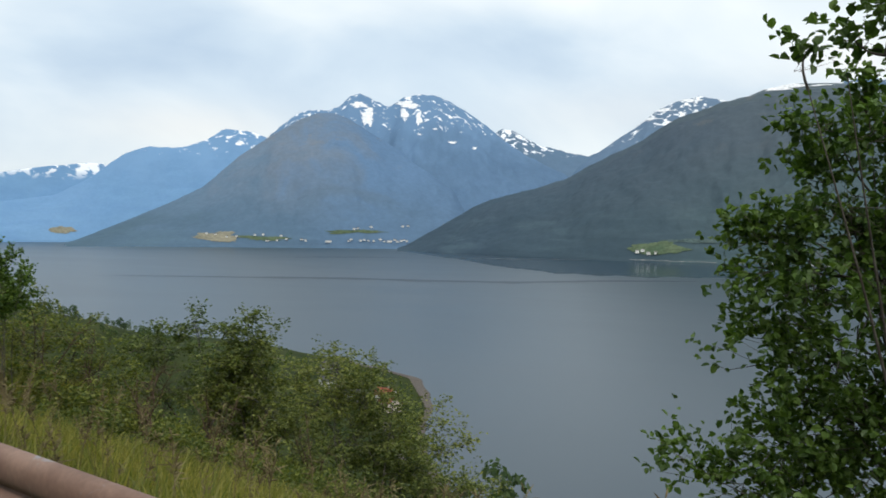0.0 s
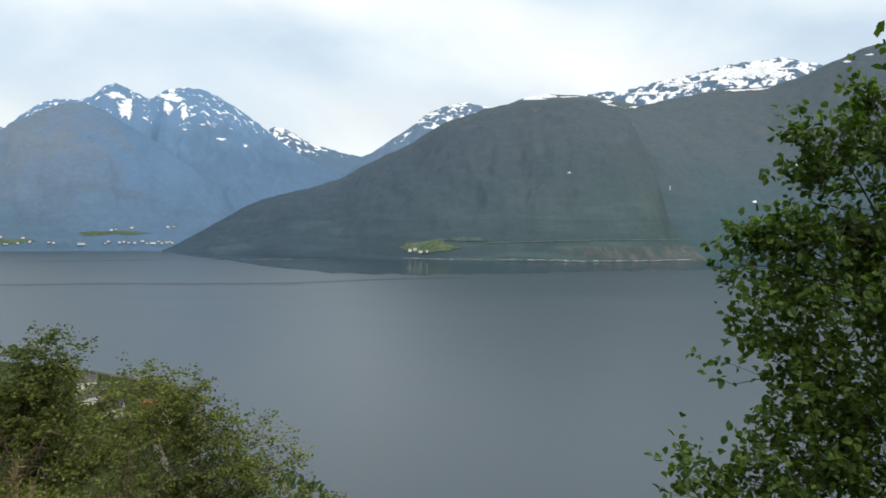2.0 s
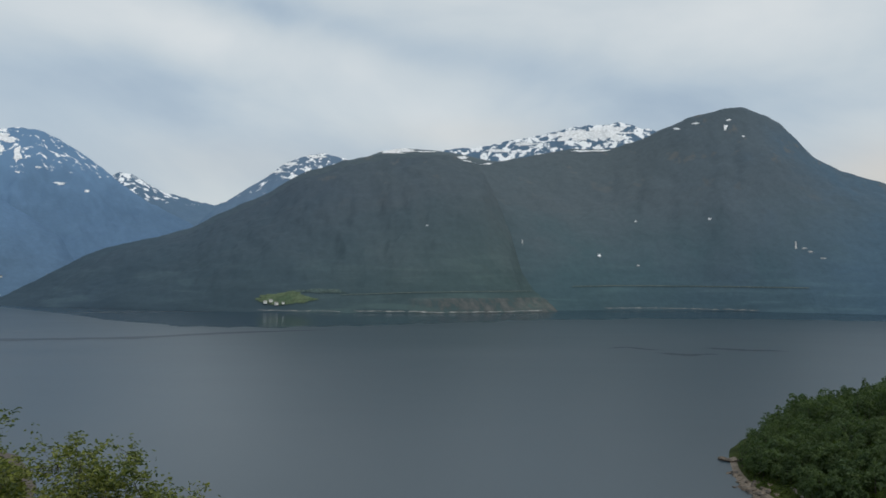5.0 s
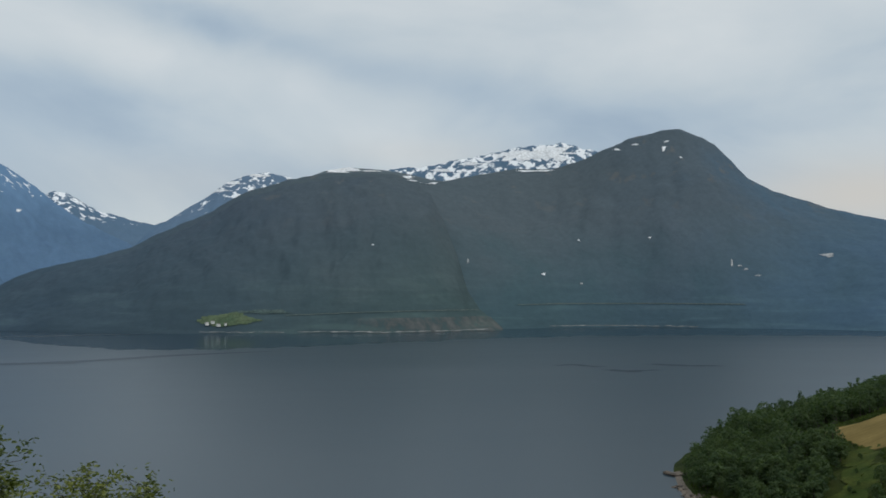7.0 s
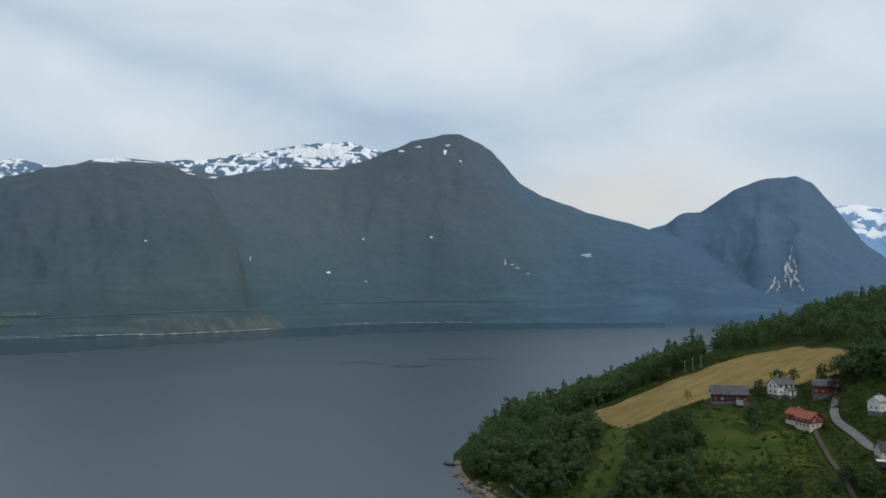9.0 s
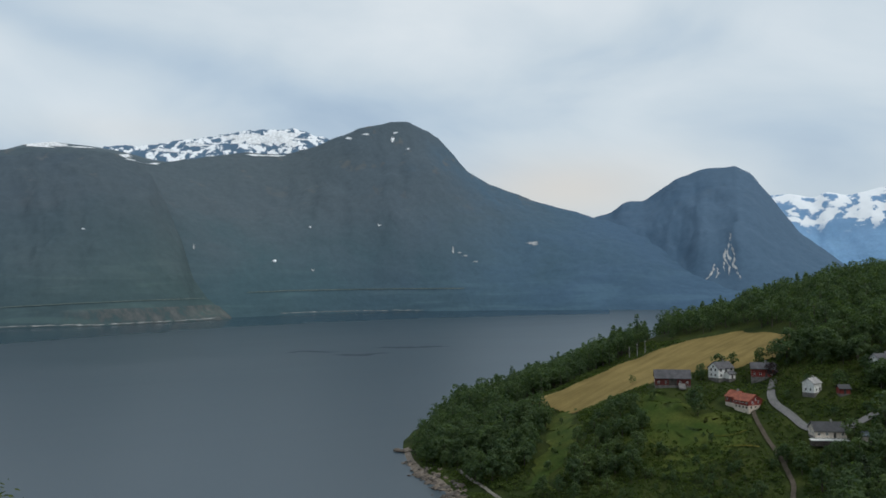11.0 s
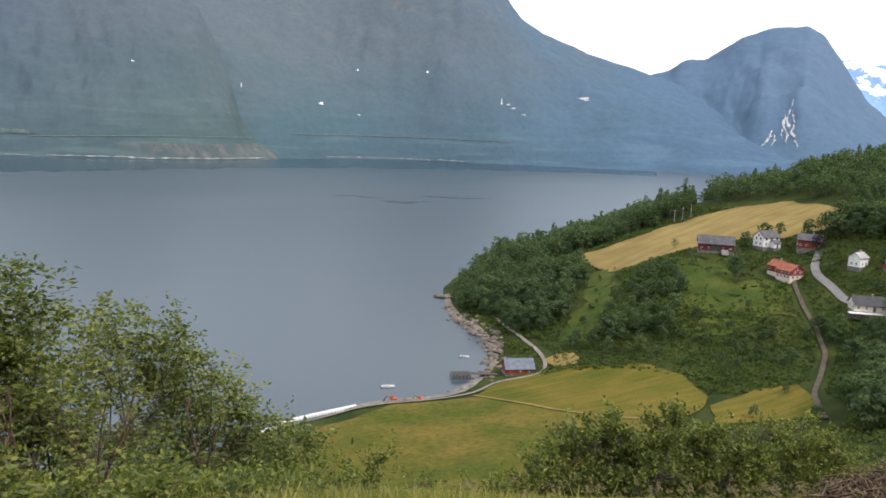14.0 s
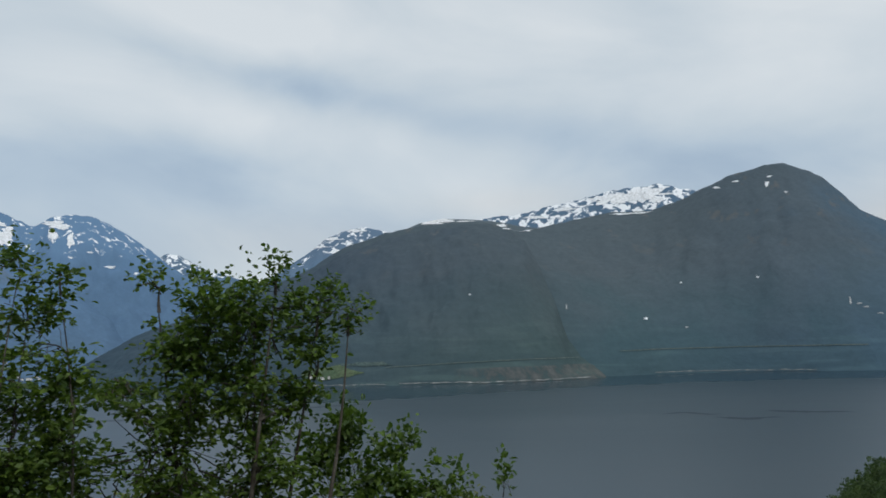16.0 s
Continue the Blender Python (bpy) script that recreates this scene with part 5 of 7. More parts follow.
build_boat(127.6, 302.7, -35, 4.5, "small pale boat moored in the cove")


def build_dock():
    p = empty("timber_dock", (113.8, 275.8, 0.0), -12)
    tagged(p, "dark timber dock on piles in the cove", "dock")
    bm = bmesh.new()
    for i in range(16):
        box(bm, -3.9 + i * 0.5, -3.45 + i * 0.5, -2.2, 2.2, 2.1, 2.25)
    part("deck", bm, DARK_WOOD, p)
    for i in range(6):
        for y in (-2.0, 2.0):
            box_part("pile", -3.8 + i * 1.5, -3.5 + i * 1.5, y - 0.15, y + 0.15, -4, 2.1, DARK_WOOD, p)
    for z in (0.6, 1.4):
        box_part("beam", -3.9, 4.0, -2.26, -2.16, z, z + 0.3, DARK_WOOD, p)
    bm = bmesh.new()
    slab(bm, (4.0, -1.2, 2.2), (16.0, -1.2, 1.4), (16.0, 1.2, 1.4), (4.0, 1.2, 2.2), 0.2)
    part("gangway", bm, DARK_WOOD, p)


build_dock()


def build_digger(x, y, rz, s, label):
    z = max(gz(x, y), 0.2)
    p = empty("excavator", (x, y, z), rz)
    tagged(p, label, "excavator", "excavators")
    p.scale = (s, s, s)
    for sg in (-1, 1):
        box_part("track", -1.6, 1.6, sg * 1.1 - 0.25, sg * 1.1 + 0.25, 0, 0.75, DARK_WOOD, p, bevel=0.2)
    box_part("body", -1.7, 0.9, -1.2, 1.2, 0.8, 1.9, ORANGE, p, bevel=0.12)
    cab = box_part("cab", 0.0, 1.3, -1.1, 0.0, 1.9, 2.9, ORANGE, p, bevel=0.1)
    box_part("cab_window", 0.1, 1.2, -1.13, -1.101, 2.0, 2.75, GLASS, cab)
    for name, a, b, w in (("boom", (0.9, 0.3, 1.6), (3.2, 0.3, 3.4), 0.22), ("arm", (3.2, 0.3, 3.4), (4.6, 0.3, 1.4), 0.18)):
        va, vb = Vector(a), Vector(b)
        bm = bmesh.new()
        box(bm, 0, (vb - va).length, -w, w, -w, w, 0.05)
        bm.transform(Matrix.Translation(va) @ (vb - va).to_track_quat("X", "Z").to_matrix().to_4x4())
        part(name, bm, ORANGE if name == "boom" else DARK_WOOD, p)
    box_part("bucket", 4.2, 5.0, -0.3, 0.9, 0.5, 1.4, DARK_WOOD, p, bevel=0.1)


build_digger(78, 256.5, 170, 0.75, "small orange excavator parked on the beach")
build_digger(88, 254.6, 150, 0.6, "orange mini excavator beside beach stones")


def build_pole(x, y, h):
    z = gz(x, y)
    p = empty("power_pole", (x, y, z), 20)
    tagged(p, "grey wooden power pole at the field edge", "power pole", "power poles")
    bm = bmesh.new()
    bmesh.ops.create_cone(bm, cap_ends=True, segments=8, radius1=0.2, radius2=0.13, depth=h, matrix=Matrix.Translation((0, 0, h / 2)))
    part("post", bm, CONCRETE, p)
    box_part("crossarm", -1.0, 1.0, -0.09, 0.09, h - 0.7, h - 0.5, CONCRETE, p)


for dx, dy in ((0, 0), (4, -3), (8, -6)):
    build_pole(318 + dx, 398 + dy, 8.5)


# ---- woods ----
def clump_leaves(rng, centre, r, n, size, wild=0.5):
    """n leaf tufts lying on the outside of a lump, more on its top; returns the corners of their quads."""
    d = rng.normal(size=(n, 3))
    d[:, 2] = np.where(d[:, 2] < -0.4, -d[:, 2], d[:, 2])
    d /= np.linalg.norm(d, axis=1)[:, None]
    p = centre + d * (r * rng.uniform(0.72, 1.06, (n, 1)))
    face = d + rng.normal(0, wild, (n, 3)) + np.array([0, 0, 0.25])
    a = np.cross(face, rng.normal(size=(n, 3)))
    a /= np.linalg.norm(a, axis=1)[:, None]
    b = np.cross(face, a)
    b /= np.linalg.norm(b, axis=1)[:, None]
    s = size * rng.uniform(0.6, 1.3, (n, 1))
    return np.stack([p - a * s, p + b * s * 0.7, p + a * s * 1.1, p - b * s * 0.6], 1).reshape(-1, 3)


def tube(points, radii, sides=6):
    pts = np.asarray(points, float)
    n = len(pts)
    g = np.gradient(pts, axis=0)
    g /= np.maximum(np.linalg.norm(g, axis=1), 1e-9)[:, None]
    up = np.where(np.abs(g[:, 2:3]) > 0.9, np.array([[1.0, 0, 0]]), np.array([[0, 0, 1.0]]))
    u = np.cross(g, up)
    u /= np.maximum(np.linalg.norm(u, axis=1), 1e-9)[:, None]
    w = np.cross(g, u)
    a = np.linspace(0, 2 * np.pi, sides, endpoint=False)
    v = pts[:, None] + np.asarray(radii)[:, None, None] * (u[:, None] * np.cos(a)[None, :, None] + w[:, None] * np.sin(a)[None, :, None])
    f = []
    for i in range(n - 1):
        for j in range(sides):
            k = (j + 1) % sides
            f.append((i * sides + j, i * sides + k, (i + 1) * sides + k, (i + 1) * sides + j))
    return v.reshape(-1, 3), np.array(f)


def merge_tubes(tubes):
    vs, fs, o = [], [], 0
    for v, f in tubes:
        vs.append(v)
        fs.append(f + o)
        o += len(v)
    return np.concatenate(vs), np.concatenate(fs)


def crown_shape(kind, seed):
    rng = np.random.default_rng(seed)
    parts = []
    if kind == "spruce":
        for i in range(16):
            t = i / 15
            r = 0.24 * (1 - t) + 0.015
            for _ in range(int(9 * (1 - t)) + 3):
                a = rng.uniform(0, 6.3)
                parts.append(clump_leaves(rng, np.array([math.cos(a) * r * 0.6, math.sin(a) * r * 0.6, 0.12 + 0.86 * t]), 0.05 + r * 0.3, 4, 0.045))
    else:
        # a few large boughs, each a rounded lump with smaller ones on it
        for i in range(8):
            a = i * 2.4 + rng.uniform(-0.4, 0.4)
            t = (i + 0.5) / 8
            w = 0.30 * math.sin(math.pi * min(1, 0.25 + t * 0.66)) * rng.uniform(0.6, 1.0)
            c = np.array([math.cos(a) * w, math.sin(a) * w, 0.26 + 0.56 * t])
            r = rng.uniform(0.13, 0.19)
            parts.append(clump_leaves(rng, c, r, 46, 0.046))
            for _ in range(2):
                d = rng.normal(size=3) + np.array([0, 0, 0.4])
                parts.append(clump_leaves(rng, c + d / np.linalg.norm(d) * r * 0.8, r * rng.uniform(0.4, 0.6), 14, 0.038, 0.7))
    v = np.concatenate(parts)
    return v, np.arange(len(v)).reshape(-1, 4)


CROWNS = [crown_shape("broad", k) for k in range(5)] + [crown_shape("spruce", 20), crown_shape("spruce", 21)]


def tree_proto(k):
    v, f = CROWNS[k]
    p = new("tree")
    fast_mesh("crown", v, f, LEAF_SPRUCE if k > 4 else LEAF_WOOD, p)
    tv, tf = tube([(0, 0, -0.05), (0.005, 0, 0.25), (0, 0.006, 0.6), (0, 0, 0.85)], [0.022, 0.018, 0.011, 0.003], 6)
    fast_mesh("trunk", tv, tf, BARK, p)
    tagged(p, "dark green spruce standing in the hillside wood" if k > 4 else "leafy broadleaf tree of the headland wood", "tree", "headland trees")
    return p


PROTOS = [tree_proto(k) for k in range(7)]


def inside(poly, x, y):
    hit, j = False, len(poly) - 1
    for i in range(len(poly)):
        (xi, yi), (xj, yj) = poly[i], poly[j]
        if (yi > y) != (yj > y) and x < (xj - xi) * (y - yi) / (yj - yi) + xi:
            hit = not hit
        j = i
    return hit


WOODS = [  # outline, spacing, tree height, share of spruce
    ([(158, 318), (166, 345), (158, 385), (172, 425), (205, 470), (235, 425), (236, 385), (225, 350), (206, 335), (192, 318), (172, 300)], 5.6, (8, 13), 0.04),
    ([(205, 470), (250, 525), (330, 580), (430, 640), (480, 600), (420, 500), (370, 440), (330, 404), (285, 416), (240, 430)], 6.0, (12, 18), 0.4),
    ([(345, 395), (372, 350), (366, 310), (345, 285), (330, 262), (330, 240), (345, 215), (420, 190), (600, 180), (640, 420), (560, 560), (430, 500)], 7.0, (9, 16), 0.3),
    ([(180, 264), (182, 276), (204, 288), (220, 302), (236, 316), (241, 302), (230, 283), (214, 260), (198, 250)], 5.6, (5.5, 10), 0.02),
    ([(190, 238), (205, 252), (232, 262), (248, 250), (235, 222), (215, 206), (196, 214)], 7.0, (2.0, 5.0), 0.0),
    ([(246, 222), (252, 210), (262, 196), (255, 170), (225, 140), (200, 138), (206, 165), (236, 196)], 5.5, (6, 11), 0.1),
    ([(306, 270), (314, 252), (328, 238), (336, 258), (326, 272), (314, 280)], 5.0, (8, 13), 0.1),
    ([(305, 222), (312, 205), (336, 205), (332, 236), (318, 240)], 5.5, (7, 12), 0.1),
    ([(262, 205), (300, 198), (330, 190), (300, 130), (240, 120), (236, 150), (258, 180)], 6.5, (8, 14), 0.1),
]
LONE = [(254, 274, 13, 1), (252, 270, 9, 3), (270, 338, 6, 3), (300, 303, 10, 2), (306, 299, 9, 0), (310, 285, 11, 3), (316, 282, 10, 1), (322, 272, 11, 4), (296, 246, 6, 2), (284, 247, 5, 0), (300, 232, 9, 3), (283, 222, 4, 1), (210, 222, 6, 3), (216, 226, 5, 1),
        (172, 268, 8, 0), (168, 274, 9, 3), (186, 244, 4, 2), (176, 262, 6, 4), (203, 190, 5, 0), (196, 186, 4, 2), (172, 176, 5, 1), (181, 160, 6, 3), (200, 166, 8, 2), (212, 170, 10, 0), (222, 176, 9, 4), (312, 250, 8, 0), (318, 243, 9, 2), (306, 220, 8, 1), (290, 212, 5, 3),
        (186, 296, 3, 1), (195, 306, 3.5, 2), (209, 322, 3, 0), (222, 338, 4, 3), (178, 288, 2.5, 4), (201, 309, 2.5, 1), (190, 152, 15, 0), (186, 145, 14, 1), (196, 150, 15, 3), (182, 137, 13, 4), (194, 160, 13, 2), (203, 160, 14, 1), (178, 142, 11, 0), (206, 158, 13, 0), (213, 164, 14, 2), (221, 170, 13, 4), (230, 176, 12, 1), (214, 152, 13, 3), (200, 150, 11, 2), (284, 300, 7, 1), (288, 304, 8, 3), (262, 284, 5, 2), (248, 296, 6, 0), (240, 300, 7, 2),
        (171, 256, 8, 0), (178, 251, 6, 1), (184, 251, 7, 2), (196, 251, 6.5, 3), (202, 249, 5, 4), (206, 237, 4.5, 0), (222, 241, 5, 1), (222, 232, 4.5, 2), (219, 205, 7, 3), (215, 205, 5, 4), (219, 259, 6, 0), (217, 220, 4, 1), (181, 240, 4, 2), (178, 276, 5, 3), (184, 294, 5, 4), (169, 280, 4.5, 0), (202, 222, 3.5, 1), (188, 228, 3.5, 2), (240, 217, 4.5, 3), (238, 234, 3.5, 4)]


def build_woods():
    rng = random.Random(21)
    spots = []
    for poly, gap, (h0, h1), share in WOODS:
        xs, ys = [q[0] for q in poly], [q[1] for q in poly]
        y = min(ys)
        while y < max(ys):
            x = min(xs)
            while x < max(xs):
                px, py = x + rng.uniform(-0.45, 0.45) * gap, y + rng.uniform(-0.45, 0.45) * gap
                if inside(poly, px, py):
                    spots.append((px, py, rng.uniform(h0, h1) * (0.6 + 0.65 * rng.random()), rng.randrange(5, 7) if rng.random() < share else rng.randrange(5)))
                x += gap
            y += gap
    for x, y, h, k in LONE:
        spots.append((x, y, h, k))
    # scattered trees along the steep slope and the left shore
    for _ in range(60):
        x, y = rng.uniform(-420, -150), rng.uniform(190, 400)
        if gz(x, y) > 3 and not (-250 < x < -180 and 310 < y < 360):
            spots.append((x, y, rng.uniform(4, 7), rng.randrange(5)))
    for _ in range(620):
        x, y = rng.uniform(-420, -50), rng.uniform(130, 400)
        if gz(x, y) > 3 and not (-260 < x < -180 and 305 < y < 380):
            spots.append((x, y, rng.uniform(1.8, 4.2), rng.randrange(5)))
    for _ in range(110):
        x, y = rng.uniform(-1080, -420), rng.uniform(150, 600)
        if gz(x, y) > 4:
            spots.append((x, y, rng.uniform(5, 8), rng.randrange(5)))
    zs = ground_z(np.array([s[0] for s in spots]), np.array([s[1] for s in spots]))
    spots = [(x, y, z, h, k) for (x, y, h, k), z in zip(spots, zs) if z > 0.8]
    spots.sort(key=lambda s: math.hypot(s[0] + 5, s[1]))
    near, rest = [], []
    for s in spots:
        (near if s[0] > 120 and len(near) < 290 else rest).append(s)
    for x, y, z, h, k in near:
        ob = copy_thing(PROTOS[k], Matrix.Identity(4))
        w = h * rng.uniform(0.8, 1.2)
        ob.matrix_basis = pose(x, y, z, rng.uniform(-3, 3), rng.uniform(-3, 3), rng.uniform(0, 360)) @ Matrix.Diagonal((w, w, h, 1))
    vs, fs, ws, wf, o, wo = [], [], [], [], 0, 0
    tv, tf = tube([(0, 0, -0.05), (0, 0, 0.7)], [0.022, 0.006], 5)
    for x, y, z, h, k in rest:
        v, f = CROWNS[k]
        a = rng.uniform(0, 6.3)
        w = h * rng.uniform(0.8, 1.2)
        far = math.hypot(x, y) > 430
        if far:
            v = (v.reshape(-1, 4, 3)[::2] * 1.0).reshape(-1, 3)
            f = np.arange(len(v)).reshape(-1, 4)
        m = np.array([[math.cos(a) * w, -math.sin(a) * w, 0], [math.sin(a) * w, math.cos(a) * w, 0], [0, 0, h]])
        vs.append(v @ m.T + [x, y, z])
        fs.append(f + o)
        o += len(v)
        ws.append(tv @ m.T + [x, y, z])
        wf.append(tf + wo)
        wo += len(tv)
    woods = tagged(new("woods"), "mixed dark green wood covering the slopes", "woods", kind="stuff")
    fast_mesh("crowns", np.concatenate(vs), np.concatenate(fs), LEAF_WOOD, woods)
    fast_mesh("trunks", np.concatenate(ws), np.concatenate(wf), BARK, woods)
    p = copy_thing(PROTOS[2], Matrix.Identity(4))
    p.matrix_basis = pose(299, 268, gz(299, 268), 0, 0, 40) @ Matrix.Diagonal((9, 9, 9, 1))
    for c in p.children:
        if c.name.startswith("crown"):
            c.data = c.data.copy()
            c.data.materials[0] = LEAF_COPPER
    tagged(p, "dark purple copper beech beside the red house", "tree")
    # the shapes themselves take a place in the wood too
    for i, (ob, (x, y, h)) in enumerate(zip(PROTOS, [(215, 300, 9), (222, 306, 8), (196, 290, 8), (205, 300, 9), (224, 296, 8), (200, 360, 12), (205, 375, 13)])):
        ob.matrix_basis = pose(x, y, gz(x, y), 0, 0, i * 50) @ Matrix.Diagonal((h, h, h, 1))


build_woods()


# ---- undergrowth on the headland slope ----
CLEAR = [[(237, 350), (262, 322), (290, 315), (322, 275), (352, 300), (366, 345), (345, 375), (310, 396), (246, 408)],
         [(20, 158), (46, 236), (78, 250), (107, 247), (146, 255), (168, 240), (182, 219), (176, 200), (208, 188), (194, 152), (150, 150), (110, 156)],
         [(164, 284), (180, 302), (214, 346), (234, 366), (242, 350), (226, 328), (208, 304), (188, 288), (174, 276)],
         [(228, 255), (236, 290), (250, 305), (262, 285), (258, 262), (246, 246)]]
HOMES = [(268, 304, 13), (293, 295, 9), (273, 266, 11), (303, 277, 8), (292, 240, 7), (270, 216, 10), (272, 198, 6), (322, 226, 7), (138, 271, 9), (297, 228, 4)]
LANES = [(278, 262), (268, 252), (257, 236), (246, 218), (234, 203), (217, 190), (200, 178), (286, 258), (279, 250), (275, 239), (270, 226), (276, 212), (300, 205), (150, 268), (157, 282), (160, 300), (158, 320), (137, 262)]

LANES = [(u0 + (u1 - u0) * k / 5, w0 + (w1 - w0) * k / 5) for (u0, w0), (u1, w1) in zip(LANES[:-1], LANES[1:]) if math.hypot(u1 - u0, w1 - w0) < 28 for k in range(5)]


def build_scrub():
    rng = np.random.default_rng(8)
    n = 24000
    x, y = rng.uniform(140, 345, n), rng.uniform(120, 420, n)
    dens = np.array([noise.fractal((a * 0.045, b * 0.045, 3.0), 1.0, 2.0, 3) for a, b in zip(x, y)])
    z = ground_z(x, y)
    keep = []
    for i in range(n):
        a, b = x[i], y[i]
        ok = z[i] > 1.5 and dens[i] > -0.85 and not any(inside(q, a, b) for q in CLEAR) and not any(math.hypot(a - u, b - w) < r for u, w, r in HOMES) and not any(math.hypot(a - u, b - w) < 3.4 for u, w in LANES)
        keep.append(ok)
    keep = np.array(keep)
    x, y, z, dens = x[keep], y[keep], z[keep], dens[keep]
    parts = []
    for a, b, c, d in zip(x, y, z, dens):
        r = rng.uniform(0.35, 0.8) + max(0.0, d) * 1.6
        parts.append(clump_leaves(rng, np.array([a, b, c + r * 0.35]), r, 13, 0.26 + r * 0.2))
    v = np.concatenate(parts)
    ob = fast_mesh("scrub", v, np.arange(len(v)).reshape(-1, 4), LEAF_SCRUB)
    tagged(ob, "low green bracken and scrub on the slope", "scrub", kind="stuff")


build_scrub()

# ---- road side: rail, grass, bushes, trees ----
drape("road", [(40, -4.4 + 0), (20, -1.5), (0, 0.6), (-20, 3.5), (-40, 6.4)], [(40, -11), (20, -8), (0, -5.6), (-20, -2.7), (-40, 0.2)], ASPHALT, "grey asphalt road on a hillside shelf", 0.06, 60, 10, "road", 0.0)


def build_rail():
    p = empty("guard_rail", (0, 0, 0))
    tagged(p, "rusty brown steel guard rail along the road edge", "guard rail")
    xs = np.linspace(14, -26, 81)
    prof = [(0.0, 0.16), (0.02, 0.16), (0.038, 0.154), (0.052, 0.14), (0.06, 0.12), (0.062, 0.095), (0.058, 0.06), (0.04, 0.025), (0.006, 0.006),
            (0.006, -0.006), (0.04, -0.025), (0.058, -0.06), (0.062, -0.095), (0.06, -0.12), (0.052, -0.14), (0.038, -0.154), (0.0, -0.16)]
    inner = [(a - 0.006, b * 0.97) for a, b in prof[::-1]]
    ring = prof + inner
    v = []
    for x in xs:
        y = float(rail_y(x))
        for a, b in ring:
            v.append((x, y - a, 98.98 + b))
    n = len(ring)
    f = []
    for i in range(len(xs) - 1):
        for j in range(n):
            k = (j + 1) % n
            f.append((i * n + j, i * n + k, (i + 1) * n + k, (i + 1) * n + j))
    fast_mesh("beam", np.array(v), np.array(f), RUST, p, True)
    for i in range(21):
        x = 13.5 - i * 2.0
        y = float(rail_y(x))
        post = box_part("post", x - 0.05, x + 0.05, y + 0.02, y + 0.14, 97.6, 99.0, DARK_WOOD, p, bevel=0.01)
        box_part("bolt", x - 0.02, x + 0.02, y - 0.03, y - 0.0, 98.96, 99.0, STEEL, post)
    for i in range(10):
        x = 11.6 - i * 4.0
        y = float(rail_y(x))
        box_part("splice", x - 0.16, x + 0.16, y - 0.068, y - 0.061, 98.86, 98.93, RUST, p)


build_rail()


def leaf_mesh(rng, centres, dirs, length, width_ratio=0.62):
    """Folded pointed leaves: 6 verts, two quads each."""
    n = len(centres)
    d = dirs / np.maximum(np.linalg.norm(dirs, axis=1), 1e-9)[:, None]
    s = np.cross(d, rng.normal(size=(n, 3)) * 0.6 + np.array([0, 0, 1.0]))
    s /= np.maximum(np.linalg.norm(s, axis=1), 1e-9)[:, None]
    u = np.cross(s, d)
    L = length * rng.uniform(0.65, 1.25, (n, 1))
    w = L * width_ratio * 0.5
    base = centres
    v = np.stack([base, base + d * L * 0.35 + s * w + u * w * 0.35, base + d * L * 0.75 + s * w * 0.75 + u * w * 0.25, base + d * L - u * L * 0.12, base + d * L * 0.75 - s * w * 0.75 + u * w * 0.25, base + d * L * 0.35 - s * w + u * w * 0.35], 1).reshape(-1, 3)
    i = np.arange(n)[:, None] * 6
    f = np.concatenate([i + np.array([[0, 1, 2, 3]]), i + np.array([[0, 3, 4, 5]])])
    return v, f


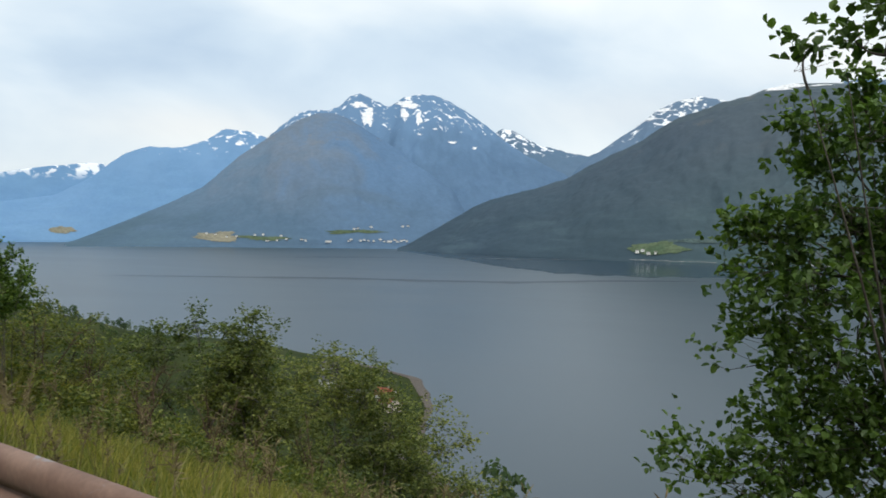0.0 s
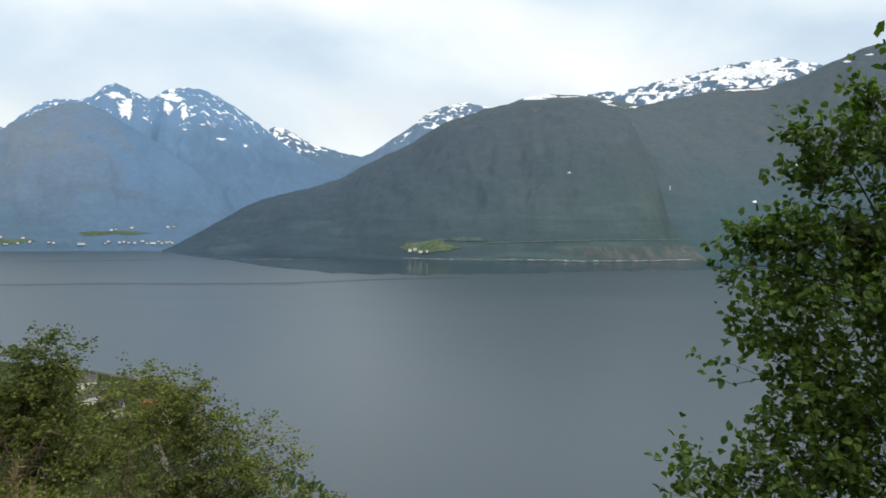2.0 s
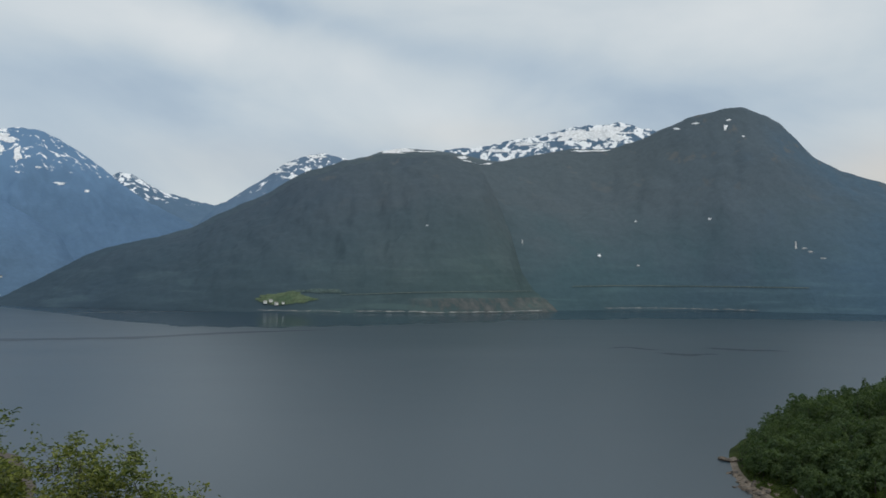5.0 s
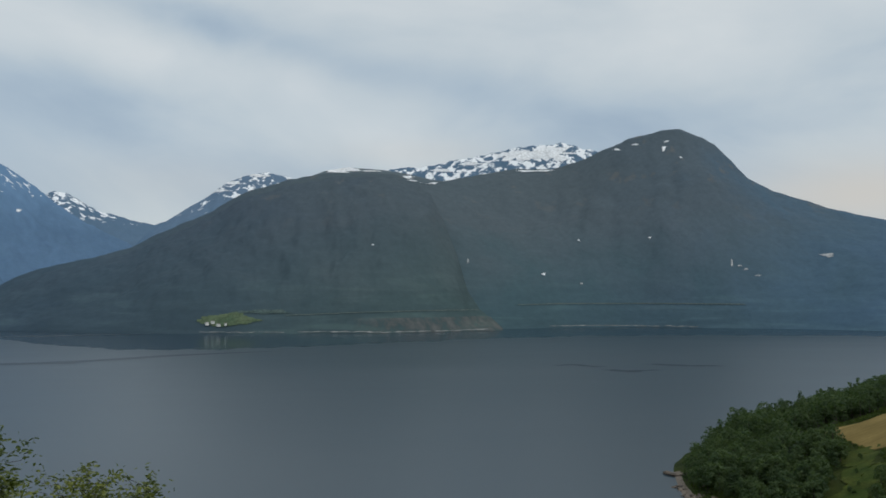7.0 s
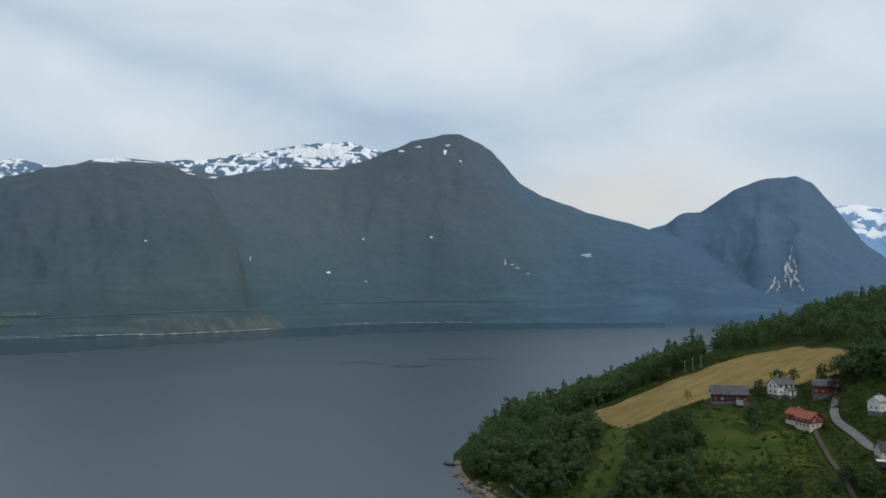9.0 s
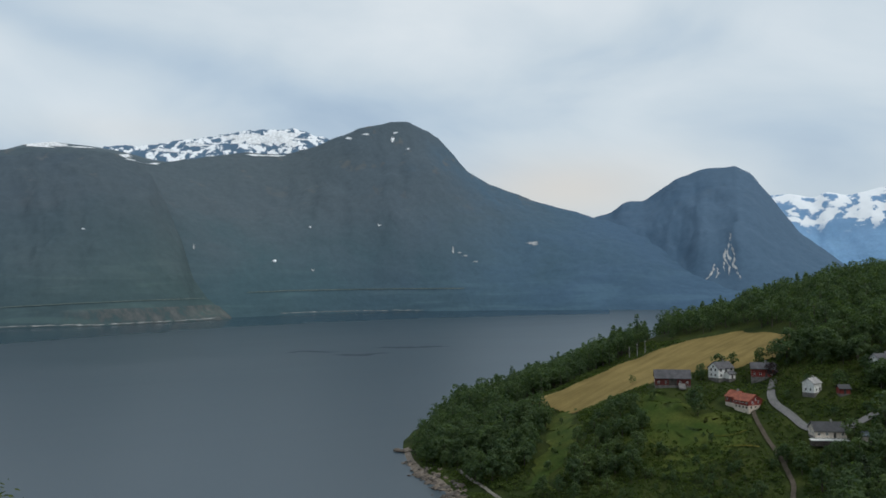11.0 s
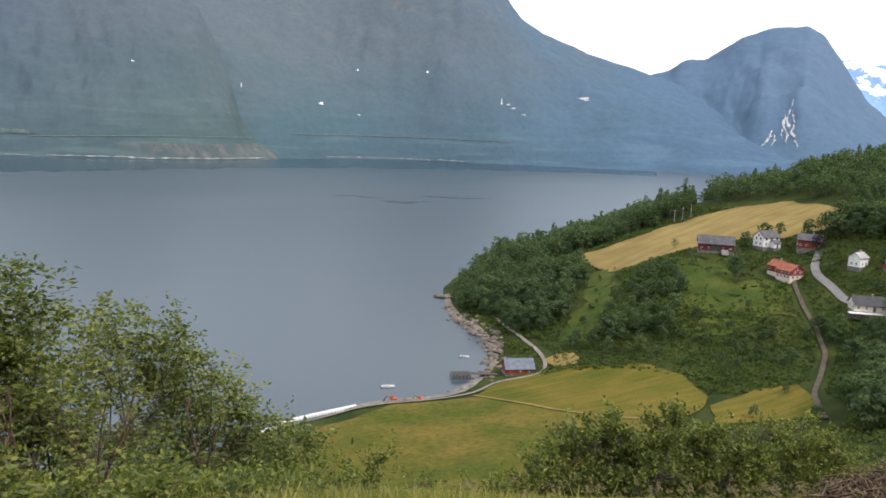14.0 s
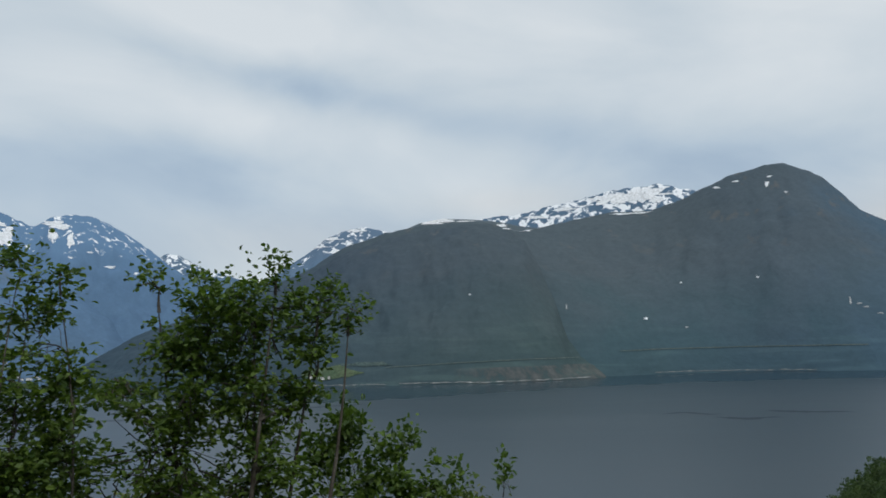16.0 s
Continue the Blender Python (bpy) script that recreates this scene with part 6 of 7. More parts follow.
def leafy_plant(name, blobs, base, mat, label, category, leaf=0.06, density=2600, seed=0, stems=1, stem_r=0.04, spread_base=0.3, spray=0.5, flowers=0, per=12, ratio=0.62, group="", flat=1.0, tufts=10):
    """A shrub or tree: stems rise from its foot, limbs reach into each lump of the crown, and leafy twigs fill and outgrow the lumps."""
    rng = np.random.default_rng(seed)
    p = empty(name, base)
    tagged(p, label, category, group)
    base = np.array(base, float)
    blobs = np.array(blobs, float)
    order = np.argsort(blobs[:, 2])
    joints = []
    top = blobs[order[-1], :3]
    for k in range(stems):
        foot = np.array([rng.normal(0, spread_base * 0.4), rng.normal(0, spread_base * 0.4), -0.15])
        goal = (blobs[order[-1 - k % len(order)], :3] - base) * np.array([1, 1, 0.95])
        t = np.linspace(0, 1, 9)[:, None]
        line = foot * (1 - t) + goal * t + np.sin(t * 3.14) * rng.normal(0, 0.12, 3) * np.array([1, 1, 0.2])
        line[:, :2] += (1 - t) * t * rng.normal(0, 0.3, 2)
        sv, sf = tube(line, stem_r * (1 - 0.85 * t[:, 0]), 7)
        fast_mesh("trunk", sv, sf, BARK, p, True)
        joints.append(line)
    joints_all = np.concatenate(joints)
    cen, dr, fl = [], [], []
    for bx, by, bz, br in blobs:
        c = np.array([bx, by, bz]) - base
        cand = joints_all[joints_all[:, 2] < c[2] - 0.3 * br]
        j = cand[np.argmin(np.linalg.norm(cand - c, axis=1))] if len(cand) else joints_all[0]
        t = np.linspace(0, 1, 6)[:, None]
        line = j * (1 - t) + c * t + np.sin(t * 3.14) * rng.normal(0, 0.08, 3) * np.linalg.norm(c - j)
        tubes = [tube(line, stem_r * 0.45 * (1 - 0.75 * t[:, 0]), 5)]
        n = max(4, int(density * br * br / per))
        # twigs gather in tufts with gaps between them; some outgrow the lump
        heads = rng.normal(size=(tufts, 3))
        heads /= np.linalg.norm(heads, axis=1)[:, None]
        heads *= br * rng.uniform(0.45, 0.98, (tufts, 1))
        for i in range(n):
            tip = heads[rng.integers(tufts)] + rng.normal(0, 0.2 * br, 3) * np.array([1, 1, 0.7])
            r = np.linalg.norm(tip)
            d = tip / r
            if rng.random() < (0.10 if flat == 1.0 else 0.2):
                r = br * rng.uniform(0.9, 1.0 + spray)
            tip = c + d * np.array([1, 1, 0.95]) * r
            out = d * 0.7 + np.array([0, 0, 0.35]) + rng.normal(0, 0.35, 3)
            out[2] *= flat
            out /= np.linalg.norm(out)
            tl = leaf * rng.uniform(2.5, 5.5)
            start = tip - out * tl * 0.6
            if i % 3 == 0:
                s = line[rng.integers(2, 6)]
                mid = (s + start) / 2 + rng.normal(0, 0.04, 3)
                tubes.append(tube([s, mid, start, tip], [stem_r * 0.16, stem_r * 0.12, stem_r * 0.08, stem_r * 0.04], 3))
            elif r > br * 0.9:
                tubes.append(tube([c + d * r * 0.45, start, tip], [stem_r * 0.22, stem_r * 0.15, stem_r * 0.06], 3))
            q = rng.uniform(0, 1, (per, 1))
            cen.append(start + out * q * tl * 1.25 + rng.normal(0, leaf * (0.35 if flat == 1.0 else 0.8), (per, 3)) * np.array([1, 1, flat]))
            dd = out * 0.5 + rng.normal(0, 0.75, (per, 3))
            dd[:, 2] = dd[:, 2] * flat - 0.1
            dr.append(dd)
            if flowers and rng.random() < flowers and r > br * 0.8:
                fl.append(tip)
        tv, tf = merge_tubes(tubes)
        fast_mesh("limb", tv, tf, BARK, p, True)
    cen, dr = np.concatenate(cen), np.concatenate(dr)
    v, f = leaf_mesh(rng, cen, dr, leaf, ratio)
    fast_mesh("foliage", v, f, mat, p)
    for c in fl[:14]:
        q = c + rng.normal(0, 0.07, (60, 3)) * np.array([1, 1, 0.45])
        v, f = leaf_mesh(rng, q, rng.normal(size=(60, 3)) + np.array([0, 0, 1.0]), 0.045, 0.9)
        tagged(fast_mesh("blossom", v, f, PETAL, p), "flat head of creamy white blossom")
    return p


ALDER = [(0.11, 5.2, 99.19, 0.52), (-0.09, 5.2, 99.74, 0.39), (0.15, 5.2, 100.19, 0.38), (-0.16, 5.2, 99.91, 0.28), (0.08, 5.2, 100.57, 0.26), (-0.11, 5.2, 100.67, 0.14), (-0.5, 5.2, 98.5, 0.26), (-0.13, 5.2, 98.66, 0.46), (-0.38, 5.2, 99.4, 0.16), (0.34, 5.2, 99.68, 0.51), (0.63, 5.2, 99.3, 0.66), (0.56, 5.2, 100.09, 0.53), (0.49, 5.2, 100.75, 0.36), (0.42, 5.2, 98.67, 0.61), (0.1, 4, 100.91, 0.12), (-0.06, 3.8, 100.82, 0.07), (0.25, 4, 101, 0.18), (-0.82, 5, 98.54, 0.17), (-0.36, 5.2, 100.09, 0.16), (-0.58, 5.4, 99.75, 0.1), (0.25, 5.2, 100.87, 0.2)]
TREE_D = [(-13.07, 7.4, 100.82, 0.16), (-13.23, 7.4, 100.48, 0.36), (-13.53, 7.4, 100.4, 0.36), (-13.85, 7.4, 100.33, 0.3), (-12.76, 7.4, 100.49, 0.23), (-12.52, 7.4, 100.48, 0.14), (-13.65, 7.4, 99.98, 0.36), (-13.18, 7.4, 99.97, 0.34), (-12.93, 7.4, 99.8, 0.19), (-13.86, 7.4, 99.53, 0.46), (-13.22, 7.4, 99.4, 0.42), (-14.21, 7.4, 100, 0.25), (-13.96, 7.4, 100.71, 0.12), (-13.34, 7.4, 98.88, 0.53), (-14.14, 7.4, 99.02, 0.5), (-12.76, 7.4, 100.21, 0.19)]
TREE_L = [(-14.77, 6.9, 100.86, 0.14), (-14.68, 6.9, 100.58, 0.24), (-14.59, 6.9, 100.3, 0.2), (-14.76, 6.9, 99.88, 0.33), (-14.45, 6.9, 99.99, 0.21), (-14.4, 6.9, 99.57, 0.31), (-14.78, 6.9, 99.39, 0.38), (-15.22, 6.9, 100.28, 0.47), (-15.3, 6.9, 99.52, 0.58), (-14.45, 6.9, 100.81, 0.06), (-14.57, 6.9, 98.99, 0.49)]
BUSH_R = [(-12.61, 8, 99.5, 0.21), (-12.24, 8, 99.42, 0.18), (-12.7, 8, 99.17, 0.32), (-12.11, 8, 99.11, 0.23), (-11.39, 7.7, 99.19, 0.08), (-11.83, 8, 99.08, 0.14), (-12.48, 8, 98.72, 0.41), (-11.98, 8, 98.76, 0.27)]
ROWAN = [(-12.21, 13.6, 97.7, 0.56), (-13.54, 13.6, 97.55, 0.52), (-11.53, 13.6, 97.35, 0.42), (-14.59, 13.6, 96.84, 0.64), (-12.73, 13.6, 96.72, 0.81), (-14.4, 13.6, 95.87, 0.99), (-12.21, 13.6, 95.96, 0.8), (-15.58, 13.6, 96.91, 0.32)]
THICK1 = [(-12.8, 16.5, 96.1, 0.7), (-11.5, 16.5, 96.3, 0.6), (-9.92, 16.5, 96.44, 0.32), (-10.6, 16.5, 95.71, 0.74), (-12.04, 16.5, 95.25, 0.91), (-9.25, 16.5, 95.64, 0.5), (-9.12, 17.5, 94.77, 0.67), (-9.74, 16.5, 94.78, 0.87), (-8.45, 17.5, 94.12, 0.59), (-7.64, 17.5, 93.35, 0.51), (-11.31, 16.5, 94.28, 1.2), (-8.91, 16.5, 93.89, 1), (-13.59, 16.5, 95.56, 0.79)]
THICK2 = [(-15.83, 11, 97.63, 0.7), (-14.51, 11, 97.47, 0.62), (-13.45, 11, 97.07, 0.6), (-14.89, 11, 96.57, 0.87), (-16.45, 11, 96.67, 0.91), (-12.94, 11, 96.4, 0.71), (-17.91, 11, 97.49, 1.08), (-13.96, 11, 98, 0.22)]
THICK3 = [(-9.52, 15.2, 96.54, 0.3), (-9.76, 15.2, 95.89, 0.55), (-8.9, 15.2, 95.77, 0.33), (-10.47, 15.2, 96.59, 0.37), (-10.62, 15.2, 95.76, 0.63), (-9.92, 15.2, 94.87, 0.9), (-8.66, 15.2, 95, 0.52), (-8.21, 15.2, 94.4, 0.53), (-9.07, 15.2, 93.9, 0.93), (-7.57, 15.2, 93.93, 0.59), (-6.98, 15.2, 94.08, 0.38), (-8.36, 15.2, 93.13, 0.96)]
THICK4 = [(-11.39, 13.5, 97.38, 0.28), (-11.76, 13.5, 97.88, 0.24), (-11.66, 13.5, 96.72, 0.57), (-11.19, 13.5, 95.83, 0.71), (-10.92, 13.5, 94.72, 0.94), (-11.87, 13.5, 95.21, 0.82), (-12.37, 13.5, 96.61, 0.87), (-12.58, 13.5, 95.13, 1.04), (-10.05, 13.5, 94.03, 0.89)]
THICK5 = [(-2.01, 12.2, 94.95, 0.46), (-2.7, 12.2, 94.67, 0.6), (-3.26, 12.2, 94.32, 0.54), (-1.09, 12.2, 94.57, 0.58), (-3.81, 12.2, 94.09, 0.44), (-1.79, 12.2, 93.89, 0.93), (-2.58, 12.2, 93.14, 0.82)]
THICK6 = [(0.24, 12.6, 94.12, 0.56), (1.4, 12.6, 94.16, 0.58), (2.57, 12.6, 94.01, 0.5), (3.61, 12.6, 93.63, 0.39), (1.06, 12.6, 93.29, 0.92), (3.13, 12.6, 92.99, 0.73), (-0.24, 12.6, 93.36, 0.78), (1.97, 12.6, 92.14, 1.07)]
THICK7 = [(-6.2, 14, 93.93, 0.41), (-6.94, 14, 93.82, 0.51), (-5.3, 14, 93.49, 0.34), (-6.29, 14, 93.17, 0.62), (-7.24, 14, 93.11, 0.61), (-5.51, 14, 92.81, 0.53), (-4.35, 14, 92.97, 0.38)]

BRAMBLE = [(-12.6, 9.0, 96.75, 0.5), (-11.6, 9.0, 96.65, 0.45), (-10.8, 9.0, 96.4, 0.42), (-10.0, 9.1, 96.25, 0.42), (-9.3, 9.3, 96.0, 0.4), (-8.6, 9.6, 95.75, 0.34), (-8.0, 10.0, 95.5, 0.32), (-11.3, 8.2, 96.65, 0.36), (-10.4, 8.2, 96.5, 0.34), (-12.3, 8.3, 96.8, 0.4), (-13.4, 9.2, 96.9, 0.5)]
WILLOW = [(3.6, 12.9, 93.5, 0.55), (4.5, 12.8, 93.1, 0.5), (5.3, 12.6, 92.9, 0.5), (-3.9, 12.0, 94.4, 0.5), (-4.7, 12.1, 94.0, 0.42)]

leafy_plant("alder_tree", ALDER, (0.75, 5.3, gz(0.75, 5.3)), LEAF_ALDER, "small alder tree with dark glossy leaves beside the road", "tree", 0.053, 5600, 1, 5, 0.017, 0.3, 0.55, 0, 12, 0.76, tufts=14)
leafy_plant("alder_tree", TREE_D, (-13.4, 7.45, gz(-13.4, 7.45)), LEAF_ALDER, "young alder tree with several thin stems and open crown", "tree", 0.054, 7400, 2, 5, 0.034, 0.35, 0.45, 0, 16, 0.62, flat=0.55)
leafy_plant("alder_tree", TREE_L, (-14.9, 6.9, gz(-14.9, 6.9)), LEAF_ALDER, "slender leafy alder sapling on the road bank", "tree", 0.054, 7400, 3, 3, 0.02, 0.3, 0.45, 0, 16, 0.62, flat=0.55)
leafy_plant("alder_shrub", BUSH_R, (-12.3, 8.0, gz(-12.3, 8.0)), LEAF_ALDER, "low spreading alder shrub below the road", "shrub", 0.056, 8500, 4, 4, 0.012, 0.4, 0.6, 0, 12, 0.75)
leafy_plant("rowan_tree", ROWAN, (-13.2, 13.6, gz(-13.2, 13.6)), LEAF_ROWAN, "bushy rowan with broad feathery leaves on the slope", "tree", 0.098, 2337, 5, 4, 0.03, 0.5, 0.6, 0.0, 16, 0.5, flat=0.5)
leafy_plant("rowan_shrub", THICK1, (-10.6, 16.6, gz(-10.6, 16.6)), LEAF_ROWAN, "open green rowan shrub above the village shore", "shrub", 0.098, 1528, 6, 5, 0.03, 0.8, 0.6, 0.0, 16, 0.5, flat=0.5)
leafy_plant("thicket_shrub", THICK2, (-15.0, 11.0, gz(-15.0, 11.0)), LEAF_THICKET, "tangled shrub with bare twigs near the road bank", "shrub", 0.075, 1800, 7, 5, 0.028, 0.8, 0.6, 0.0, 16, 0.6, flat=0.5)
leafy_plant("rowan_shrub", THICK3, (-9.2, 15.2, gz(-9.2, 15.2)), LEAF_ROWAN, "leafy rowan shrub with open rounded top", "shrub", 0.098, 2337, 8, 5, 0.028, 0.8, 0.6, 0.0, 16, 0.5, flat=0.5)
leafy_plant("rowan_shrub", THICK4, (-11.6, 13.5, gz(-11.6, 13.5)), LEAF_ROWAN, "dense leafy rowan shrub on the steep bank", "shrub", 0.098, 2337, 9, 5, 0.028, 0.8, 0.6, 0.0, 16, 0.5, flat=0.5)
leafy_plant("hazel_shrub", THICK5, (-2.2, 12.2, gz(-2.2, 12.2)), LEAF_THICKET, "rounded olive-green hazel shrub below the road", "shrub", 0.062, 5200, 10, 5, 0.03, 0.6, 0.4, 0, 10, 0.85)
leafy_plant("hazel_shrub", THICK6, (1.6, 12.6, gz(1.6, 12.6)), LEAF_THICKET, "wide yellow-green hazel shrub on the slope", "shrub", 0.062, 5200, 11, 5, 0.03, 0.6, 0.4, 0, 10, 0.85)
leafy_plant("willow_shrub", THICK7, (-6.2, 14.0, gz(-6.2, 14.0)), LEAF_THICKET, "low dull green willow shrub on the slope", "shrub", 0.09, 1600, 12, 4, 0.03, 0.6, 0.5, 0, 12, 0.4)

FILL = [(-3.7, 12.3, 93.7, 0.7), (-2.4, 12.4, 94.0, 0.8), (-1.1, 12.4, 93.9, 0.85), (0.2, 12.6, 93.5, 0.85), (1.5, 12.7, 93.3, 0.85), (2.8, 12.8, 93.0, 0.8), (3.9, 12.8, 92.7, 0.7), (-4.6, 12.2, 93.6, 0.55)]
leafy_plant("hazel_shrub", FILL, (-0.6, 12.5, gz(-0.6, 12.5)), LEAF_THICKET, "dense low hazel thicket across the slope", "shrub", 0.062, 4600, 17, 7, 0.02, 1.6, 0.35, 0, 12, 0.8)
leafy_plant("bramble_thicket", BRAMBLE, (-10.6, 8.8, gz(-10.6, 8.8)), LEAF_THICKET, "low sprawling bramble thicket under the road bank", "shrub", 0.075, 5200, 13, 6, 0.012, 0.9, 0.4, 0, 12, 0.6, flat=0.6)
leafy_plant("willow_shrub", WILLOW, (4.4, 12.8, gz(4.4, 12.8)), LEAF_THICKET, "yellow-green willow shrub spreading over the slope", "shrub", 0.08, 2600, 15, 4, 0.02, 0.5, 0.4, 0, 12, 0.45)


def build_grass():
    rng = np.random.default_rng(14)
    n = 125000
    x = rng.uniform(-24, 7, n)
    off = 0.35 + rng.uniform(0, 1, n) ** 1.3 * 8.5
    y = rail_y(x) + off
    z = ground_z(x, y)
    tall = rng.uniform(0.3, 0.85, n) * np.where(x > -6.6, 0.8, 1.0)
    # cropped where the slope falls away steeply below the rail
    reach = np.hypot(x + 10.0, y - 1.55)
    ahead = np.abs(np.degrees(np.arctan2(x + 10.0, y - 1.55)) - 21) < 41
    tall = np.where(ahead, np.minimum(tall, np.maximum(99.93 - reach * 0.485 - z, 0.11)), tall)
    tall = np.where((off < 1.9) & (x < -3.5), np.minimum(tall, 0.3), tall)
    lean = rng.normal(0, 0.22, (n, 2))
    a = rng.uniform(0, 6.3, n)
    wv = np.stack([np.cos(a), np.sin(a), 0 * a], 1) * rng.uniform(0.005, 0.012, n)[:, None]
    p0 = np.stack([x, y, z - 0.05], 1)
    p1 = p0 + np.stack([lean[:, 0] * tall * 0.4, lean[:, 1] * tall * 0.4, tall * 0.6], 1)
    p2 = p0 + np.stack([lean[:, 0] * tall * 1.3, lean[:, 1] * tall * 1.3, tall], 1)
    v = np.stack([p0 - wv, p0 + wv, p1 + wv * 0.8, p1 - wv * 0.8, p2 + wv * 0.15, p2 - wv * 0.15], 1).reshape(-1, 3)
    i = np.arange(n)[:, None] * 6
    f = np.concatenate([i + np.array([[0, 1, 2, 3]]), i + np.array([[3, 2, 4, 5]])])
    ob = fast_mesh("grass", v, f, GRASS)
    tagged(ob, "tall uncut grass on the road verge", "grass", kind="stuff")


build_grass()


def build_stalks():
    """Tall flowering grass stems along the verge."""
    rng = np.random.default_rng(31)
    me_list = []
    for k in range(4):
        h = 1.0
        bend = rng.normal(0, 0.09, 2)
        t = np.linspace(0, 1, 7)
        line = np.stack([bend[0] * t ** 2, bend[1] * t ** 2, t * h], 1)
        parts = [tube(line, 0.0028 * (1 - 0.6 * t), 4)]
        for _ in range(26):
            s = rng.uniform(0.8, 1.0)
            c = np.array([bend[0] * s * s, bend[1] * s * s, s * h])
            d = rng.normal(0, 0.018, 3) * (1.25 - s) * 4 + np.array([0, 0, 0.02])
            parts.append(tube([c, c + d * 0.5, c + d], [0.001, 0.004, 0.001], 3))
        me_list.append(merge_tubes(parts))
    rngp = random.Random(3)
    vs, fs, o = [], [], 0
    for _ in range(1500):
        x = rngp.uniform(-20, 5)
        off = rngp.uniform(0.5, 7.5)
        y = float(rail_y(x)) + off
        v, f = me_list[rngp.randrange(4)]
        h = rngp.uniform(0.6, 1.05) * (0.35 if abs(math.degrees(math.atan2(x + 10.0, y - 1.55)) - 21) < 41 else 1.0)
        a = rngp.uniform(0, 6.3)
        m = np.array([[math.cos(a), -math.sin(a), 0], [math.sin(a), math.cos(a), 0], [0, 0, h]])
        vs.append(v @ m.T + [x, y, gz(x, y) - 0.05])
        fs.append(f + o)
        o += len(v)
    ob = fast_mesh("grass_stalks", np.concatenate(vs), np.concatenate(fs), DRY_STEM)
    tagged(ob, "thin brown flowering grass stalks on the verge", "grass", kind="stuff")


build_stalks()


# ---- trees on the slope below ----
for k, (x, y, h) in enumerate([(-1.2, 53.8, 9.0), (1.5, 54.5, 8.0), (-3.5, 53, 7.5), (25.4, 60, 8.0), (28, 62, 6.5), (-14, 48, 8), (-20, 50, 9), (-8, 50, 7.5), (62, 96, 6), (98, 140, 6)]):
    ob = copy_thing(PROTOS[k % 5], Matrix.Identity(4))
    ob.matrix_basis = pose(x, y, gz(x, y), 0, 0, k * 47) @ Matrix.Diagonal((h * 0.7, h * 0.7, h, 1))
    tagged(ob, "slim young birch on the steep slope below the road", "tree", "slope birches")


def bare_shrub(x, y, h, seed):
    """A leafless, weathered shrub: forking grey twigs."""
    rng = np.random.default_rng(seed)
    p = empty("bare_shrub", (x, y, gz(x, y)))
    tagged(p, "leafless grey-brown shrub with forking dead twigs", "shrub", "bare shrubs")
    for k in range(4):
        a = rng.uniform(0, 6.3)
        lean = np.array([math.cos(a), math.sin(a), 0]) * rng.uniform(0.15, 0.45) * h
        t = np.linspace(0, 1, 8)[:, None]
        line = lean * t ** 1.4 + np.array([0, 0, h * rng.uniform(0.75, 1.0)]) * t + np.cumsum(rng.normal(0, 0.03, (8, 3)), 0)
        line[0] = (0, 0, -0.1)
        tubes = [tube(line, 0.016 * (1 - 0.8 * t[:, 0]) + 0.002, 5)]
        for _ in range(9):
            i = rng.integers(2, 7)
            d = rng.normal(0, 1, 3) + np.array([0, 0, 0.6])
            d *= rng.uniform(0.2, 0.45) * h / 2.2 / np.linalg.norm(d)
            m = line[i] + d * 0.5 + rng.normal(0, 0.03, 3)
            tubes.append(tube([line[i], m, line[i] + d], [0.007, 0.005, 0.002], 4))
            e = rng.normal(0, 0.12, 3) + d * 0.4
            tubes.append(tube([m, m + e * 0.5, m + e], [0.004, 0.003, 0.0015], 3))
        v, f = merge_tubes(tubes)
        fast_mesh("stem", v, f, DEAD_WOOD, p)
    return p


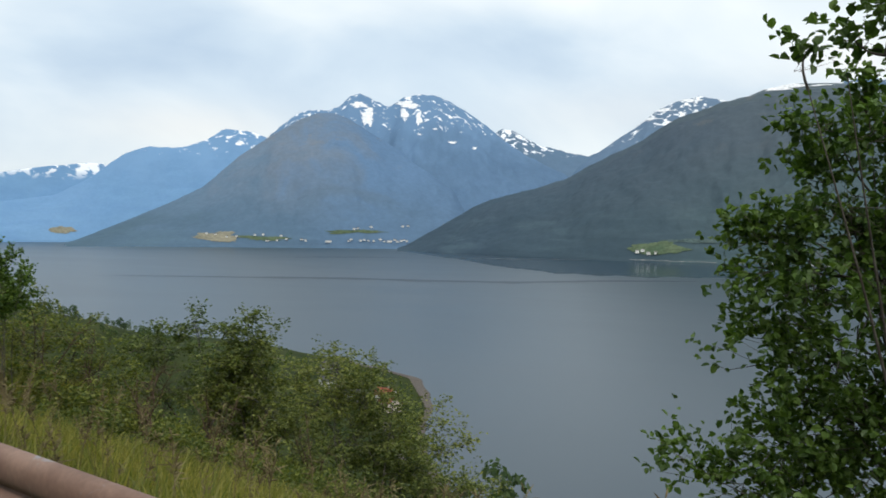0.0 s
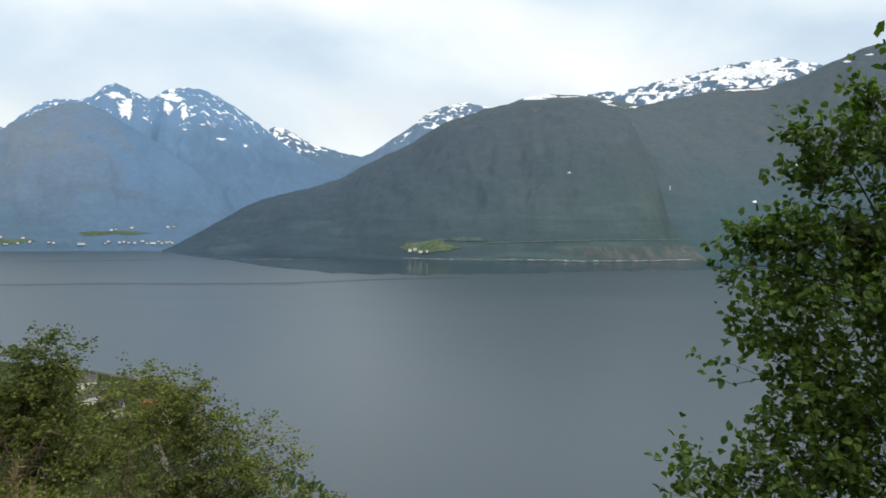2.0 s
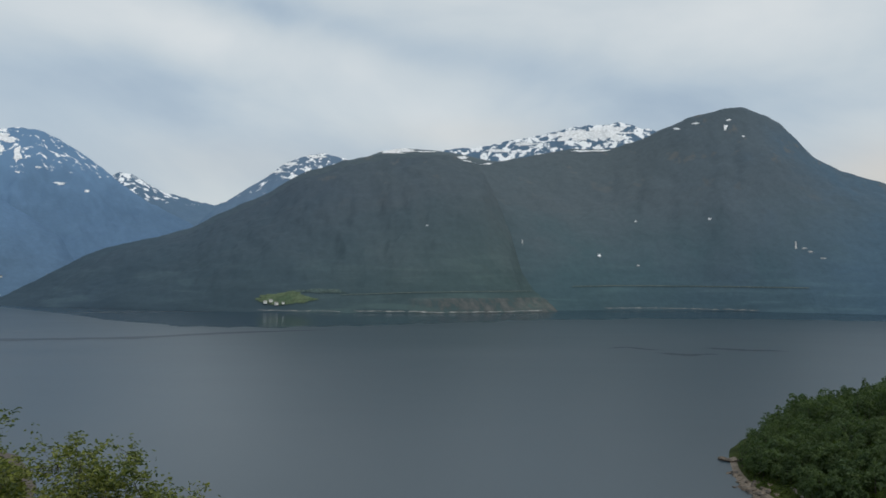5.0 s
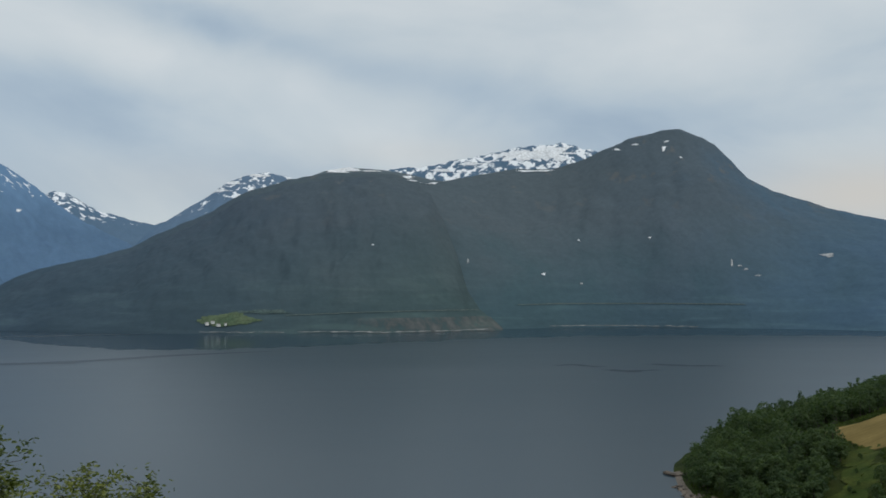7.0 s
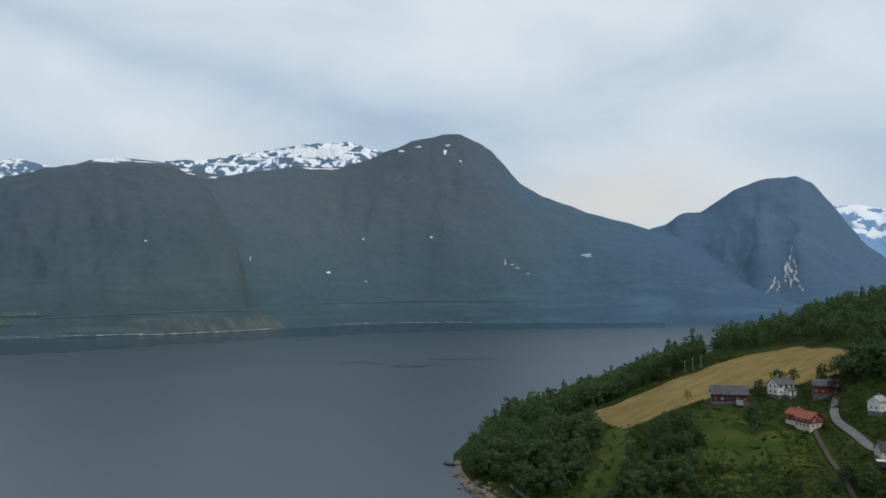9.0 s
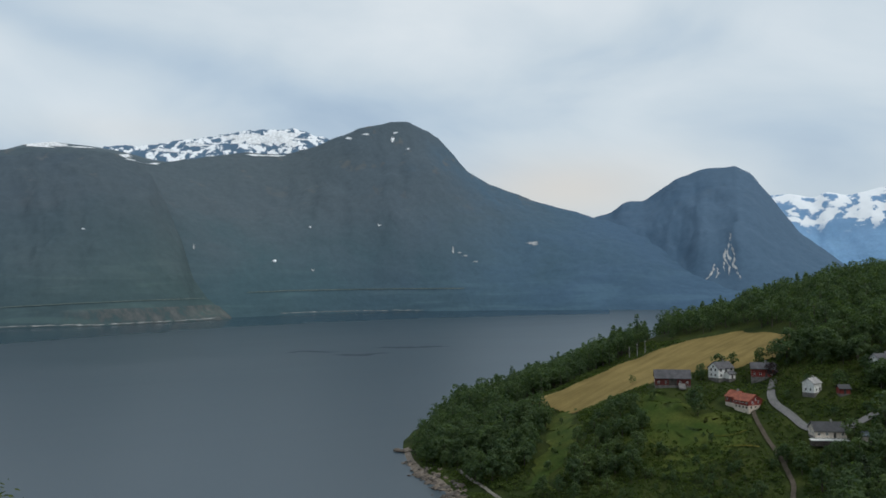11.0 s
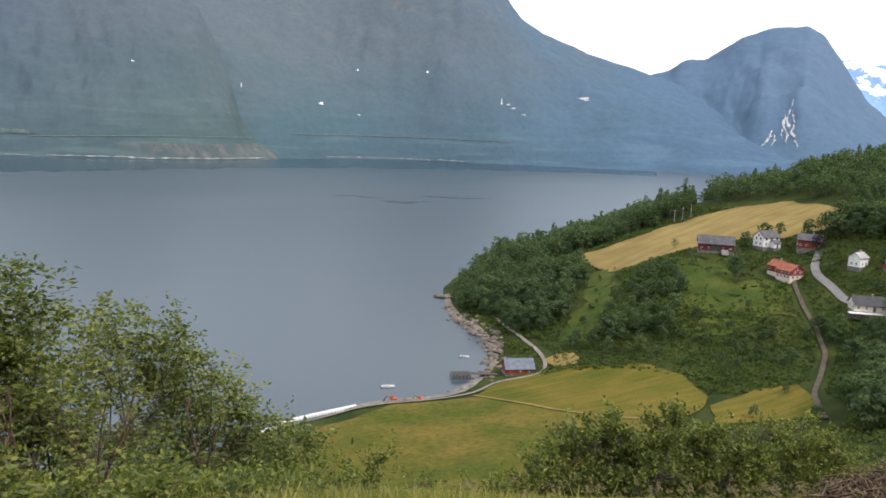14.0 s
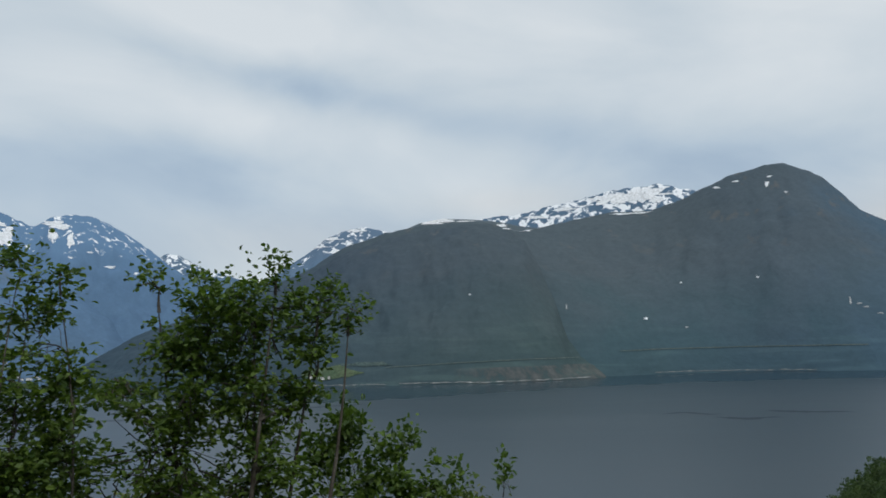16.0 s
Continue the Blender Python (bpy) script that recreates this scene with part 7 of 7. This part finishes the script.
for k, (x, y, h) in enumerate([(-14.2, 9.9, 2.2), (-13.2, 10.4, 1.9), (-15.6, 9.6, 2.3), (-11.3, 10.2, 1.6), (-10.6, 11.2, 1.7), (-12.4, 11.0, 2.0), (-9.2, 12.6, 1.8)]):
    bare_shrub(x, y, h, 60 + k)


def build_brush_pile():
    """A heap of cut brown branches thrown on the slope."""
    rng = np.random.default_rng(90)
    x, y = -2.3, 6.95
    p = empty("brush_pile", (x, y, gz(x, y)))
    tagged(p, "heap of cut brown branches lying on the grass bank", "brush pile")
    for k in range(260):
        a = rng.normal(0.5, 0.7)
        r = rng.uniform(0, 1) ** 0.6
        b = rng.uniform(0, 6.3)
        c = np.array([math.cos(b) * r * 1.05, math.sin(b) * r * 0.6, 0.0])
        c[2] = gz(x + c[0], y + c[1]) - gz(x, y) + 0.05 + (1 - r * r) * 0.4 * rng.uniform(0.3, 1.0)
        half = np.array([math.cos(a), math.sin(a), rng.normal(0, 0.07)]) * rng.uniform(0.15, 0.4)
        bend = rng.normal(0, 0.06, 3)
        w = rng.uniform(0.005, 0.016)
        v, f = tube([c - half, c - half * 0.3 + bend, c + half * 0.4 - bend * 0.5, c + half], [w, w * 0.95, w * 0.8, w * 0.5], 5)
        fast_mesh("branch", v, f, DEAD_WOOD, p, True)


build_brush_pile()


def build_undergrowth():
    """Ferns, nettles and bramble filling the foot of the bushes."""
    rng = np.random.default_rng(77)
    cen, dr = [], []
    for _ in range(2600):
        x, y = rng.uniform(-21, -4), rng.uniform(10.8, 17.0)
        if x > -8.0:
            continue
        z = gz(x, y)
        r = rng.uniform(0.25, 0.6)
        n = 36
        d = rng.normal(size=(n, 3))
        d[:, 2] = np.abs(d[:, 2])
        d /= np.linalg.norm(d, axis=1)[:, None]
        cen.append(np.array([x, y, z]) + d * r * rng.uniform(0.4, 1.0, (n, 1)) * np.array([1, 1, 1.1]))
        dr.append(d + rng.normal(0, 0.6, (n, 3)))
    v, f = leaf_mesh(rng, np.concatenate(cen), np.concatenate(dr), 0.085, 0.5)
    ob = fast_mesh("undergrowth", v, f, LEAF_THICKET)
    tagged(ob, "tangled bramble and fern under the bushes", "undergrowth", kind="stuff")


build_undergrowth()
